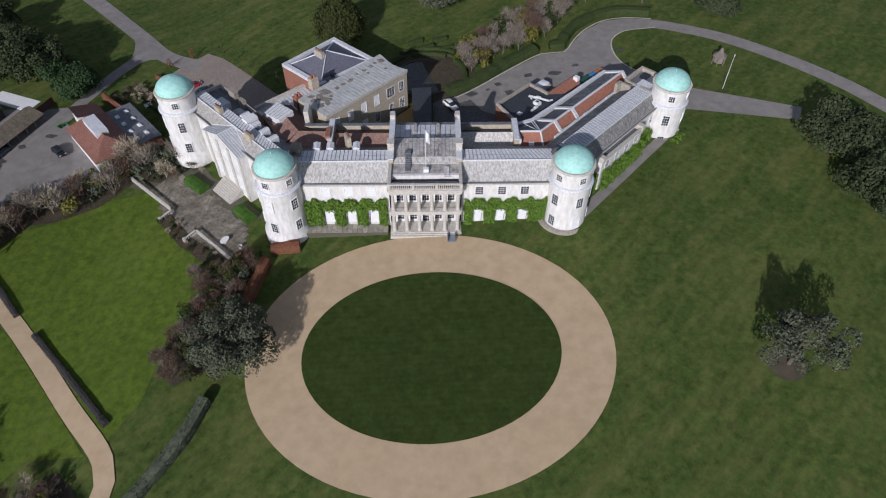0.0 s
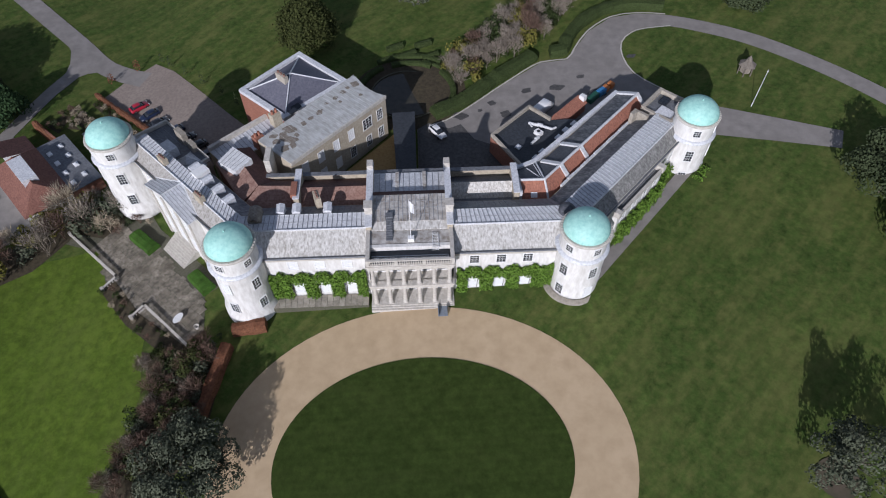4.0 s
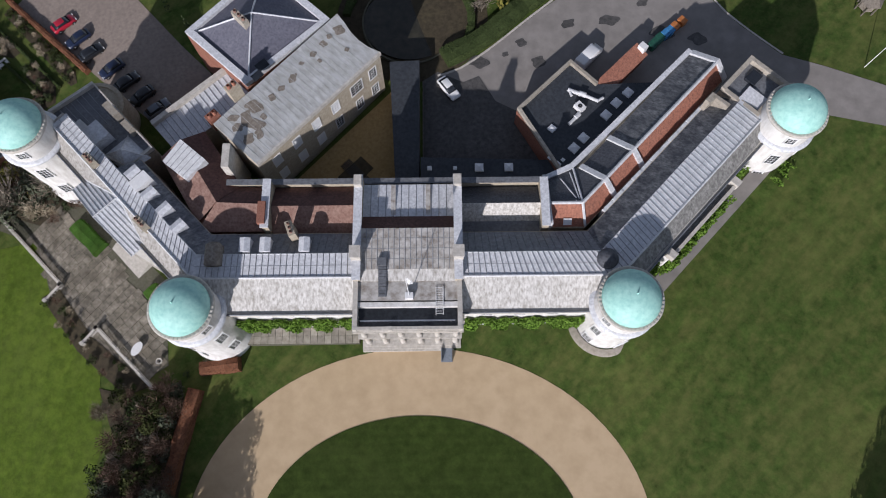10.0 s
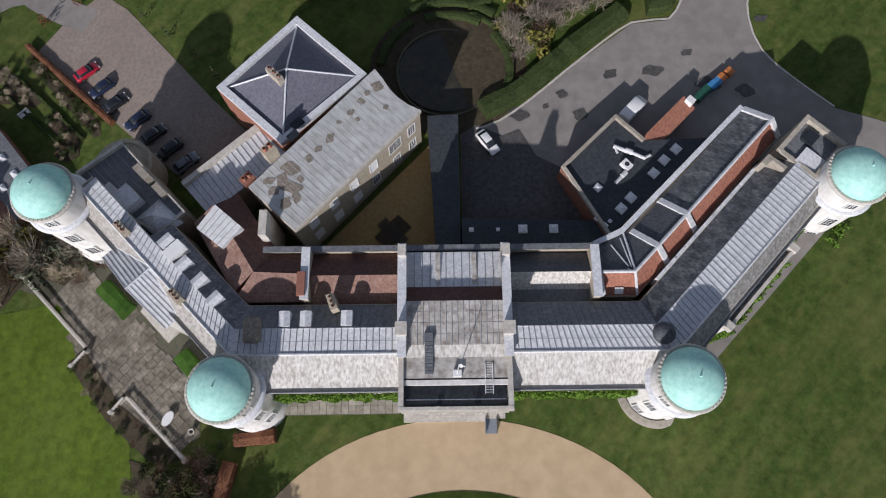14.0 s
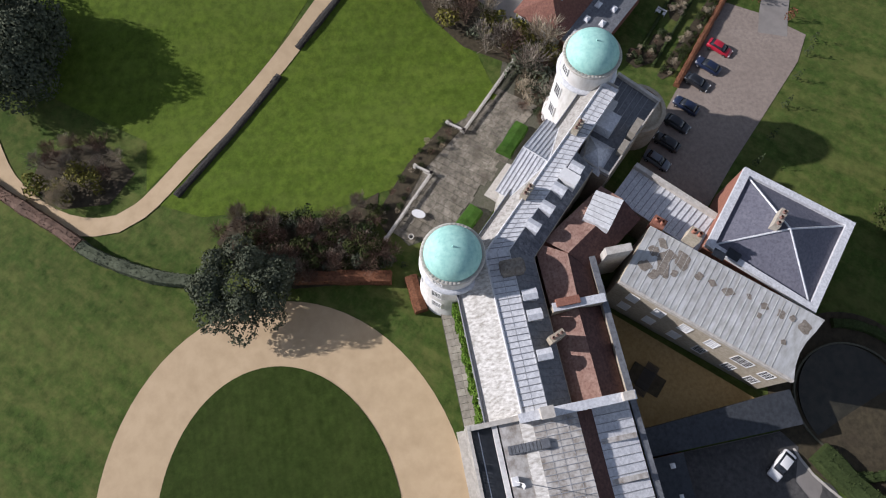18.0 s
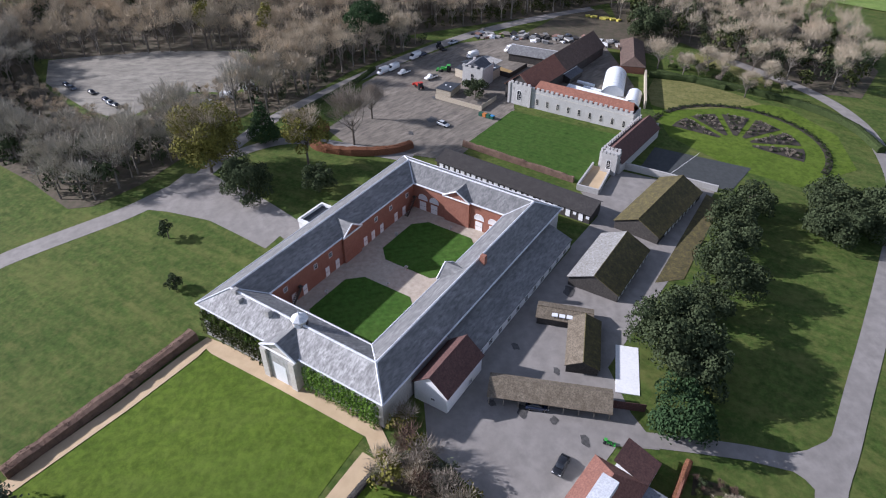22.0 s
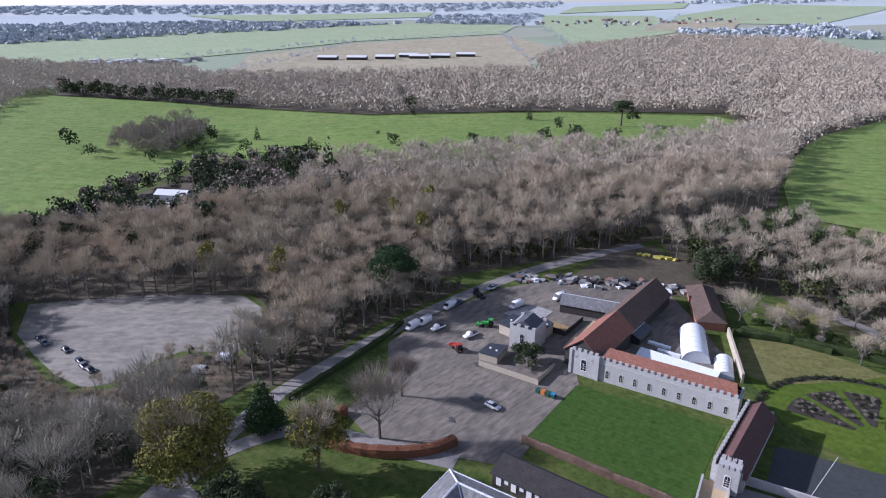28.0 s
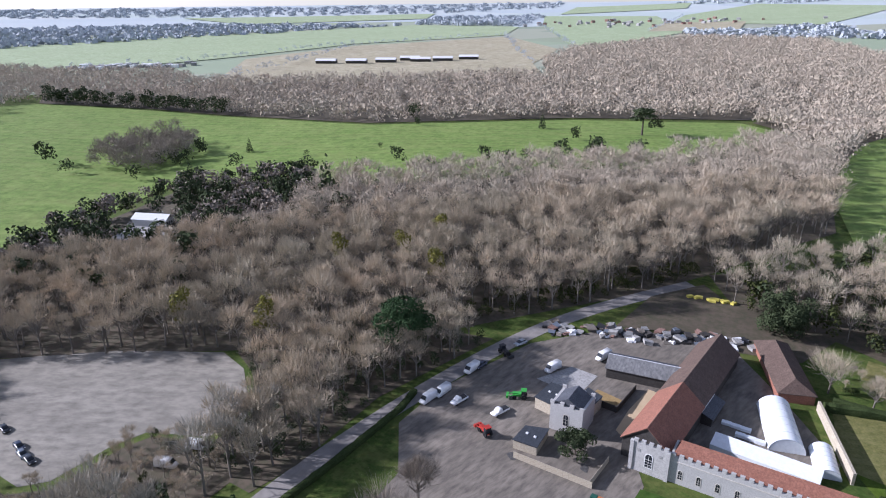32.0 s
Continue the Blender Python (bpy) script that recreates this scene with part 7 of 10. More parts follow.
for x, y, s in ((23.7, 27.8, 1), (25.2, 29.4, 1), (28.8, 33.1, 1), (30.5, 35.1, 1), (32.4, 36.8, 1), (20.7, 31.0, 0.8), (20.2, 26.4, 0.5), (21.2, 25.3, 0.6), (22.0, 26.0, 0.4)):
    part("skylight", sk, None, fb, "pale domed skylight", at=Matrix.LocRotScale((x, y, 5.95), Euler((0, 0, 0.8)), (s, s, s)))
ac = part("ventilation_unit", M().box(-0.55, 0.55, -0.75, 0.75, 0.2, 1.0), "white", fb, "white roof ventilation unit", at=pose(24.9, 34.2, 5.95, 0, 0, 40))
part("fan_grille", M().lathe([(0.35, 1.01), (0.3, 1.06), (0.05, 1.04)], n=12), "iron", ac)
for k, (a, b, r) in enumerate((((23.4, 37.3, 6.3), (25.0, 36.6, 6.3), 0.3), ((25.0, 36.6, 6.4), (26.0, 36.2, 6.4), 0.42), ((26.0, 36.2, 6.3), (27.8, 35.3, 6.3), 0.26), ((27.6, 35.4, 6.2), (28.6, 35.9, 6.2), 0.22), ((23.2, 31.6, 6.2), (24.2, 32.6, 6.2), 0.26), ((24.2, 32.6, 6.35), (24.8, 33.2, 6.35), 0.36), ((23.6, 37.2, 6.3), (23.9, 36.2, 6.3), 0.2))):
    part("duct", M().tube(a, b, r, n=10), "lead_pale", fb, "silver ventilation duct")
lead_block("low_link", [(1.4, 21.2), (19.4, 21.2), (21.2, 24.0), (20.0, 26.4), (1.4, 27.0)], 0, 5.2, "brick", "felt", "low felt-roofed link", 0.0, "stone", fb)
for x, s in ((2.7, 0.5), (9.9, 0.95), (14.2, 0.95), (6.4, 0.4)):
    part("skylight", sk, None, fb, at=Matrix.LocRotScale((x, 25.2, 5.2), None, (s, s, s)))
lead_block("corridor", [(-2.2, 21.2), (1.2, 21.2), (1.2, 43.6), (-3.4, 43.4)], 0, 4.6, "timber_dark", "felt", "dark felt-roofed corridor", 0.0, "stone", fb)
shed = thing("brick_store", "narrow brick store with an orange tiled roof", "shed", pose(32.0, 41.2, height(32, 41), 0, 0, 44.5))
part("wall", M().box(-4.6, 4.6, -1.0, 1.0, 0, 2.6), "brick", shed)
part("roof", M().slab([(-4.8, -1.2, 2.6), (4.8, -1.2, 2.6), (4.8, 1.2, 3.2), (-4.8, 1.2, 3.2)], 0.2), "tile_red", shed)
part("vent_box", M().box(4.2, 5.2, -0.6, 0.6, 2.6, 3.8), "white", shed)
cp = thing("court_planter", "dark square planter and boardwalk in the inner court", "planter", pose(-8.5, 26.2, 1.15, 0, 0, 45))
part("bed", M().box(-2.4, 2.4, -1.4, 1.4, 0, 0.55), "dirt", cp)
plank = M().box(-0.06, 0.06, -2.4, 2.4, 0.56, 0.62).mesh("plank", "timber_dark")
for k in range(9):
    part("plank", plank, None, cp, at=pose(-0.84 + 0.2 * k, 0, 0))

# ---- creeper on the front and the east wing ----
def creeper(name, a, b, zt, label, seed, gaps=(), thick=0.75):
    """Leaves hung thick on a wall from a to b; gaps: (t, half width, z top) left open for windows."""
    rg = np.random.default_rng(seed)
    a, b = np.array(a), np.array(b)
    L = np.linalg.norm(b - a)
    d = (b - a) / L
    nrm = np.array([d[1], -d[0]])
    n = int(L * zt * 115)
    t, z = rg.uniform(0, L, n), rg.uniform(0.02, 1, n) ** 0.9 * zt
    keep = np.ones(n, bool)
    for (g, hw, z0, zg) in gaps:
        edge = hw * (0.9 + 0.25 * rg.random(n))
        keep &= ~((np.abs(t - g) < edge) & (z < zg + rg.normal(size=n) * 0.2) & (z > z0))
    top = zt - 0.5 + 0.5 * np.sin(t * 1.9 + seed) + 0.3 * np.sin(t * 4.1)
    keep &= z < top
    t, z = t[keep], z[keep]
    n = len(t)
    depth = 0.2 + thick * rg.random(n) * (0.5 + 0.5 * np.abs(np.sin(t * 1.46 + seed)))
    c = np.stack([a[0] + d[0] * t + nrm[0] * depth, a[1] + d[1] * t + nrm[1] * depth, z], 1)
    u = rand_dirs(rg, n, 1.0)
    u = u - 0.55 * np.stack([nrm[0] * np.ones(n), nrm[1] * np.ones(n), np.zeros(n)], 1) * (u @ np.array([nrm[0], nrm[1], 0]))[:, None]
    w = np.cross(u, rand_dirs(rg, n, 1.0))
    w /= np.linalg.norm(w, axis=1, keepdims=True) + 1e-9
    s = rg.uniform(0.11, 0.24, n)[:, None]
    V = np.stack([c - u * s, c - w * s * 0.7, c + u * s, c + w * s * 0.7], 1).reshape(-1, 3)
    i = np.arange(n) * 4
    F = np.stack([np.stack([i, i + 1, i + 2], 1), np.stack([i, i + 2, i + 3], 1)], 1).reshape(-1, 3)
    t_ = thing(name, label, "climbing plant")
    st = M()
    for k in range(int(L / 2.2)):
        p = a + d * (1.1 + 2.2 * k) + nrm * 0.12
        st.tube((p[0], p[1], -0.5), (p[0] + d[0] * 0.3, p[1] + d[1] * 0.3, zt * 0.6), 0.07, 0.03, 5)
    part("stems", st, "bark", t_)
    part("leaves", tri_mesh("leaves", V, F, "ivy"), None, t_)


for s in (1, -1):
    g = [(x - 7.4, 1.05, -1, 4.3) for x in (10.2, 14.5, 18.8)] + [(x - 7.4, 0.9, 7.1, 20) for x in (10.2, 14.5, 18.8)]
    if s > 0:
        creeper("creeper", (7.4, 3.05), (23.2, 3.05), 7.4, "green wisteria-like creeper trained between the front windows", 3, g)
    else:
        creeper("creeper", (-23.2, 3.05), (-7.4, 3.05), 7.4, "green wisteria-like creeper trained between the front windows", 4, [(15.8 - a, b, c, d_) for a, b, c, d_ in g])
creeper("creeper", wing(2.5, 0.0, 1), wing(9.8, 0.0, 1), 7.4, "green creeper on the east wing wall", 5, thick=1.5)
creeper("creeper", wing(10.2, -1.4, 1), wing(24.4, -1.4, 1), 7.4, "green creeper on the east wing bay", 6, thick=1.4)
creeper("creeper", wing(25, 0.0, 1), wing(30, 0.0, 1), 7.0, "green creeper on the east wing wall", 7, thick=1.5)
creeper("creeper", wing(32, -4.5, 1), wing(38, -4.2, 1), 4.8, "green creeper at the foot of the far tower", 8, thick=2.2)

# front pavements
for s in (1, -1):
    m = M()
    poly = [flip(p, s) for p in [(7.4, 0.6), (24.5, 0.6), (24.5, 3.0), (7.4, 3.0)]]
    m.prism(poly, -1.5, 0.12)
    pv = solid("pavement", m, "flag_joint", "stone-flagged pavement along the house front", "pavement", kind="structure")
    for i in range(17):
        x = 7.45 + i
        for j, (y0, y1) in enumerate(((0.65, 1.75), (1.78, 2.95))):
            mm = M().box(*sorted((s * (x + 0.03), s * (x + 0.97))), y0, y1, 0.1, 0.16 + 0.01 * ((i + j) % 3))
            part("flagstone", mm, "flag_pale", pv)
m = M()
m.prism([wing(1.0, -4.2, 1), wing(36.0, -4.2, 1), wing(36.0, -2.0, 1), wing(1.0, -2.0, 1)], lambda x, y: -2, lambda x, y: height(x, y) + 0.16)
solid("pavement", m, "asphalt", "grey pavement beside the east wing", "pavement", kind="structure")

# ---- grounds close to the house ----
def hedge(name, pts, width, hgt, mat, label, seed=1, dens=16, size=0.22, curved=True, group=""):
    """A hedge along points: an uneven clipped body and a skin of leaves."""
    P = smooth_line(pts, step=1.6) if curved else None
    if P is None:
        P = []
        for a, b in zip(pts, pts[1:]):
            a, b = Vector(a), Vector(b)
            k = max(2, int((b - a).length / 1.6))
            P += [a.lerp(b, j / k) for j in range(k)]
        P.append(Vector(pts[-1]))
    rg = np.random.default_rng(seed)
    prof = [(-0.5, 0.0), (-0.5, 0.55), (-0.42, 0.9), (0, 1.0), (0.42, 0.9), (0.5, 0.55), (0.5, 0.0)]
    V, F = [], []
    for i, p in enumerate(P):
        d = (P[min(i + 1, len(P) - 1)] - P[max(i - 1, 0)]).normalized()
        nr = Vector((-d.y, d.x))
        z = ground_z(p.x, p.y)
        k = 1 + rg.normal() * 0.05
        for o, q in prof:
            V.append((p.x + nr.x * o * width * k, p.y + nr.y * o * width * k, z - 0.1 + q * (hgt + 0.1) * k))
    n = len(prof)
    for i in range(len(P) - 1):
        for j in range(n - 1):
            F.append((i * n + j, (i + 1) * n + j, (i + 1) * n + j + 1, i * n + j + 1))
    F += [tuple(range(n)), tuple(reversed(range((len(P) - 1) * n, len(P) * n)))]
    t = thing(name, label, "hedge", group=group)
    body = M().add(V, F)
    part("body", body, mat, t)
    A = np.array(V).reshape(len(P), n, 3)
    cnt = int(sum((P[i + 1] - P[i]).length for i in range(len(P) - 1)) * (width + 2 * hgt) * dens)
    ii, jj = rg.integers(0, len(P) - 1, cnt), rg.integers(0, n - 1, cnt)
    u, v = rg.random((cnt, 1)), rg.random((cnt, 1))
    c = (A[ii, jj] * (1 - u) + A[ii + 1, jj] * u) * (1 - v) + (A[ii, jj + 1] * (1 - u) + A[ii + 1, jj + 1] * u) * v
    dd, ww = rand_dirs(rg, cnt, 1.0), rand_dirs(rg, cnt, 1.0)
    s = size * rg.uniform(0.5, 1.3, (cnt, 1))
    VV = np.stack([c - dd * s, c + ww * s * 0.6, c + dd * s], 1).reshape(-1, 3)
    part("leaves", tri_mesh("leaves", VV, np.arange(3 * cnt).reshape(-1, 3), mat), None, t)
    return t


hedge("beech_hedge", [(-33.6, -20.2), (-32.0, -12.6), (-30.4, -5.4)], 1.9, 1.9, "beech", "russet clipped beech hedge near the tower", 2, curved=False)
hedge("beech_hedge", [(-29.9, -2.6), (-24.4, -2.0)], 1.9, 1.9, "beech", "russet clipped beech hedge at the tower foot", 34, curved=False)
hedge("beech_hedge", [(-66, -73), (-58.9, -65.8), (-50, -56), (-46.2, -52.2)], 2.0, 1.8, "twig_red", "russet-brown clipped hedge round the garden path", 3)
hedge("hedge", [(-46.0, -52.0), (-43.6, -49.4), (-38.5, -41), (-36, -34)], 2.0, 1.8, "holm", "grey-green clipped hedge beside the drive", 33)
hedge("hedge", [(-66, -73), (-101.5, -63.4)][1:] + [(-115, -49), (-129, -34.8)], 2.6, 2.0, "twig_red", "brown leafless hedge beside the garden path", 4, curved=False)
hedge("low_hedge", [(-76, -14.4), (-88.3, -1.3)], 1.1, 0.7, "timber_dark", "low dark clipped lavender hedge beside the path", 5, group="path hedges")
hedge("low_hedge", [(-51.8, -37), (-71.4, -18.3)], 1.1, 0.7, "timber_dark", "low dark clipped lavender hedge beside the path", 6, group="path hedges")
hedge("beech_hedge", [(-80.5, 51.4), (-66.8, 39.0)], 1.2, 1.8, "beech", "russet beech hedge beside the garden", 7, curved=False)
hedge("beech_hedge", [(-70.6, 61.6), (-53.6, 46.2)], 1.0, 1.2, "beech", "russet beech hedge along the car park", 8, curved=False)
hedge("clipped_hedge", [(-51.6, 19.6), (-47.0, 15.4)], 2.6, 1.5, "lawn_court", "rounded bright green clipped hedge on the terrace", 9, 60, 0.1, False, "terrace hedges")
hedge("clipped_hedge", [(-38.6, 9.2), (-35.2, 5.6)], 2.6, 1.5, "lawn_court", "rounded bright green clipped hedge on the terrace", 10, 60, 0.1, False, "terrace hedges")
hedge("hedge", [(5, 45.6), (11.4, 49.2), (19.2, 55.9), (27.6, 62.2)], 3.2, 1.6, "hedge", "broad dark green clipped hedge round the yard", 11)
hedge("hedge", [(31.5, 62.8), (34.4, 63.2), (35.6, 66.2), (39.6, 72.4), (46.6, 77.4), (54, 78.2), (60, 76.6)], 2.8, 1.8, "hedge", "broad dark green clipped hedge round the drive", 12)
hedge("hedge", [(-217, -4), (-210, -8.5), (-203.5, -6.5), (-198, 3), (-196.5, 14), (-199, 21)], 2.4, 2.2, "beech", "curved russet beech hedge in the stable yard", 12)
for i, (x, y, a) in enumerate(((-68.1, 65.9, 0), (-63.2, 69.9, 0))):
    V, F = leaf_cloud(200 + i, [(0, 0, 0.9, 0.8, 0.9), (0, 0, 2.0, 0.65, 0.8)], 160, 0.16)
    b_ = thing("gate_bush", "clipped russet beech pillar at the car park entrance", "shrub", pose(x, y, ground_z(x, y)), "gate bushes")
    part("crown", tri_mesh("crown", V, F, "beech"), None, b_)
for i, (x, y) in enumerate(((-55, 69.2), (-50.5, 65.2), (-46.0, 61.4), (-40.8, 56.8), (-37, 53), (-57.5, 71.5))):
    V, F = leaf_cloud(210 + i, [(0, 0, 0.7, 0.55, 0.7), (0, 0, 1.8, 0.42, 0.8), (0, 0, 2.8, 0.25, 0.6)], 220, 0.13)
    b_ = thing("cypress", "slim dark clipped cypress on the grass edge", "tree", pose(x, y, ground_z(x, y)), "car park cypresses")
    part("crown", tri_mesh("crown", V, F, "evergreen"), None, b_)

# pond garden
m = M().prism(ellipse(-0.4, 52.8, 7.6, 7.0, 40), 0.5, 1.45)
solid("pond", m, "water", "dark round garden pond", "pond", kind="structure")
m = M().lathe([(7.6, 0.5), (7.6, 1.6), (7.85, 1.6), (7.85, 0.5)], -0.4, 52.8, 40)
solid("pond_kerb", m, "flag_joint", "mossy stone rim of the pond", "kerb", kind="structure")
hedge("box_hedge", [(-0.4 + 11.0 * math.cos(0.3 + 0.18 * k), 52.8 + 11.0 * math.sin(0.3 + 0.18 * k)) for k in range(6)], 0.9, 0.7, "hedge", "low dark curved box hedge round the pond", 20)

m = M()
sheet(m, ellipse(-0.2, 53.4, 12.4, 11.6, 48), 0.07, 1.6)
solid("planting_bed", m, "dirt", "dark earth round the garden pond", "flower bed", kind="structure", smooth=True)
for i, (a0, a1, r) in enumerate(((1.0, 1.9, 10.2), (2.1, 3.0, 10.6), (-0.4, 0.7, 10.0), (0.9, 2.0, 12.6))):
    hedge("box_hedge", [(-0.4 + r * math.cos(a0 + (a1 - a0) * k / 5), 52.8 + r * math.sin(a0 + (a1 - a0) * k / 5)) for k in range(6)], 1.3, 0.9, "hedge", "low dark curved box hedge round the pond", 21 + i, group="pond hedges")
for i, (x, y) in enumerate(((-5, 64.5), (0, 66), (5, 65), (-3, 69), (3.5, 69.5))):
    hedge("box_hedge", [(x - 1.8, y - 0.8), (x + 1.8, y + 0.6)], 1.4, 1.0, "hedge", "short clipped box hedge of the pond garden", 26 + i, curved=False, group="pond hedges")

# shrubs: bare and evergreen, shared meshes
SHRUB = []
for i in range(5):
    V, F, I = bare_tree(300 + i, 3.0, 1.6, 520, 0.05, 10, 0.06, 0.05)
    SHRUB.append((V, F))
SHRUB_MESH = {(i, c): tri_mesh("twigs", V, F, c) for i, (V, F) in enumerate(SHRUB) for c in ("twig_red", "twig_grey", "twig")}
GREEN_MESH = {}
for i in range(3):
    V, F = leaf_cloud(320 + i, crown_lobes(320 + i, 1.5, 2.4, 7, 0.0), 150, 0.17)
    for c in ("yew", "olive", "evergreen", "holm", "hedge"):
        GREEN_MESH[(i, c)] = tri_mesh("leaves", V, F, c)
def shrub(x, y, s, kind, i, group, label):
    t = thing("shrub", label, "shrub", Matrix.LocRotScale((x, y, ground_z(x, y)), Euler((0, 0, i * 1.7)), (s, s, s * (0.9 + 0.05 * (i % 5)))), group)
    msh = SHRUB_MESH[(i % 5, kind)] if kind.startswith("twig") else GREEN_MESH[(i % 3, kind)]
    part("crown", msh, None, t)
def border(poly, step, kinds, group, labels, lo=0.7, hi=1.3):
    for i, (x, y, z, s) in enumerate(fill(poly, step, rng, lo, hi)):
        k = kinds[i % len(kinds)]
        shrub(x, y, s, k, i, group, labels[k])
LBL = {"twig_red": "leafless reddish-brown shrub in a bed", "twig_grey": "leafless grey shrub in a garden bed", "twig": "leafless brown shrub in a garden bed", "yew": "olive-green evergreen shrub in a bed", "olive": "yellow-green shrub in a garden border", "evergreen": "dark evergreen shrub in a bed", "holm": "grey-green evergreen shrub in a border", "hedge": "dark green shrub in the garden"}
BEDS = [[(-98, 6), (-93, 3), (-87, -1), (-82, 8), (-78, 9), (-70, 14), (-64, 22), (-58, 20), (-52, 24), (-56, 28), (-64, 29), (-72, 22), (-79, 17), (-91, 9)],
        [(-46, -28), (-44, -20), (-42, -12), (-45, -5), (-37, -7), (-33, -4), (-31, -12), (-32, -20), (-37, -28), (-42, -31)],
        [(-66, -60), (-60, -62), (-54, -56), (-53, -48), (-58, -44), (-66, -50)]]
for b_ in BEDS:
    m = M()
    sheet(m, b_, 0.08, 2.5)
    solid("planting_bed", m, "dirt", "bare earth of a shrub border", "flower bed", kind="structure", smooth=True)
border(BEDS[0], 2.9, ("twig_grey", "twig", "olive", "twig_grey", "olive", "twig_red", "holm"), "west border shrubs", LBL, 1.3, 2.4)
border(BEDS[1], 1.85, ("twig_red", "yew", "twig_red", "twig_grey", "twig_red", "hedge", "twig_red", "holm"), "south border shrubs", LBL, 0.8, 1.5)
border(BEDS[2], 3.0, ("twig_red", "twig_grey", "olive", "twig"), "island bed shrubs", LBL, 1.0, 1.6)
border([(11, 54), (16, 57), (24, 63), (30, 67), (35, 74), (40, 79), (30, 82), (22, 76), (12, 66), (8, 60)], 2.3, ("twig_grey", "twig_grey", "olive", "twig_red", "twig_grey", "hedge"), "pond garden shrubs", LBL, 1.1, 2.0)
border([(-48, 21), (-52, 26), (-60, 27), (-66, 24), (-60, 20)], 2.2, ("twig_red", "twig", "evergreen"), "terrace shrubs", LBL, 0.5, 0.9)
border([(-30, 1.5), (-36, -6), (-33, -7), (-27, -1)], 2.0, ("evergreen", "twig"), "tower foot shrubs", LBL, 0.4, 0.7)
GARDEN = [[(-71.0, 58.9), (-70.1, 60.4), (-64.3, 54.9), (-56.2, 46.8), (-55.6, 44.6), (-56.6, 44.1), (-63.2, 50.8)],
          [(-74.3, 51.1), (-73.2, 57.0), (-69.5, 54.6), (-66.5, 51.6), (-67.9, 50.3), (-70.6, 50.8)],
          [(-78.4, 51.4), (-75.4, 57.2), (-73.6, 57.5), (-74.8, 53.4), (-75.5, 49.6)],
          [(-65.1, 46.6), (-64.9, 49.4), (-62.3, 47.7), (-59.4, 44.4), (-58.9, 41.2), (-60.9, 40.2), (-63.1, 41.4), (-62.9, 44.6)]]
for i, poly in enumerate(GARDEN):
    m = M()
    sheet(m, poly, 0.07, 1.0)
    solid("planting_bed", m, "dirt", "dug soil bed with stone edging in the walled garden", "flower bed", kind="structure", smooth=True)
    border(poly, 1.25, (("hedge", "twig", "yew", "hedge"), ("twig", "twig_grey", "twig", "hedge"), ("twig_red", "yew", "evergreen"), ("twig", "twig_red", "evergreen", "hedge"))[i], "walled garden shrubs", LBL, 0.3, 0.62)
border([(-212, 160), (-225, 150), (-250, 128), (-240, 122), (-215, 140)], 4.0, ("hedge", "twig_grey", "twig"), "kitchen garden shrubs", LBL, 0.7, 1.3)
for i, (p, q) in enumerate((((-71.5, 56), (-58.5, 44)), ((-74, 53.5), (-61, 42)))):
    hedge("low_hedge", [p, q], 0.5, 0.6, "hedge", "low clipped box edging in the garden", 40 + i, curved=False, group="box edgings")

BED = [(-56.0, 8.6), (-49.0, 0.4), (-40.8, -6.2), (-37.4, -4.9), (-46.9, 2.3), (-53.2, 9.8)]
m = M()
sheet(m, BED, 0.20, 1.5)
solid("planting_bed", m, "dirt", "dark soil border beside the terrace", "flower bed", kind="structure", smooth=True)
border(BED, 1.7, ("twig_red", "hedge", "twig", "hedge"), "terrace border shrubs", LBL, 0.25, 0.6)
# terrace: flagstones, balustrades, steps, table
TER = [(-66, 20), (-58, 17), (-54.5, 8.5), (-48, 1), (-40, -5), (-35, -2), (-36, 5), (-40.5, 9.2), (-47, 16), (-53, 21), (-58, 26)]
ter = thing("terrace", "worn mossy York stone terrace paving", "terrace", kind="structure")
ca, sa = math.cos(radians(46)), math.sin(radians(46))
cnt = 0
u = -14.0
while u < 34:
    v = -70.0
    w = 1.15 + 0.25 * random.random()
    while v < 20:
        l_ = 1.0 + 0.9 * random.random()
        x, y = -ca * (u + w / 2) + 0 * v, 0
        x = -30 - sa * (u + w / 2) + ca * (v + 20 + l_ / 2) * 0.9
        y = 0 + ca * (u + w / 2) + sa * (v + 20 + l_ / 2) * 0.9
        if inside(TER, x, y) and cnt < 420:
            cnt += 1
            hw, hl = w / 2 - 0.03, l_ / 2 * 0.9 - 0.03
            c_ = [(x + ca * a * hl - sa * b * hw, y + sa * a * hl + ca * b * hw) for a, b in ((-1, -1), (1, -1), (1, 1), (-1, 1))]
            k = 0.12 + 0.02 * random.random()
            part("flagstone", M().prism(c_, lambda px, py: height(px, py) - 0.1, lambda px, py: height(px, py) + k), "flag", ter)
        v += l_
    u += w
bal2 = M().lathe([(0.08, 0.2), (0.11, 0.35), (0.06, 0.6), (0.09, 0.75), (0.08, 0.85)], n=6).mesh("baluster", "stone")
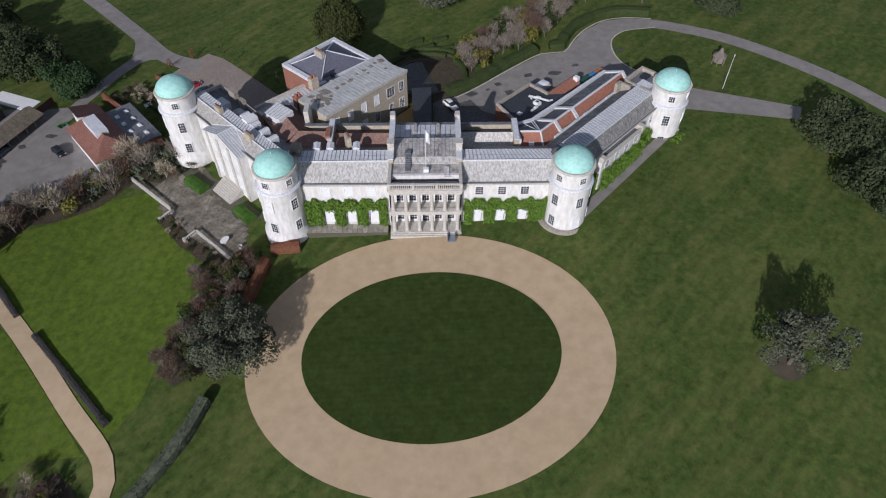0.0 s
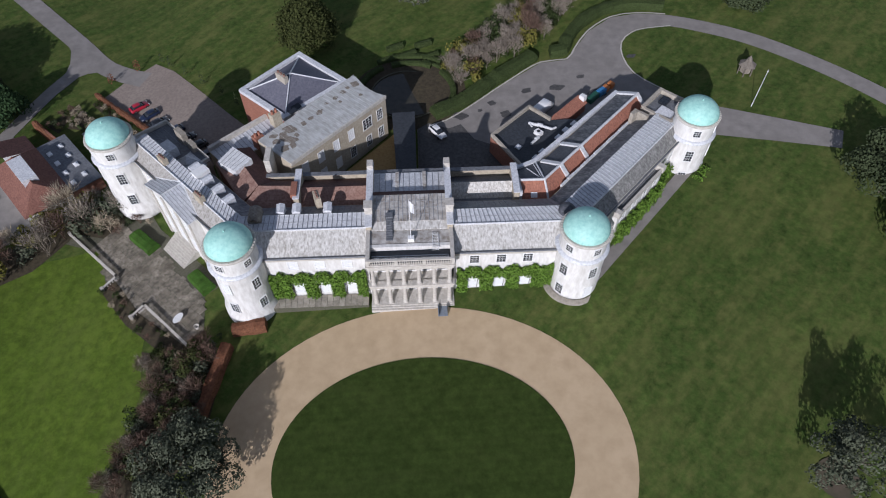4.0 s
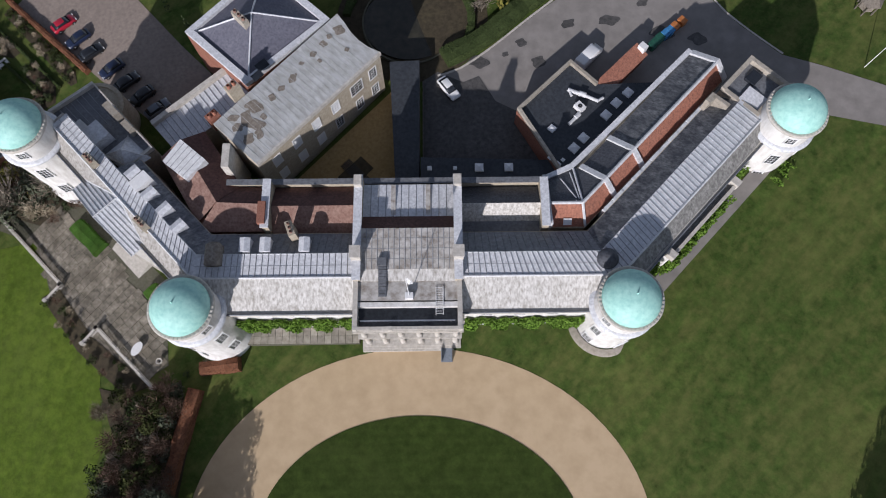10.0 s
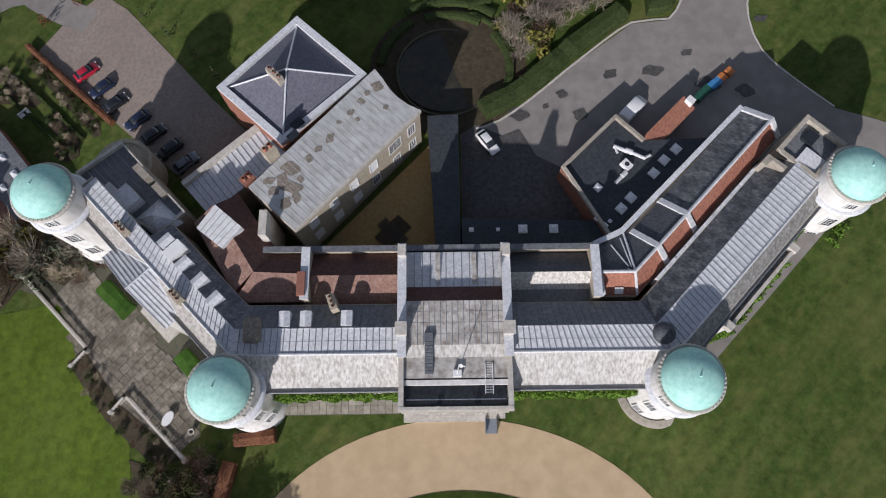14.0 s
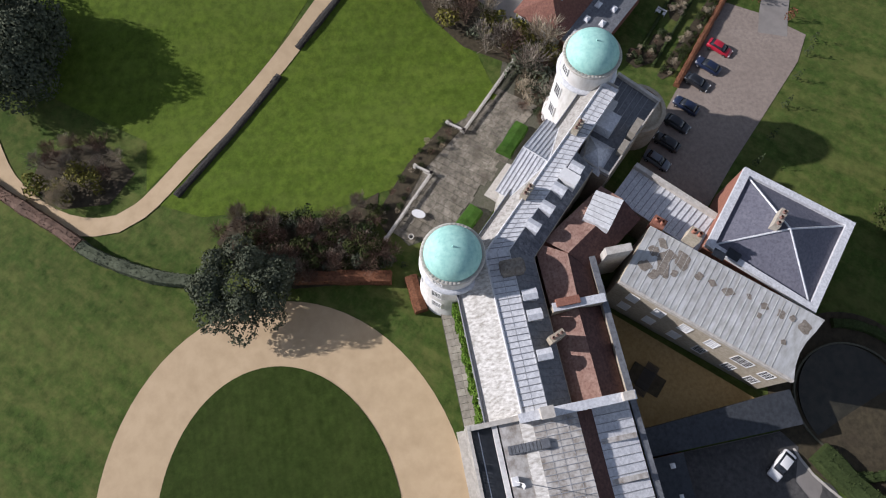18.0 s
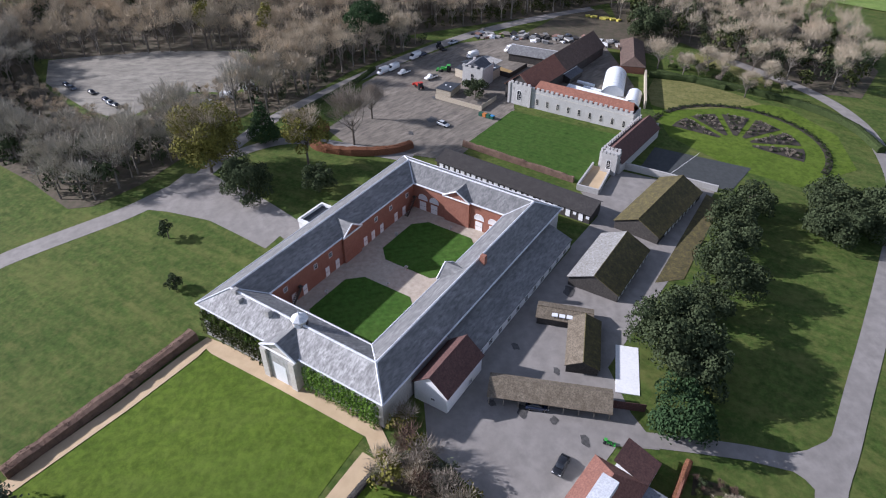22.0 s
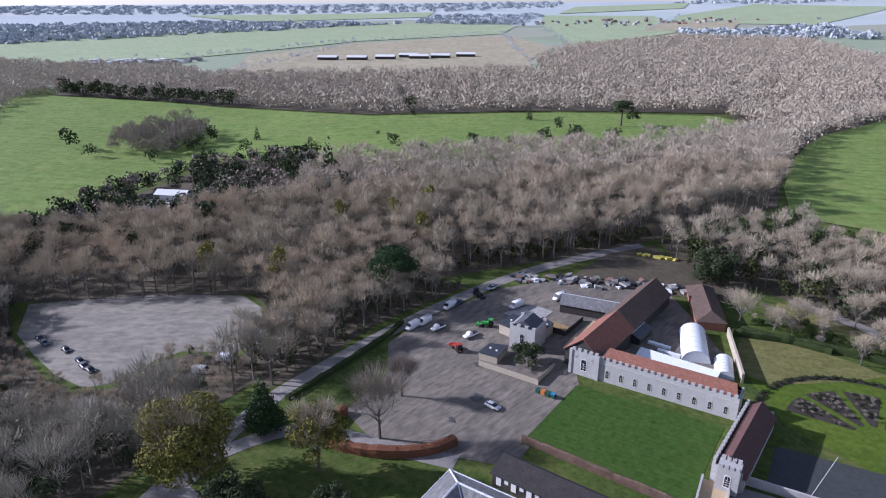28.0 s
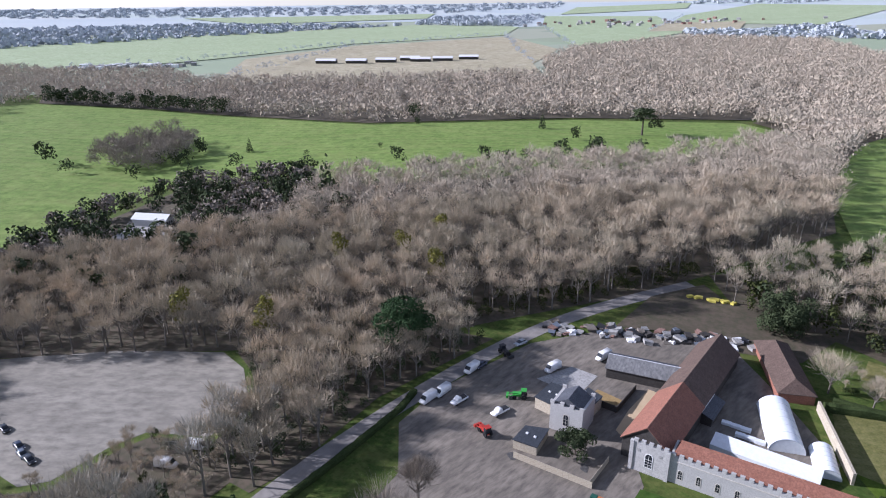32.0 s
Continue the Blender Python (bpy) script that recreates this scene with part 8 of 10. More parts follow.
def balustrade(pts):
    t = thing("balustrade", "pale stone balustrade of the garden terrace", "balustrade", group="terrace balustrades")
    for a, b in zip(pts, pts[1:]):
        a, b = Vector(a), Vector(b)
        d = (b - a).normalized()
        nn = Vector((-d.y, d.x)) * 0.17
        for z0, z1 in ((0.0, 0.2), (0.85, 1.05)):
            part("rail", M().prism([tuple(a + nn), tuple(a - nn), tuple(b - nn), tuple(b + nn)], lambda x, y: height(x, y) + z0, lambda x, y: height(x, y) + z1), "stone", t)
        k = int((b - a).length / 0.45)
        for i in range(1, k):
            p = a.lerp(b, i / k)
            part("baluster", bal2, None, t, at=pose(p.x, p.y, height(p.x, p.y)))
        for p in (a, b):
            part("pier", M().box(-0.25, 0.25, -0.25, 0.25, -0.3, 1.2), "stone", t, at=pose(p.x, p.y, height(p.x, p.y), 0, 0, 45))
balustrade([(-54.9, 8.0), (-52.8, 10.3), (-65.0, 21.7)])
balustrade([(-48.0, 1.4), (-46.1, 3.6), (-36.7, -5.2)])
gst = thing("garden_steps", "wide stone steps down to the terrace", "steps")
for i in range(8):
    o0 = -5.2 + 0.42 * i
    part("step", M().prism([wing(14.9, o0), wing(21.5, o0), wing(21.5, o0 + 0.42 if i < 7 else -1.6), wing(14.9, o0 + 0.42 if i < 7 else -1.6)], -4, -1.7 + 0.24 * i), "stone", gst)
tb = thing("garden_table", "white oval stone table on the terrace", "table", pose(-39.6, 0.4, height(-39.6, 0.4) + 0.12, 0, 0, 60))
part("top", M().add([(1.1 * math.cos(a * 0.3142), 0.65 * math.sin(a * 0.3142), z) for z in (0.72, 0.8) for a in range(20)], [tuple(range(20, 40)), tuple(reversed(range(20)))] + [(i, (i + 1) % 20, 20 + (i + 1) % 20, 20 + i) for i in range(20)]), "white", tb)
part("pedestal", M().lathe([(0.35, 0), (0.2, 0.3), (0.3, 0.72)], n=12), "stone", tb)
solid("stone_urn", M().lathe([(0.3, 0), (0.16, 0.25), (0.42, 0.6), (0.45, 0.7), (0.3, 0.66)], n=14), "stone", "pale stone urn on the terrace", "urn", at=pose(-36.2, -1.4, height(-36, -1.4) + 0.12))
bn = thing("garden_bench", "pale slatted wooden garden bench", "bench", pose(-69.2, 49.0, height(-69.2, 49), 0, 0, 45))
for k in range(4):
    part("slat", M().box(-0.9, 0.9, -0.3 + 0.17 * k, -0.17 + 0.17 * k, 0.42, 0.46), "white", bn)
for k in range(3):
    part("back_slat", M().box(-0.9, 0.9, 0.36, 0.40, 0.55 + 0.15 * k, 0.65 + 0.15 * k), "white", bn)
for sx in (-0.85, 0.85):
    for sy in (-0.25, 0.36):
        part("leg", M().box(sx - 0.04, sx + 0.04, sy - 0.04, sy + 0.04, 0, 0.9 if sy > 0 else 0.45), "white", bn)
# dovecote and the white pole on the east lawn
dv = thing("dovecote", "small weathered wooden dovecote with a pointed shingle roof", "dovecote", pose(71, 51.6, height(71, 51.6)))
part("body", M().lathe([(1.2, 0.5), (1.2, 2.2)], n=6), "timber", dv)
part("roof", M().lathe([(1.9, 2.1), (0.7, 3.0), (0.55, 3.5), (0.02, 4.3)], n=6), "timber", dv)
for k in range(6):
    a = k * 1.047
    part("post", M().box(-0.08, 0.08, -0.08, 0.08, -0.2, 2.2), "timber", dv, at=pose(1.5 * math.cos(a), 1.5 * math.sin(a), 0))
fp = thing("lawn_flagpole", "tall white flagpole on the east lawn", "flagpole", pose(69.2, 41.3, height(69.2, 41.3)))
part("pole", M().tube((0, 0, 0), (0, 0, 9.0), 0.07, 0.035, 8), "white", fp)
part("finial", M().lathe([(0.1, 8.5), (0.13, 8.62), (0.02, 8.75)], n=8), "white", fp)


# ---- stable court details (local: u across the front, v into the depth) ----
def S(u, v):
    p = stable_at @ Vector((u, v, 0))
    return p.x, p.y


court = part("court_gravel", M().box(SW, SU - SW, SW, SV - SW, -1.0, 0.05), "court_gravel", stables, "pale gravel of the stable court")
def octagon(cu, cv, hu, hv, k):
    return [(cu - hu + k, cv - hv), (cu + hu - k, cv - hv), (cu + hu, cv - hv + k), (cu + hu, cv + hv - k), (cu + hu - k, cv + hv), (cu - hu + k, cv + hv), (cu - hu, cv + hv - k), (cu - hu, cv - hv + k)]
for cv in (22.5, 48.8):
    part("court_lawn", M().prism(octagon(23.3, cv, 9.6, 9.2, 3.2), 0.0, 0.14), "lawn_court", stables, "cut-cornered green lawn of the court")
    for du, dv in ((-9.9, 0), (9.9, 0), (0, -9.6), (0, 9.6)):
        solid("stone_urn", M().lathe([(0.3, 0), (0.16, 0.3), (0.45, 0.75), (0.48, 0.85), (0.3, 0.8)], n=12), "stone", "pale stone urn beside the court lawn", "urn", "court urns", at=stable_at @ pose(23.3 + du, cv + dv, 0.05))
# doors and windows of the court, each set in its wall
def stall_door(at, w=1.2, h=2.4, mat="white"):
    d = part("door", M().box(-w / 2, w / 2, -0.05, 0.08, 0, h), mat, stables, "white painted stable door", at=at)
    part("door_rail", M().box(-w / 2, w / 2, 0.08, 0.1, h * 0.5 - 0.05, h * 0.5 + 0.05), "concrete", d)
    return d
for v in (13, 16.5, 20, 27.5, 31, 41.5, 44.5, 48, 54, 57.5):
    stall_door(pose(SW, v, 0.05, 0, 0, -90), 1.3, 2.5)
    stall_door(pose(SU - SW, v, 0.05, 0, 0, 90), 1.3, 2.5)
for v in (14.5, 24, 29, 46, 52, 59):
    window(stables, pose(SW, v, 4.6, 0, 0, -90), 0.9, 1.1, False, (2, 2))
    window(stables, pose(SU - SW, v, 4.6, 0, 0, 90), 0.9, 1.1, False, (2, 2))
for u in (12.5, 16, 29.5, 33.5):
    window(stables, pose(u, SV - SW, 3.3, 0, 0, 180), 2.6, 0.2, True, (4, 1), arch=True)
    stall_door(pose(u, SV - SW, 0.05, 0, 0, 180), 2.0, 2.6)
    window(stables, pose(u, SW, 1.6, 0, 0, 0), 1.2, 1.6, False, (2, 3))
# flat dark panel paints the shade inside an arch; no opening is cut
part("arch_door", M().box(-1.4, 1.4, -0.05, 0.1, 0, 3.8), "glass_dark", stables, "dark panel painted as a shaded carriage arch", at=pose(23.2, SV - SW - 0.05, 0.05, 0, 0, 180))
part("arch_door", M().box(-1.2, 1.2, -0.05, 0.12, 0, 4.2), "white", stables, "tall white carriage door", at=pose(SW + 0.02, 36.2, 0.05, 0, 0, -90))
# gables over the middle of each range
def cross_gable(cu, cv, ang, half, depth, z0, z1, name="gable"):
    """A pedimented cross gable; local x across, y outwards."""
    at = pose(cu, cv, 0, 0, 0, ang)
    g = part(name, M().add([(-half, depth, -1), (half, depth, -1), (half, depth, z0), (0, depth, z1), (-half, depth, z0)], [(0, 1, 2, 3, 4)]).box(-half, half, 0, depth - 0.02, -1, z0 - 0.05), "brick" if name == "gable" else "stone", stables, "pedimented gable", at=at)
    for s in (-1, 1):
        q = [(s * (half + 0.4), depth + 0.4, z0), (s * (half + 0.4), -4.5, z0), (0, -4.5, z1 + 0.15), (0, depth + 0.4, z1 + 0.15)]
        part("roof_slope", M().slab(q if s > 0 else q[::-1]), "slate_stable", g)
        part("pediment_rail", M().tube((s * (half + 0.4), depth + 0.35, z0), (0, depth + 0.35, z1 + 0.1), 0.2, n=6), "white", g)
    part("pediment_rail", M().tube((-half - 0.4, depth + 0.3, z0 - 0.1), (half + 0.4, depth + 0.3, z0 - 0.1), 0.2, n=6), "white", g)
    return g
cross_gable(23.2, SV - SW + 0.4, 180, 3.6, 1.0, SH, SH + 2.2)
cross_gable(SW - 0.4, 36.2, -90, 3.0, 1.0, SH, SH + 2.2)
cross_gable(SU - SW + 0.4, 36.2, 90, 3.0, 1.0, SH, SH + 2.2)
cross_gable(23.2, 0.4, 180, 4.2, 1.5, SH, SH + 2.4, "stone_gable")
portal = part("portal", M().box(20.2, 26.2, -1.5, -1.1, -2, 6.8), "concrete", stables, "weathered stone archway portal")
part("portal_doors", M().box(21.6, 24.8, -1.56, -1.5, -1.5, 4.6), "blind", portal, "pale blue-grey portal doors")
for u in (19.6, 26.8):
    part("buttress", M().box(u - 0.7, u + 0.7, -1.9, 0.2, -2, SH - 0.4), "stone", stables)
# clock turret
tr = part("clock_turret", M().lathe([(1.5, SH + 1.6), (1.5, SH + 3.6)], n=8), "stone", stables, "small octagonal clock turret", at=pose(23.2, 5.2, 0))
part("cap", M().lathe([(1.75, SH + 3.6), (1.7, SH + 3.8), (0.9, SH + 4.5), (0.2, SH + 4.8), (0.05, SH + 5.6)], n=8), "lead", tr)
for a in range(0, 360, 90):
    part("clock_face", M().lathe([(0.6, 0.0), (0.6, 0.06), (0.02, 0.07)], n=16), "blind" if a % 180 else "iron", tr, at=out(a + 22.5, 1.42, SH + 2.7) @ pose(0, 0, 0, -90, 0, 0))
for u, v, z in ((6.5, 4.6, SH + 2.2), (8.6, 3.4, SH + 1.6), (SU - 5.6, 6.5, SH + 1.4), (16.5, 3.6, SH + 2.2)):
    part("chimney", M().box(u - 0.5, u + 0.5, v - 0.5, v + 0.5, z - 1, z + 1.4), "concrete", stables)
part("chimney", M().box(SU - 4.2, SU - 3.0, 40, 41.0, SH + 1, SH + 4.2), "brick", stables, "red brick chimney")
# flat-roofed block on the north-west side
fbk = part("water_tank_house", M().box(-4.2, 0.2, 33.5, 42, -2, 6.6), "render", stables, "flat-roofed projecting block with a pale parapet")
part("roof", M().box(-3.8, 0.0, 33.9, 41.6, 6.6, 6.7), "felt", fbk)
for x0, x1, y0, y1 in ((-4.3, -3.8, 33.4, 42.1), (-3.8, 0.2, 33.4, 33.9), (-3.8, 0.2, 41.6, 42.1)):
    part("parapet", M().box(x0, x1, y0, y1, 6.6, 7.4), "white", fbk)
# outside stairs in the court
for (u, v0, sg) in ((SW + 0.9, 18, -1), (SW + 1.0, 61, -1)):
    stt = part("outside_stair", M().box(u - 0.5, u + 0.5, v0 - 0.4, v0 + 0.4, 3.9, 4.05), "timber_dark", stables, "dark wooden outside stair")
    for k in range(12):
        part("tread", M().box(u - 0.5, u + 0.5, v0 + sg * (0.4 + 0.3 * k) - 0.15, v0 + sg * (0.4 + 0.3 * k) + 0.15, 3.65 - 0.32 * k, 3.72 - 0.32 * k), "timber_dark", stt)
    part("stringer", M().add([(u + 0.5, v0 + sg * 0.2, 3.5), (u + 0.5, v0 + sg * 4.1, -0.2), (u + 0.5, v0 + sg * 4.1, 0.3), (u + 0.5, v0 + sg * 0.2, 4.9)], [(0, 1, 2, 3)]), "timber_dark", stt)
# front windows and ivy
for u in (3, 7, 11, 15, 31, 35, 39, 43):
    window(stables, pose(u, 0, 5.2, 0, 0, 180), 1.1, 1.4, False, (2, 3))
creeper("ivy", S(1.0, 0.0), S(17.5, 0.0), 4.5 - 4.6 + 2.2, "dark ivy covering the stable front wall", 21)
for k, (u0, u1) in enumerate(((0.5, 18.0), (28.5, 45.5))):
    V, F = leaf_cloud(400 + k, [(u0 + (u1 - u0) * (i + 0.5) / 13, -0.35, 1.2 + 1.0 * (i % 2) + j * 1.9, 0.95, 1.5) for i in range(13) for j in range(3)], 300, 0.17)
    iv = thing("ivy", "dense green ivy on the stable front wall", "climbing plant", stable_at)
    part("leaves", tri_mesh("leaves", V, F, "ivy" if k else "yew"), None, iv)
# lean-to along the east side and the white gabled cottage
lt = thing("lean_to_range", "lean-to range with a slate roof and white wall", "building", stable_at)
part("roof", M().slab([(SU, 20.6, 6.4), (SU + 6.4, 20.6, 4.2), (SU + 6.4, 66, 4.2), (SU, 66, 6.4)]), "slate_stable", lt)
part("wall", M().box(SU + 5.8, SU + 6.1, 20.6, 66, -1, 4.15), "white", lt)
part("wall", M().add([(SU, 20.7, -1), (SU + 6, 20.7, -1), (SU + 6, 20.7, 4.2), (SU, 20.7, 6.3)], [(0, 1, 2, 3)]), "white", lt)
part("wall", M().add([(SU, 65.9, -1), (SU + 6, 65.9, -1), (SU + 6, 65.9, 4.2), (SU, 65.9, 6.3)], [(3, 2, 1, 0)]), "white", lt)
for i in range(11):
    window(lt, pose(SU + 6.1, 23.5 + 3.9 * i, 1.9, 0, 0, -90), 1.3, 1.3, False, (2, 2))


def gabled(name, label, cat, x, y, ang, L, W, eave, ridge, wall, roof_a, roof_b, hip=0.0, base=None, over=0.35, group="", gable_mat=None):
    """A gabled or hipped building: local x along the ridge, origin on the ground at its middle."""
    z = height(x, y) if base is None else base
    b = thing(name, label, cat, pose(x, y, z, 0, 0, ang), group)
    h, w = L / 2, W / 2
    for s in (-1, 1):
        part("wall", M().box(-h, h, *sorted((s * w, s * (w - 0.25))), -1.5, eave), wall, b)
        if hip:
            part("end_wall", M().box(*sorted((s * h, s * (h - 0.25))), -w + 0.25, w - 0.25, -1.5, eave), wall, b)
        else:
            e = M()
            pts = [(-w + 0.25, -1.5), (w - 0.25, -1.5), (w - 0.25, eave), (0, ridge - 0.2), (-w + 0.25, eave)]
            v = [(s * h, p, q) for p, q in pts] + [(s * (h - 0.25), p, q) for p, q in pts]
            e.add(v, [(0, 1, 2, 3, 4), (9, 8, 7, 6, 5), (2, 7, 8, 3), (3, 8, 9, 4)])
            part("gable_wall", e, gable_mat or wall, b)
    hh, ww = h + over, w + over
    for s, mat in ((-1, roof_a), (1, roof_b)):
        q = [(-hh, s * ww, eave - 0.15), (hh, s * ww, eave - 0.15), (hh - hip, 0, ridge), (-hh + hip, 0, ridge)]
        part("roof_slope", M().slab(q if s < 0 else q[::-1], 0.16), mat, b)
    if hip:
        for s in (-1, 1):
            q = [(s * hh, -s * ww, eave - 0.15), (s * hh, s * ww, eave - 0.15), (s * (hh - hip), 0, ridge)]
            part("roof_hip", M().slab(q, 0.16), roof_b, b)
    part("ridge", M().tube((-hh + hip, 0, ridge + 0.02), (hh - hip, 0, ridge + 0.02), 0.12, n=6), "lead" if "slate" in roof_a else roof_a, b)
    return b


def at_stable(u, v):
    x, y = S(u, v)
    return x, y
x, y = at_stable(50.8, 14.6)
wc = gabled("white_cottage", "white rendered cottage with a brown tiled roof", "house", x, y, SA + 90, 12.2, 7.2, 5.0, 8.2, "white", "tile_maroon", "tile_maroon", base=-4.0)
window(wc, pose(2, -3.6, 1.0, 0, 0, 180), 0.9, 1.1, False, (2, 2))
window(wc, pose(-6.1, -0.5, 2.2, 0, 0, 90), 0.8, 0.5, False, (2, 1))
# farm sheds
os_ = thing("cart_shed", "open-fronted timber cart shed with an old shingle roof", "shed", pose(-97.6, 32.4, -3.1, 0, 0, 69.4))
part("roof_slope", M().slab([(-11.2, -3.0, 2.3), (11.2, -3.0, 2.3), (11.2, 0.6, 3.7), (-11.2, 0.6, 3.7)]), "thatch", os_)
part("roof_slope", M().slab([(-11.2, 0.6, 3.7), (11.2, 0.6, 3.7), (11.2, 2.4, 2.9), (-11.2, 2.4, 2.9)]), "thatch", os_)
part("back_wall", M().box(-11, 11, 2.0, 2.2, -0.5, 2.9), "timber_dark", os_)
for i in range(9):
    part("post", M().box(-10.9 + 2.7 * i, -10.7 + 2.7 * i, -2.7, -2.5, -0.5, 2.3), "timber", os_)
gabled("timber_shed", "old timber shed with a mossy shingle roof", "shed", -108.5, 42.8, 68 + 90, 13, 6.0, 2.2, 3.6, "timber_dark", "moss", "thatch")
sh = gabled("timber_shed", "small shed with a row of pale roof lights", "shed", -117.5, 42.0, 66, 11, 4.6, 2.1, 3.0, "timber_dark", "thatch", "thatch")
for i in range(4):
    part("roof_light", M().box(-2.6 + 1.5 * i, -1.4 + 1.5 * i, -2.2, -1.2, 2.42, 2.62), "blind", sh, at=pose(0, 0, 0, 0, 0, 0))
solid("white_yard_wall", M().box(-6.2, 6.2, -2.2, 2.2, -0.5, 0.6), "white", "pale concrete pad beside the sheds", "yard", kind="structure", at=pose(-101.8, 49.4, -2.9, 0, 0, 158))
for k in range(5):
    solid("timber_gate_panel", M().box(-0.6, 0.6, -0.05, 0.05, -0.3, 2.0), "tile_maroon", "brown boarded gate panel beside the cart shed", "gate", "boarded gates", at=pose(-93.6 + 0.42 * k, 43.4 + 1.15 * k, height(-93, 45), 0, 0, 70))
b1 = gabled("farm_barn", "timber barn with a grey corrugated roof and a mossy slope", "barn", -131.4, 57.2, 136.5, 19, 11.5, 2.4, 5.2, "timber_dark", "moss", "iron_sheet")
b2 = gabled("farm_barn", "timber barn with a moss-covered roof", "barn", -151.3, 78.5, 130.5, 26, 11.5, 2.4, 5.2, "timber_dark", "moss", "moss")
for b in (b1, b2):
    for i in range(9):
        part("wall_panel", M().box(-9 + 2.2 * i, -8 + 2.2 * i, -5.85, -5.75, 0.4, 1.9), "white", b)
m = M()
sheet(m, [(-157.2, 95.1), (-152.7, 97.1), (-125, 72.6), (-125.1, 65.7)], 0.1)
solid("mossy_lane", m, "moss", "strip of moss-covered hardstanding", "yard", kind="structure", smooth=True)
# row of loose boxes
lb = thing("loose_boxes", "long low row of loose boxes with white doors", "stables", pose(-168.5, 44.6, -2.6, 0, 0, 44.6))
part("roof_slope", M().slab([(-24, -3.2, 2.6), (24, -3.2, 2.6), (24, 2.6, 4.0), (-24, 2.6, 4.0)]), "tile_dark", lb)
part("roof_slope", M().slab([(-24, 2.6, 4.0), (24, 2.6, 4.0), (24, 4.0, 3.2), (-24, 4.0, 3.2)]), "tile_dark", lb)
part("wall", M().box(-23.6, 23.6, -2.6, -2.4, -1, 2.8), "timber_dark", lb)
part("wall", M().box(-23.6, 23.6, 3.5, 3.7, -1, 3.2), "timber_dark", lb)
for s in (-23.6, 23.4):
    part("end_wall", M().box(s, s + 0.2, -2.4, 3.5, -1, 2.9), "timber_dark", lb)
for i in range(13):
    d = part("door", M().box(-22.6 + 3.6 * i, -21.4 + 3.6 * i, -2.72, -2.6, 0, 2.2), "white", lb, "white stable door")
    part("window", M().box(-20.6 + 3.6 * i, -19.7 + 3.6 * i, -2.7, -2.6, 1.1, 1.9), "blind", lb)
hedge("hedge", [(-226.2, -18.8), (-238.9, -5.3), (-255.2, 10.9), (-262, 15.5)], 1.6, 1.3, "hedge", "low dark clipped hedge along the farm road", 51, 12, curved=False)
hedge("hedge", [(-236, 117), (-225, 128.4), (-219, 134.6)], 1.8, 1.6, "hedge", "dark green hedge along the rough slope", 52, 12, curved=False)
hedge("hedge", [(-196.5, 36.5), (-170, 62.2)], 0.9, 2.0, "twig_red", "thin leafless hedge along the lawn", 50, 10, curved=False)
# castellated flint range
def castle(name, label, x0, y0, x1, y1, depth, hgt, roof, n_win, ridge, side=1):
    a, b = Vector((x0, y0)), Vector((x1, y1))
    L = (b - a).length
    ang = math.degrees(math.atan2(b.y - a.y, b.x - a.x))
    t = thing(name, label, "building", pose(x0, y0, -2.8, 0, 0, ang))
    part("wall", M().box(0, L, 0, 0.6, -1, hgt), "flint", t, "grey flint battlemented wall")
    part("string_course", M().box(0, L, -0.08, 0.0, hgt - 1.1, hgt - 0.85), "stone", t)
    k = int(L / 1.6)
    mer = M().box(-0.45, 0.45, 0, 0.6, 0, 0.75).mesh("merlon", "flint")
    for i in range(k):
        part("merlon", mer, None, t, at=pose(0.8 + i * L / k, 0, hgt))
    part("back_wall", M().box(0, L, depth - 0.5, depth, -1, hgt - 2.0), "flint", t)
    for x in (0, L - 0.5):
        part("end_wall", M().box(x, x + 0.5, 0.6, depth - 0.5, -1, hgt - 0.6), "flint", t)
    part("roof_slope", M().slab([(0.4, 0.7, hgt - 0.6), (L - 0.4, 0.7, hgt - 0.6), (L - 1.5, depth * 0.5, ridge), (1.5, depth * 0.5, ridge)]), roof, t, "clay tile roof slope")
    part("roof_slope", M().slab([(1.5, depth * 0.5, ridge), (L - 1.5, depth * 0.5, ridge), (L, depth + 0.3, hgt - 2.0), (0, depth + 0.3, hgt - 2.0)]), roof, t)
    for i in range(n_win):
        x = L * (i + 0.7) / (n_win + 0.4)
        w = window(t, pose(x, 0.0, 1.4, 0, 0, 180), 0.8, 1.7, False, (2, 3), arch=True, frame_mat="stone")
    return t
castle("castellated_range", "battlemented flint range with arched windows and a red tiled roof", -218.0, 63.4, -194.5, 89.3, 7.6, 6.4, "tile_range", 9, 8.4)
bay = thing("castellated_gable", "taller battlemented flint gable end with a pointed window", "building", pose(-223.3, 57.9, -2.8, 0, 0, 46.1))
part("wall", M().box(-0.2, 7.5, -0.35, 0.35, -1, 7.1), "flint", bay, "grey flint battlemented wall")
part("pilaster", M().box(7.2, 8.0, -0.6, 0.2, -1, 7.3), "flint", bay)
part("pilaster", M().box(-0.5, 0.3, -0.6, 0.2, -1, 7.3), "flint", bay)
for i in range(5):
    part("merlon", M().box(0.2 + 1.6 * i, 1.1 + 1.6 * i, -0.35, 0.25, 7.1, 7.85), "flint", bay)
window(bay, pose(3.7, -0.36, 1.7, 0, 0, 180), 1.5, 2.6, False, (2, 4), arch=True, frame_mat="white")
for x in (1.4, 6.0):
    part("round_panel", M().lathe([(0.4, 0), (0.4, 0.06), (0.02, 0.07)], n=14), "concrete", bay, at=pose(x, -0.36, 5.4, 90, 0, 0))
castle("castellated_wing", "battlemented flint wing with a maroon tiled roof", -195.0, 91.8, -176.2, 71.6, 6.6, 5.4, "tile_maroon", 0, 7.4)
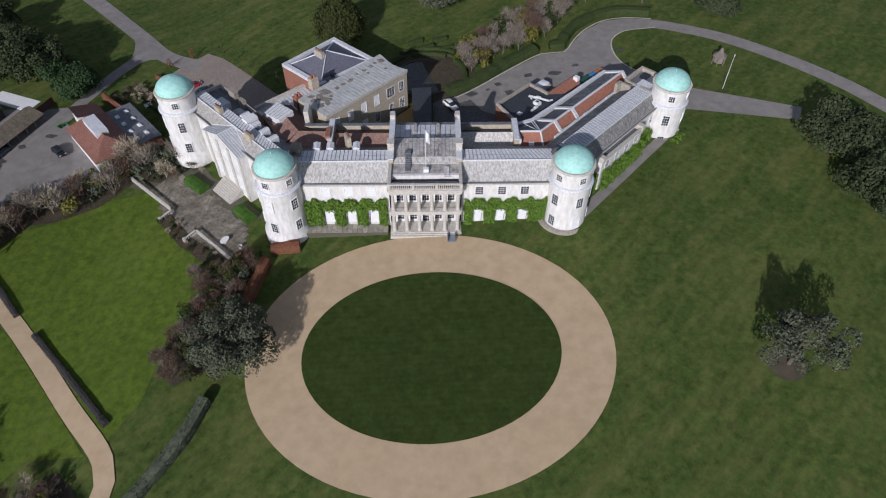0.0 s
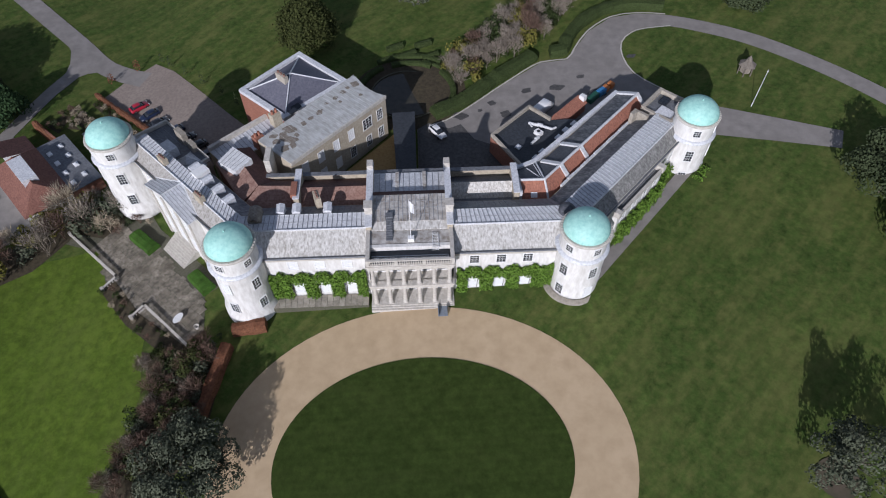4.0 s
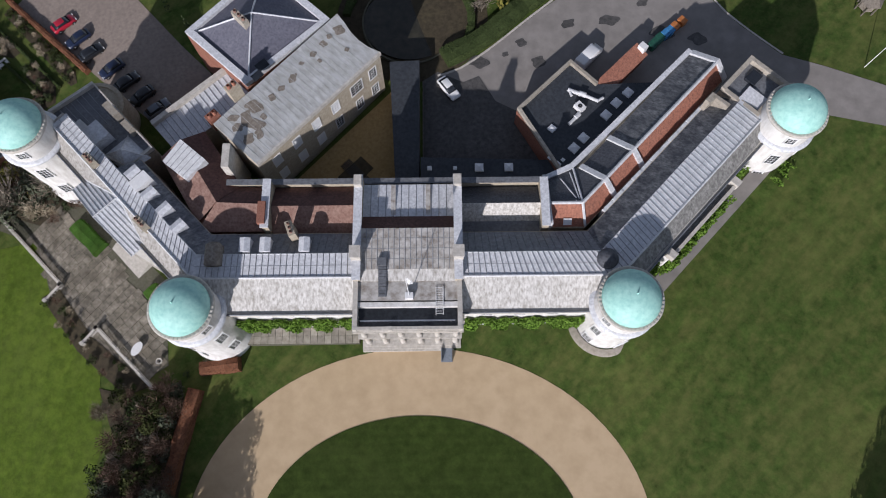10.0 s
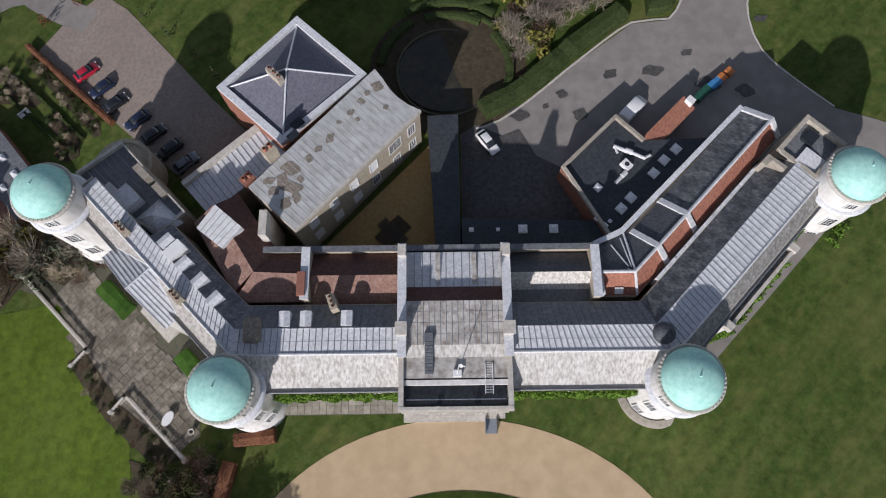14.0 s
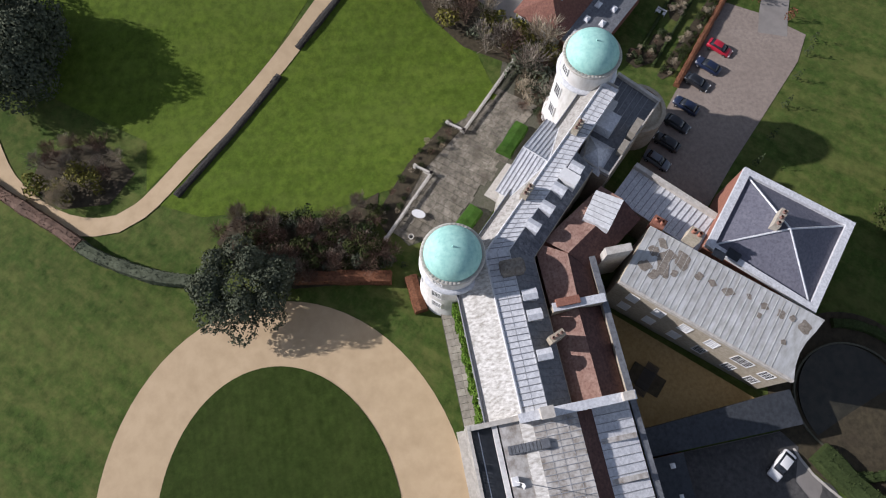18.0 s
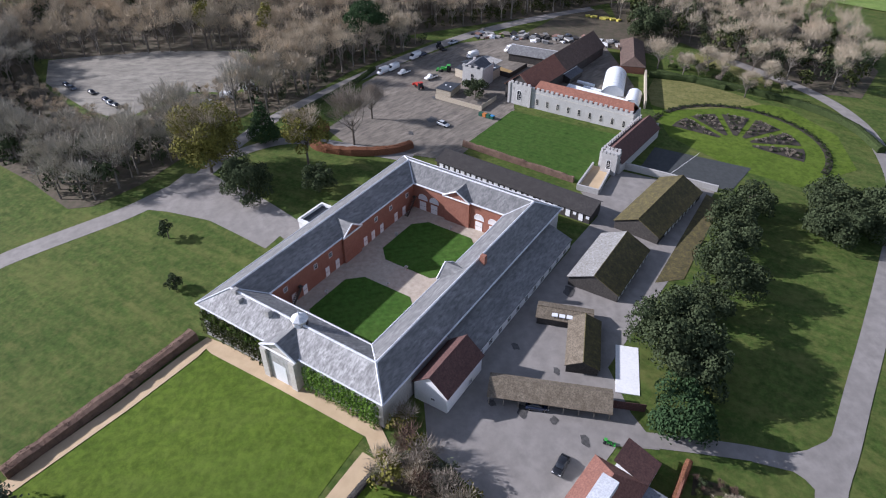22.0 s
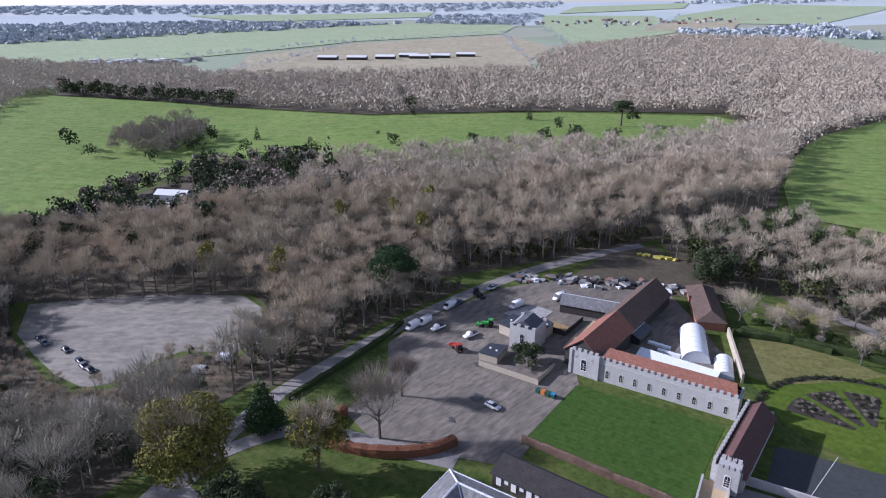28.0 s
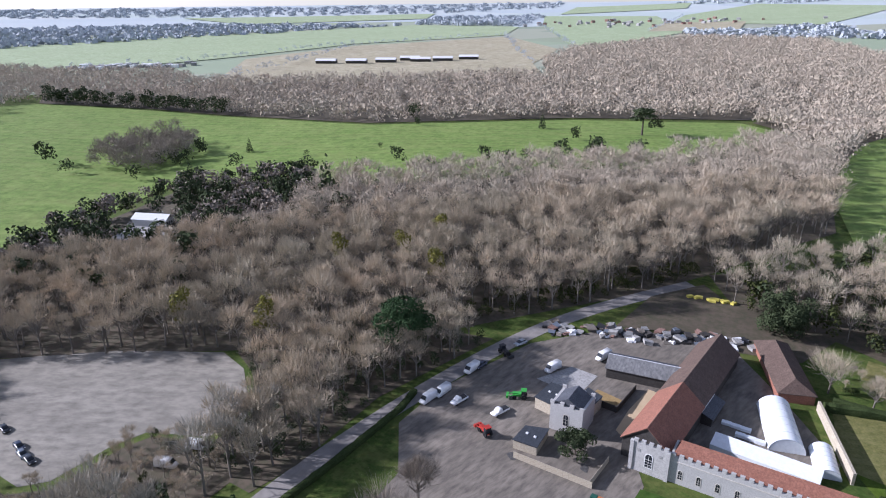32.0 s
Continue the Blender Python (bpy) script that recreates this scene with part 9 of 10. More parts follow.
for (x, y, w, h) in ((-173.6, 74.0, 2.2, 6.2),):
    tw = thing("castellated_turret", "square battlemented flint turret", "tower", pose(x, y, -2.9, 0, 0, 48.5), "flint turrets")
    part("wall", M().box(-w, w, -w * 0.8, w * 0.8, -1, h), "flint", tw)
    for i in range(4):
        for sx, sy in ((-w + 0.6 + i * (2 * w - 1.2) / 3, -w * 0.8 + 0.3), (-w + 0.6 + i * (2 * w - 1.2) / 3, w * 0.8 - 0.3)):
            part("merlon", M().box(sx - 0.4, sx + 0.4, sy - 0.3, sy + 0.3, h, h + 0.75), "flint", tw)
    window(tw, pose(0, -w * 0.8, 1.8, 0, 0, 180), 1.1, 2.2, False, (2, 4), arch=True, frame_mat="white")
RT = [(-176.9, 70.4), (-173.9, 74.8), (-162.6, 66.6), (-166.2, 61.9)]
m = M().prism(RT, -4, -2.3)
solid("walled_terrace", m, "gravel", "sandy walled terrace by the turret", "terrace", kind="structure")
for (ax, ay), (bx, by) in ((RT[1], RT[2]), (RT[2], RT[3]), (RT[3], RT[0])):
    lw = math.hypot(bx - ax, by - ay)
    solid("low_wall", M().box(0, lw, -0.22, 0.22, -1.5, 1.3), "flint", "low flint wall of the walled terrace", "wall", "terrace walls", at=pose(ax, ay, -2.5, 0, 0, math.degrees(math.atan2(by - ay, bx - ax))))
solid("garden_wall", M().box(0, 26, -0.25, 0.25, -1, 2.2), "flint", "grey flint boundary wall by the court", "wall", kind="structure", at=pose(-174.3, 78.4, -2.8, 0, 0, 50.9))
lbn = gabled("long_barn", "long tall barn, half orange-red tiles and half dark brown", "barn", -241.8, 80.6, 132.8, 53, 10.6, 4.2, 8.8, "timber_dark", "tile_barn", "tile_barn")
for s in (-1, 1):
    q = [(-26.9, s * 5.75, 4.11), (-4, s * 5.75, 4.11), (-4, s * 0.05, 8.92), (-26.9, s * 0.05, 8.92)]
    part("roof_patch", M().slab(q if s < 0 else q[::-1], 0.1), "tile_range", lbn, "newer orange-red tiles")
gabled("brown_outbuilding", "brick outbuilding with a hipped brown tile roof", "building", -250, 113, 158, 27, 8.5, 2.6, 5.0, "brick", "tile_barn", "tile_barn", hip=3.5)
solid("kitchen_garden_wall", M().box(0, 27, -0.3, 0.3, -1, 2.8), "render_buff", "tall buff stone kitchen garden wall", "wall", kind="structure", at=pose(-234.0, 111.4, -2.2, 0, 0, -24))
def tunnel(x, y, ang, L, r, label):
    t = thing("polytunnel", label, "greenhouse", pose(x, y, -2.2, 0, 0, ang))
    k = 14
    V = [(sx, r * math.cos(math.pi * i / k), r * 0.92 * math.sin(math.pi * i / k)) for sx in (-L / 2, L / 2) for i in range(k + 1)]
    part("film", M().add(V, [(i, i + 1, k + 2 + i, k + 1 + i) for i in range(k)]), "plastic", t, "white translucent film", True)
    for e, sx in enumerate((-L / 2, L / 2)):
        part("end_panel", M().add([(sx, r * math.cos(math.pi * i / k), r * 0.92 * math.sin(math.pi * i / k)) for i in range(k + 1)], [tuple(range(k + 1))]), "plastic", t)
    for j in range(7):
        sx = -L / 2 + L * j / 6
        V = [(sx + dx, (r + q) * math.cos(math.pi * i / k), (r + q) * 0.92 * math.sin(math.pi * i / k)) for i in range(k + 1) for dx, q in ((-0.05, 0.0), (0.05, 0.0), (0.05, 0.06), (-0.05, 0.06))]
        hp = M().add(V, [(4 * i + j, 4 * i + (j + 1) % 4, 4 * i + 4 + (j + 1) % 4, 4 * i + 4 + j) for i in range(k) for j in range(4)])
        part("hoop", hp, "lead", t)
tunnel(-229.1, 97.7, 154, 18, 3.8, "large white plastic polytunnel in the works yard")
tunnel(-216.0, 99.2, 150, 10, 2.5, "small white plastic polytunnel in the works yard")
gh = thing("lean_to_glasshouse", "long low whitewashed glasshouse behind the flint range", "greenhouse", pose(-218.5, 86.4, -2.4, 0, 0, 43))
part("roof", M().slab([(-11, -2, 1.6), (11, -2, 1.6), (11, 2, 2.6), (-11, 2, 2.6)], 0.08), "plastic", gh)
part("wall", M().box(-11, 11, -2, -1.9, 0, 1.6), "plastic", gh)
part("wall", M().box(-11, 11, 1.9, 2.0, 0, 2.5), "plastic", gh)
for i in range(6):
    fr = thing("cold_frame", "low white cold frame beside the polytunnel", "greenhouse", pose(-233 + 1.6 * i, 86.5 + 1.5 * i % 4, -2.3, 0, 0, 48.5), "cold frames")
    part("frame", M().box(-1.1, 1.1, -0.6, 0.6, 0, 0.8), "plastic", fr)
gabled("black_shed", "long black timber shed with a worn grey slate roof", "shed", -255, 78, 56, 22, 8.5, 3.0, 4.8, "timber_dark", "slate_stable", "slate_dark")
gabled("garden_shed", "green-grey lean shed beside the barn", "shed", -237.5, 84, 132, 9, 5, 2.3, 3.2, "timber_dark", "slate_dark", "lead")
sp = thing("sand_bay", "dark sided open bay of sand", "bay", pose(-249.5, 64.6, -2.5, 0, 0, 133))
part("floor", M().box(-6, 6, -4, 4, -0.5, 0.15), "sand", sp)
part("side", M().box(-6, 6, -4.2, -4, 0, 1.8), "timber_dark", sp)
part("side", M().box(-6.2, -6, -4, 4, 0, 1.8), "timber_dark", sp)
m = M()
sheet(m, [(-229.5, 61), (-228, 66), (-234.3, 66.5), (-246.5, 78), (-250, 75), (-242.9, 66.5), (-236, 60)], 0.12)
solid("sandy_ground", m, "gravel", "pale sandy ground beside the barn", "yard", kind="structure", smooth=True)
m = M()
sheet(m, [(-283, 80), (-300, 100), (-305, 122), (-286, 123), (-263, 140), (-254, 122), (-262, 108), (-272, 106)], 0.09)
solid("rough_ground", m, "woodfloor", "bare brown ground behind the works yard", "yard", kind="structure", smooth=True)
# battlemented cottage in the works yard
ct = thing("castellated_cottage", "small square flint cottage with battlements", "house", pose(-240.3, 50.6, -2.9, 0, 0, 48))
part("wall", M().box(-4, 4, -4, 4, -1, 7.0), "flint", ct)
for i in range(4):
    for sx, sy in ((-3.6 + 2.4 * i, -3.7), (-3.6 + 2.4 * i, 3.7)):
        part("merlon", M().box(sx - 0.5, sx + 0.5, sy - 0.3, sy + 0.3, 7.0, 7.8), "flint", ct)
part("roof", M().add([(-3.4, -3.4, 7.0), (3.4, -3.4, 7.0), (3.4, 3.4, 7.0), (-3.4, 3.4, 7.0), (0, -3.4, 9.0), (0, 3.4, 9.0)], [(0, 1, 4), (1, 2, 5, 4), (2, 3, 5), (3, 0, 4, 5)]), "slate_dark", ct)
window(ct, pose(0, -4, 2, 0, 0, 180), 1.2, 2.4, False, (2, 3), arch=True, frame_mat="stone")
for poly, top in (([(-248.5, 44.0), (-253.8, 49.9), (-249.7, 54.2), (-244.2, 47.2)], 3.2), ([(-234.7, 34.6), (-239.0, 38.8), (-236.9, 43.7), (-231.0, 39.0)], 2.4), ([(-245.1, 53.9), (-249.1, 58.0), (-244.9, 60.0), (-241.6, 56.3)], 3.6)):
    cx_, cy_ = sum(p[0] for p in poly) / 4, sum(p[1] for p in poly) / 4
    gz = ground_z(cx_, cy_)
    an = thing("cottage_annex", "low flat-roofed buff annex beside the flint cottage", "building", group="cottage annexes")
    part("wall", M().prism(poly, gz - 1, gz + top - 0.15), "render_buff", an)
    part("roof", M().prism([(cx_ + (x - cx_) * 1.06, cy_ + (y - cy_) * 1.06) for x, y in poly], gz + top - 0.15, gz + top), "felt", an, "dark felt flat roof")
    for k in (-0.8, 0.9):
        part("skylight", sk, None, an, at=Matrix.LocRotScale((cx_ + k, cy_ + k * 0.8, gz + top), Euler((0, 0, 0.8)), (0.5, 0.5, 0.5)))
m = M()
sheet(m, [(-260.8, 48.3), (-264.4, 59.5), (-258.5, 64.6), (-251.0, 56.2)], 0.11, 2.0)
solid("concrete_pad", m, "concrete", "pale cracked concrete pad in the works yard", "yard", kind="structure", smooth=True)
evergreen(-229.5, 47.5, 4.2, 6.4, "evergreen", "dark evergreen bush against the cottage", 61, 90, 0.28, n=10, low=0.0)
fnc = thing("timber_fence", "pale timber panel fence round the cottage", "fence")
for i in range(14):
    k = i / 13
    p = Vector((-231.1, 34.3)).lerp(Vector((-219.0, 46.7)), k)
    part("panel", M().box(-0.64, 0.64, -0.04, 0.04, -0.2, 1.7), "render_buff", fnc, at=pose(p.x, p.y, height(p.x, p.y), 0, 0, 45.7))
for i in range(8):
    p = Vector((-219.0, 46.7)).lerp(Vector((-225.9, 54.0)), (i + 0.5) / 8)
    part("panel", M().box(-0.6, 0.6, -0.04, 0.04, -0.2, 1.7), "render_buff", fnc, at=pose(p.x, p.y, height(p.x, p.y), 0, 0, 133.4))
# house in the stable yard with a red hipped roof
yh = gabled("yard_house", "white-walled house with a red hipped tile roof", "house", -74.4, 32.6, 131.5, 16.5, 8.8, 3.0, 6.2, "white", "tile_flint", "tile_flint", hip=3.8, base=-3.6)
part("roof_lantern", M().box(-3.8, 3.6, -0.4, 2.4, 4.6, 6.7), "lead", yh, "flat grey lead roof lantern", at=pose(0, -1, 0))
for i in range(3):
    window(yh, pose(-8.25, -2.6 + 2.6 * i, 1.2, 0, 0, 90), 1.2, 1.0, False, (2, 2))
ex = part("flat_extension", M().box(-8, 8.4, -10.6, -4.4, -1, 2.6), "brick", yh, "flat-roofed brick extension")
part("flat_roof", M().box(-8.2, 8.6, -10.8, -4.4, 2.6, 2.75), "lead_dark", ex)
for i in range(4):
    for j in range(2):
        part("skylight", sk, None, ex, at=Matrix.LocRotScale((-6 + 3.6 * i + 0.8 * j, -6 - 2.6 * j, 2.75), None, (0.95, 0.7, 0.8)))
part("tile_wing", M().box(8.3, 13.5, -4.4, 1.2, -1, 2.8), "white", yh)
part("tile_wing_roof", M().slab([(8.2, -4.7, 2.8), (13.8, -4.7, 2.8), (13.8, 1.5, 4.6), (8.2, 1.5, 4.6)]), "tile_maroon", yh)
solid("garden_wall", M().box(-9, 9, -0.2, 0.2, -0.5, 1.8), "brick", "low brick wall of the garden yard", "wall", kind="structure", at=pose(-72.8, 44.8, -3.8, 0, 0, 139))
# fan-shaped rose garden
FC = (-182.5, 117.8)
m = M()
sheet(m, [(-214, 104), (-212, 132), (-202, 148), (-182, 152), (-162, 144), (-156, 122), (-168, 110), (-190, 100)], 0.05)
solid("fan_lawn", m, "lawn", "green lawn of the fan-shaped rose garden", "lawn", kind="structure", smooth=True)
for i in range(6):
    mid = 56.5 + 31.2 * i
    r0, r1 = 5.0, 19.6
    poly = [(FC[0] + r0 * math.cos(radians(mid + a)), FC[1] + r0 * math.sin(radians(mid + a))) for a in (-7, 7)] + [(FC[0] + r1 * math.cos(radians(mid + a)), FC[1] + r1 * math.sin(radians(mid + a))) for a in (12.6, 6.3, 0, -6.3, -12.6)]
    m = M()
    sheet(m, poly, 0.14, 1.5)
    bed = solid("rose_bed", m, "ring_soil", "dark wedge-shaped rose bed in the lawn", "flower bed", "rose beds")
    for j in range(34):
        r, a = r0 + 1.2 + (r1 - r0 - 2.2) * math.sqrt(random.random()), radians(mid + random.uniform(-9.5, 9.5))
        px, py = FC[0] + r * math.cos(a), FC[1] + r * math.sin(a)
        if j % 2:
            part("rose_bush", SHRUB_MESH[(j % 5, "twig_grey")], None, bed, at=Matrix.LocRotScale((px, py, ground_z(px, py) + 0.1), Euler((0, 0, j)), (0.42, 0.42, 0.28)))
        else:
            part("rose_bush", GREEN_MESH[(j % 3, "hedge" if j % 4 else "evergreen")], None, bed, at=Matrix.LocRotScale((px, py, ground_z(px, py) + 0.1), Euler((0, 0, j)), (0.34, 0.34, 0.22)))
for a0, a1 in ((36, 206), (212, 229)):
    n = max(4, int((a1 - a0) / 5))
    arc = [radians(a0 + (a1 - a0) * k / n) for k in range(n + 1)]
    m = M()
    sheet(m, [(FC[0] + 25.0 * math.cos(a), FC[1] + 25.0 * math.sin(a)) for a in arc] + [(FC[0] + 27.0 * math.cos(a), FC[1] + 27.0 * math.sin(a)) for a in reversed(arc)], 0.13, 1.5)
    bed = solid("ring_bed", m, "ring_soil", "dark curved border round the rose garden", "flower bed", "ring beds")
    for k, a in enumerate(arc * 2):
        px, py = FC[0] + (25.6 + 0.8 * (k % 2)) * math.cos(a + 0.03 * (k > n)), FC[1] + (25.6 + 0.8 * (k % 2)) * math.sin(a + 0.03 * (k > n))
        part("bush", GREEN_MESH[(k % 3, "hedge")], None, bed, at=Matrix.LocRotScale((px, py, ground_z(px, py) + 0.1), Euler((0, 0, k)), (0.45, 0.45, 0.28)))
hedge("hedge", [(-234, 113), (-226, 128), (-214, 143), (-200, 155), (-186, 160), (-170, 158)], 2.4, 2.0, "hedge", "clipped green hedge beyond the rose garden", 61)
part("court_line", M().box(-0.05, 0.05, -9, 9, 0, 0.02), "white", bpy.data.objects["hard_court"], at=pose(-173.2, 96.6, height(-173, 96.6) + 0.12, 0, 0, 35))


# ---- vehicles ----
def paint(name, c, rough=0.28):
    m = bpy.data.materials.new(name)
    m.use_nodes = True
    b = m.node_tree.nodes["Principled BSDF"]
    b.inputs["Base Color"].default_value = (*c, 1)
    b.inputs["Roughness"].default_value = rough
    b.inputs["Coat Weight"].default_value = 0.6
    MAT[name] = m
    return name


for nm, c in (("car_red", (0.36, 0.012, 0.03)), ("car_black", (0.012, 0.013, 0.016)), ("car_navy", (0.012, 0.02, 0.05)), ("car_grey", (0.12, 0.14, 0.17)), ("car_silver", (0.45, 0.47, 0.49)), ("car_white", (0.78, 0.78, 0.77))):
    paint(nm, c)
CAR_CACHE = {}


def loft(sections):
    """A body lofted along x through closed sections of equal count."""
    n = len(sections[0])
    V = [p for s in sections for p in s]
    F = [(i * n + j, i * n + (j + 1) % n, (i + 1) * n + (j + 1) % n, (i + 1) * n + j) for i in range(len(sections) - 1) for j in range(n)]
    F += [tuple(reversed(range(n))), tuple(range((len(sections) - 1) * n, len(sections) * n))]
    return M().add(V, F)


def sec(x, w, z0, z1, k=0.12):
    return [(x, -w + k, z0), (x, w - k, z0), (x, w, z0 + k), (x, w, (z0 + z1) / 2), (x, w - k * 0.8, z1 - k * 0.4), (x, w - 2 * k, z1), (x, -w + 2 * k, z1), (x, -w + k * 0.8, z1 - k * 0.4), (x, -w, (z0 + z1) / 2), (x, -w, z0 + k)]


def vehicle(x, y, ang, kind, colour, label, group="", z=None):
    key = (kind, colour)
    t = thing("van" if kind == "van" else ("pickup_truck" if kind == "pickup" else "car"), label, "vehicle" if kind != "car" else "car", pose(x, y, (ground_z(x, y) if z is None else z) + 0.08, 0, 0, ang), group)
    if key not in CAR_CACHE:
        d = {}
        if kind == "van":
            d["body"] = loft([sec(-2.6, 0.92, 0.35, 2.2), sec(-2.5, 0.97, 0.3, 2.35), sec(1.0, 0.97, 0.3, 2.4), sec(1.5, 0.96, 0.3, 2.1), sec(2.0, 0.95, 0.3, 1.25), sec(2.6, 0.88, 0.35, 1.0)]).mesh("body", colour, True)
            d["windscreen"] = M().add([(1.46, -0.8, 2.16), (1.46, 0.8, 2.16), (2.04, 0.84, 1.32), (2.04, -0.84, 1.32)], [(0, 3, 2, 1)]).mesh("windscreen", "glass_dark")
        elif kind == "pickup":
            d["body"] = loft([sec(-2.6, 0.88, 0.45, 0.95), sec(-2.5, 0.93, 0.4, 1.0), sec(0.0, 0.93, 0.4, 1.02), sec(2.0, 0.92, 0.4, 1.05), sec(2.55, 0.85, 0.42, 0.9)]).mesh("body", colour, True)
            d["cab"] = loft([sec(-0.1, 0.85, 0.98, 1.75), sec(0.2, 0.8, 0.98, 1.82), sec(0.8, 0.8, 0.98, 1.8), sec(1.4, 0.85, 0.98, 1.15)]).mesh("cab", colour, True)
            d["bed"] = M().box(-2.45, -0.2, -0.78, 0.78, 1.0, 1.04).mesh("bed", "iron")
        else:
            d["body"] = loft([sec(-2.15, 0.78, 0.35, 0.85), sec(-2.0, 0.86, 0.28, 0.98), sec(-1.0, 0.9, 0.25, 1.0), sec(0.6, 0.9, 0.25, 0.98), sec(1.6, 0.88, 0.26, 0.88), sec(2.15, 0.76, 0.32, 0.7)]).mesh("body", colour, True)
            d["glasshouse"] = loft([sec(-1.75, 0.72, 0.94, 1.0), sec(-1.2, 0.72, 0.94, 1.40), sec(-0.4, 0.72, 0.94, 1.48), sec(0.3, 0.72, 0.94, 1.42), sec(1.1, 0.74, 0.94, 0.98)]).mesh("glasshouse", "glass_dark", True)
            d["roof"] = M().add([(-1.25, -0.58, 1.45), (0.3, -0.58, 1.46), (0.3, 0.58, 1.46), (-1.25, 0.58, 1.45), (-1.2, -0.5, 1.49), (0.2, -0.5, 1.5), (0.2, 0.5, 1.5), (-1.2, 0.5, 1.49)], [(4, 5, 6, 7), (0, 1, 5, 4), (1, 2, 6, 5), (2, 3, 7, 6), (3, 0, 4, 7)]).mesh("roof", colour, True)
        d["headlight"] = M().box(-0.06, 0.06, -0.2, 0.2, -0.08, 0.08).mesh("headlight", "blind")
        CAR_CACHE[key] = d
    d = CAR_CACHE[key]
    for nm, me in d.items():
        if nm == "headlight":
            for s in (-0.6, 0.6):
                part("headlight", me, None, t, at=pose(2.05 if kind == "car" else 2.48, s, 0.66 if kind == "car" else 0.8))
        else:
            part(nm, me, None, t)
    if "wheel" not in CAR_CACHE:
        CAR_CACHE["wheel"] = M().lathe([(0.2, -0.11), (0.33, -0.11), (0.34, 0), (0.33, 0.11), (0.2, 0.11), (0.02, 0.1)], n=16).mesh("wheel", "tyre")
        CAR_CACHE["rim"] = M().lathe([(0.2, 0.112), (0.16, 0.09), (0.02, 0.115)], n=12).mesh("rim", "lead")
    e = 1.35 if kind == "car" else 1.65
    for sx in (-e, e):
        for sy in (-0.82, 0.82):
            w = part("wheel", CAR_CACHE["wheel"], None, t, at=pose(sx, sy, 0.33, -90 if sy > 0 else 90, 0, 0))
            part("rim", CAR_CACHE["rim"], None, w)
    return t


for i, (x, y, c) in enumerate(((-59.4, 55.9, "car_red"), (-56.2, 52.6, "car_navy"), (-53.4, 49.6, "car_black"), (-49.3, 46.2, "car_navy"), (-46.3, 43.6, "car_black"), (-43.4, 40.9, "car_black"), (-40.6, 38.4, "car_grey"))):
    vehicle(x, y, 41 + 180 * (i % 2), "car", c, {"car_red": "bright red hatchback", "car_navy": "dark navy estate car", "car_black": "black saloon car", "car_grey": "grey-blue hatchback"}[c] + " parked on the gravel", "cars on the gravel")
vehicle(5.7, 40.2, -55, "car", "car_white", "white saloon car parked in the yard")
vehicle(27.6, 44.6, 46, "van", "car_white", "white van parked in the service yard")
vehicle(-84.0, 30.3, -42, "car", "car_black", "black car in the stable yard")
vehicle(-96.2, 29.8, 70, "car", "car_navy", "dark car under the cart shed")
vehicle(-211, 32.9, 40, "car", "car_silver", "silver people carrier in the works yard")
for i, (x, y, a, k, c) in enumerate(((-268.4, 32.1, 310, "van", "car_white"), (-257.4, 18.4, 310, "van", "car_white"), (-259.6, 22.5, 312, "van", "car_white"), (-255.0, 26, 305, "pickup", "car_white"), (-248.1, 35.0, 300, "pickup", "car_white"), (-263.8, 53.8, 300, "van", "car_white"), (-266.5, 69.5, 300, "van", "car_white"), (-270, 35, 310, "car", "car_navy"), (-279.0, 49, 300, "car", "car_silver"), (-252, 88, 300, "van", "car_white"))):
    vehicle(x, y, a, k, c, {"van": "white panel van", "pickup": "white flatbed pickup", "car": "parked car"}[k] + " in the works yard", "works vehicles")
for i, (x, y) in enumerate(((-281, -99), (-273.7, -89.9), (-264.6, -82.7), (-261, -80.5), (-258, -77.7), (-285, -102))):
    vehicle(x, y, 40, "car", ("car_grey", "car_black", "car_navy")[i % 3], "dark car parked in the gravel lot", "cars in the lot")
for i, (x, y) in enumerate(((-252, -38), (-256, -30), (-247, -44))):
    vehicle(x, y, 70, "van", "car_white", "white van parked under the trees", "vans under trees")


def tractor(x, y, ang, mat, label):
    t = thing("tractor", label, "tractor", pose(x, y, ground_z(x, y) + 0.1, 0, 0, ang))
    part("body", M().box(-0.3, 2.0, -0.45, 0.45, 0.8, 1.6), mat, t)
    part("chassis", M().box(-1.4, 1.8, -0.35, 0.35, 0.5, 0.8), mat, t)
    part("cab", M().box(-1.4, -0.3, -0.7, 0.7, 0.9, 2.4), "glass_dark", t)
    part("cab_roof", M().box(-1.55, -0.15, -0.8, 0.8, 2.4, 2.55), mat, t)
    part("loader_arm", M().tube((-0.2, 0.6, 1.6), (3.2, 0.6, 0.6), 0.12, n=5), mat, t)
    part("loader_arm", M().tube((-0.2, -0.6, 1.6), (3.2, -0.6, 0.6), 0.12, n=5), mat, t)
    part("bucket", M().box(3.0, 3.6, -1.0, 1.0, 0.2, 0.9), mat, t)
    for sx, r in ((-1.0, 0.75), (1.5, 0.5)):
        for sy in (-0.75, 0.75):
            part("wheel", M().lathe([(0.2, -0.2), (r, -0.18), (r, 0.18), (0.2, 0.2)], n=14), "tyre", t, at=pose(sx, sy, r, 90, 0, 0))
    return t


tractor(-253.2, 41.6, 250, "green_paint", "bright green farm loader in the works yard")
tractor(-241.0, 29.6, 200, "red_paint", "red tractor with a loader in the works yard")
tractor(-275, 43, 20, "iron", "dark dumper machine at the yard edge")
tractor(-86.8, 39.5, 60, "green_paint", "small green garden machine by the yard house").scale = (0.4, 0.4, 0.4)
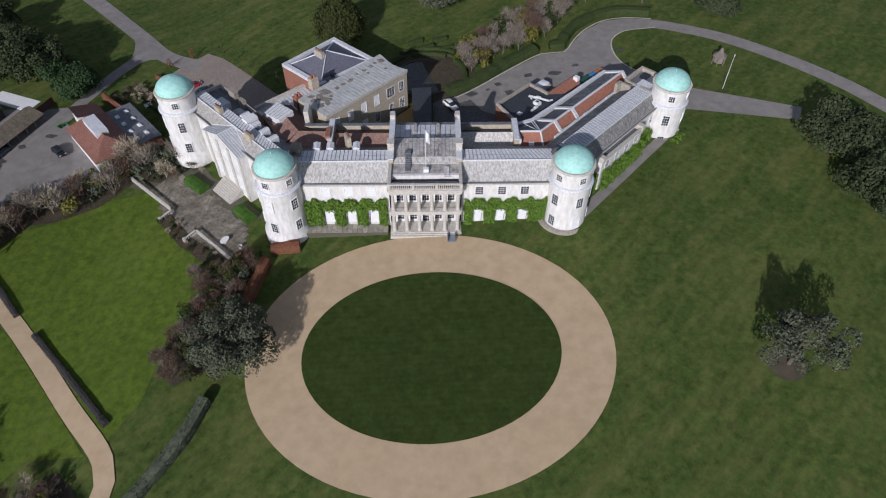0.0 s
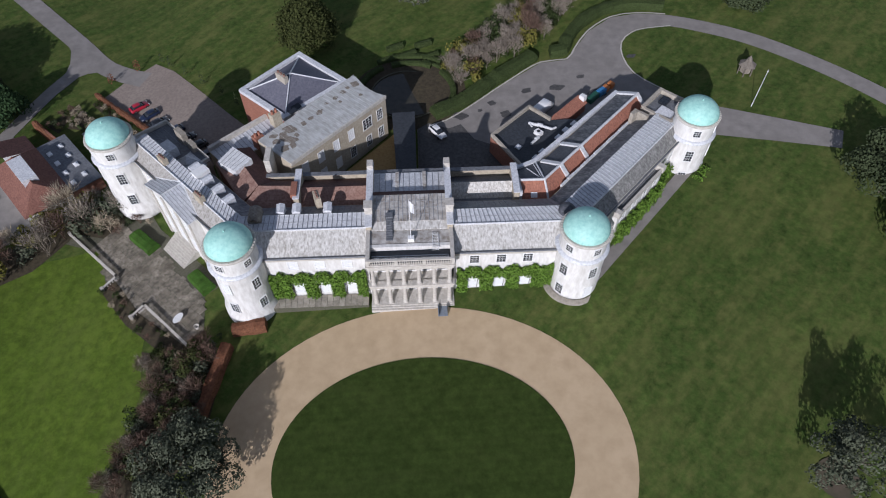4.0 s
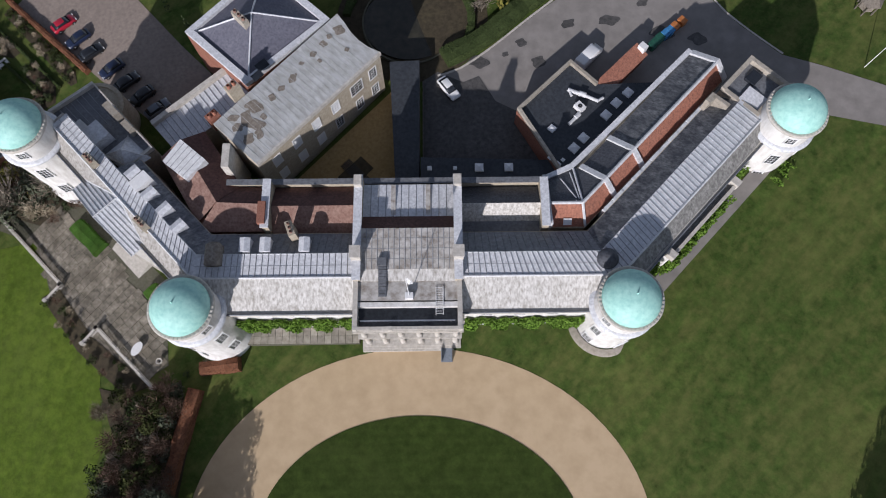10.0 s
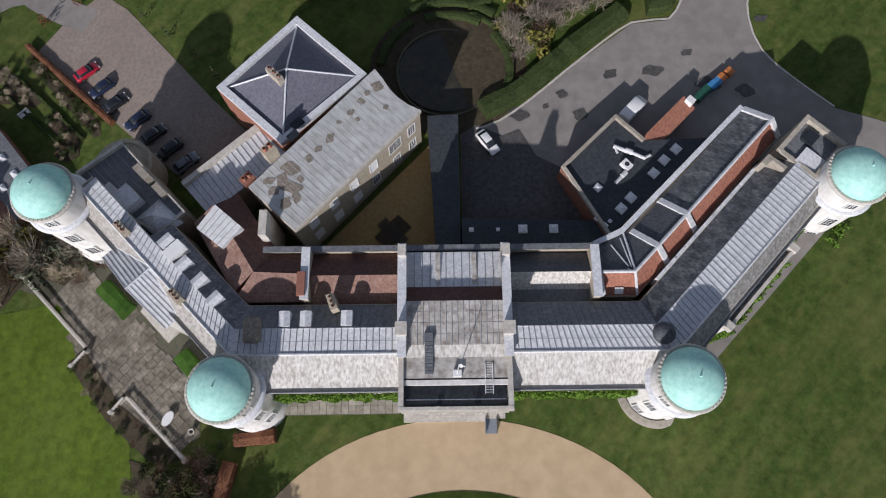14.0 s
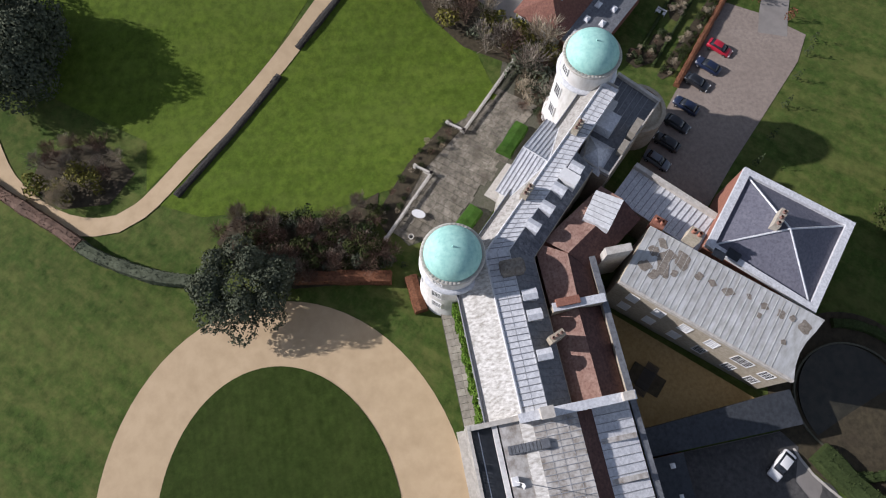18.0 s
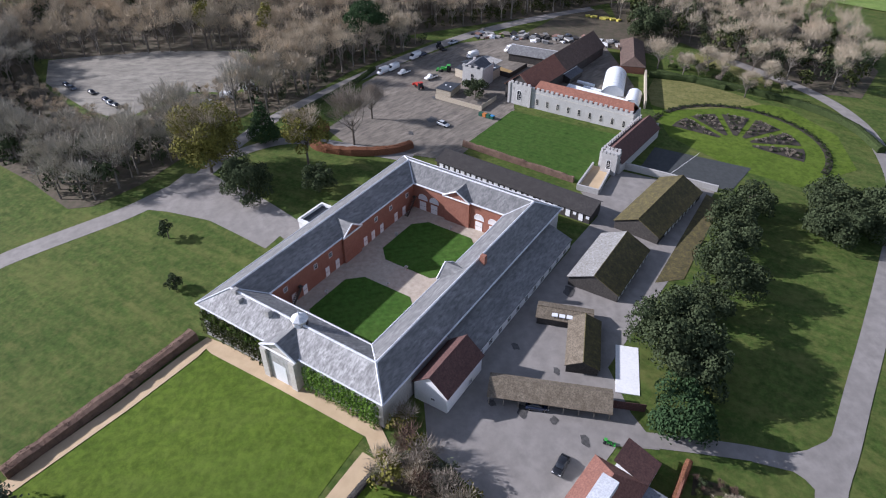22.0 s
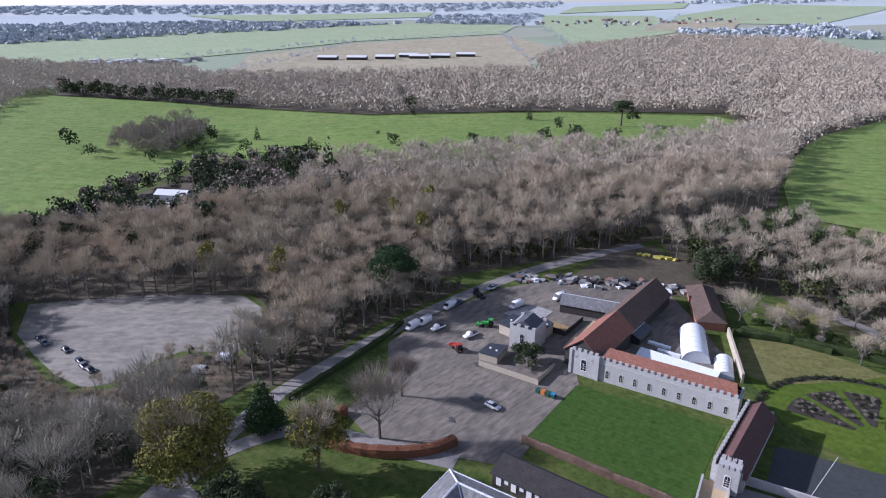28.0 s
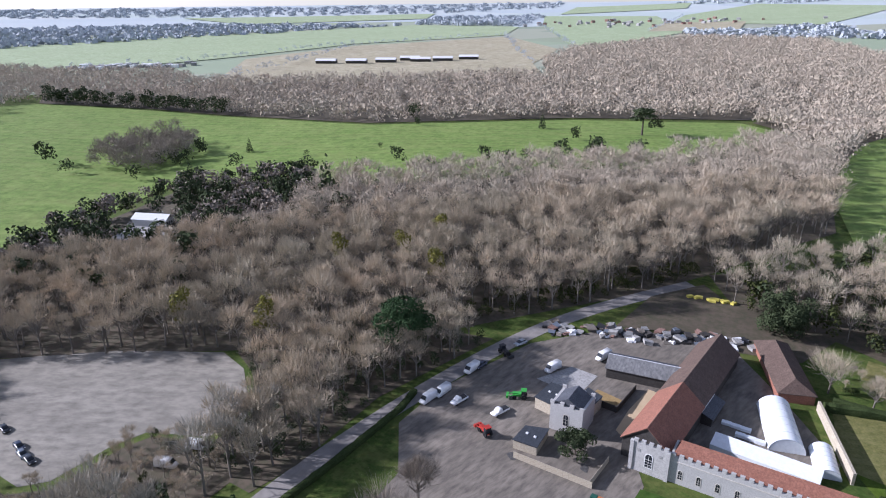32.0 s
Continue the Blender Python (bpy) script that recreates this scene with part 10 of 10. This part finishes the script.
# bins, skips and heaps
for i, (x, y, c) in enumerate(((42.6, 50.3, "orange_paint"), (41.4, 49.4, "orange_paint"), (40.6, 48.7, "blue_plastic"), (39.8, 48.1, "blue_plastic"), (38.9, 47.5, "green_dark"), (38.2, 46.8, "green_dark"), (37.6, 46.2, "green_dark"))):
    b = thing("wheeled_bin", {"orange_paint": "orange", "blue_plastic": "blue", "green_dark": "dark green"}[c] + " wheeled waste bin in the service yard", "bin", pose(x, y, height(x, y) + 0.06, 0, 0, 42), "yard bins")
    part("tub", M().box(-0.5, 0.5, -0.6, 0.6, 0.1, 1.1), c, b)
    part("lid", M().box(-0.53, 0.53, -0.64, 0.64, 1.1, 1.2), c, b)
for i, (c, dx) in enumerate((("green_dark", 0), ("orange_paint", 1.4), ("green_dark", 2.8), ("green_dark", 4.2))):
    b = thing("wheeled_bin", "waste bin in a row by the lawn", "bin", pose(-215.2 + dx * 0.7, 46.2 + dx * 0.72, -3.1, 0, 0, 45), "lawn bins")
    part("tub", M().box(-0.6, 0.6, -0.6, 0.6, 0.1, 1.1), c, b)
    part("lid", M().box(-0.62, 0.62, -0.62, 0.62, 1.1, 1.2), "blue_plastic" if i == 3 else c, b)
rg = np.random.default_rng(11)
mats = ("timber_dark", "iron", "timber", "concrete", "iron_sheet", "car_grey", "white", "tile_brown")
for i in range(130):
    k = rg.random()
    x, y = -286 + 20 * k + rg.normal() * 2.2, 60 + 54 * k + rg.normal() * 2.4
    s = rg.uniform(0.5, 1.5)
    solid("salvage_piece", M().add([(s * rg.uniform(0.6, 1.3) * cx_, s * rg.uniform(0.5, 1.2) * cy_, zz * s) for zz in (0, rg.uniform(0.4, 1.1)) for cx_, cy_ in ((-1, -1), (1, -1), (1, 1), (-1, 1))], [(3, 2, 1, 0), (4, 5, 6, 7), (0, 1, 5, 4), (1, 2, 6, 5), (2, 3, 7, 6), (3, 0, 4, 7)]), mats[i % 8], "piece of stacked building salvage on the yard edge", "salvage", "salvage stacks", at=pose(x, y, ground_z(x, y), rg.uniform(-12, 12), rg.uniform(-12, 12), rg.uniform(0, 180)))
for i in range(9):
    x, y = -297 + i * 0.9 + rg.normal() * 0.6, 113 + i * 1.3 + rg.normal() * 0.6
    solid("yellow_bale", M().box(-1.0, 1.0, -0.6, 0.6, 0, 0.8), "yellow_paint", "yellow wrapped bale at the wood edge", "bale", "yellow bales", at=pose(x, y, ground_z(x, y), 0, 0, rg.uniform(0, 180)))
solid("wood_clearing", M().box(-22, 22, -9, 9, 0, 0.1), "concrete", "pale clearing track in the wood", "track", kind="structure", at=pose(-420, -82, ground_z(-420, -82) + 0.3, 0, 0, 70))
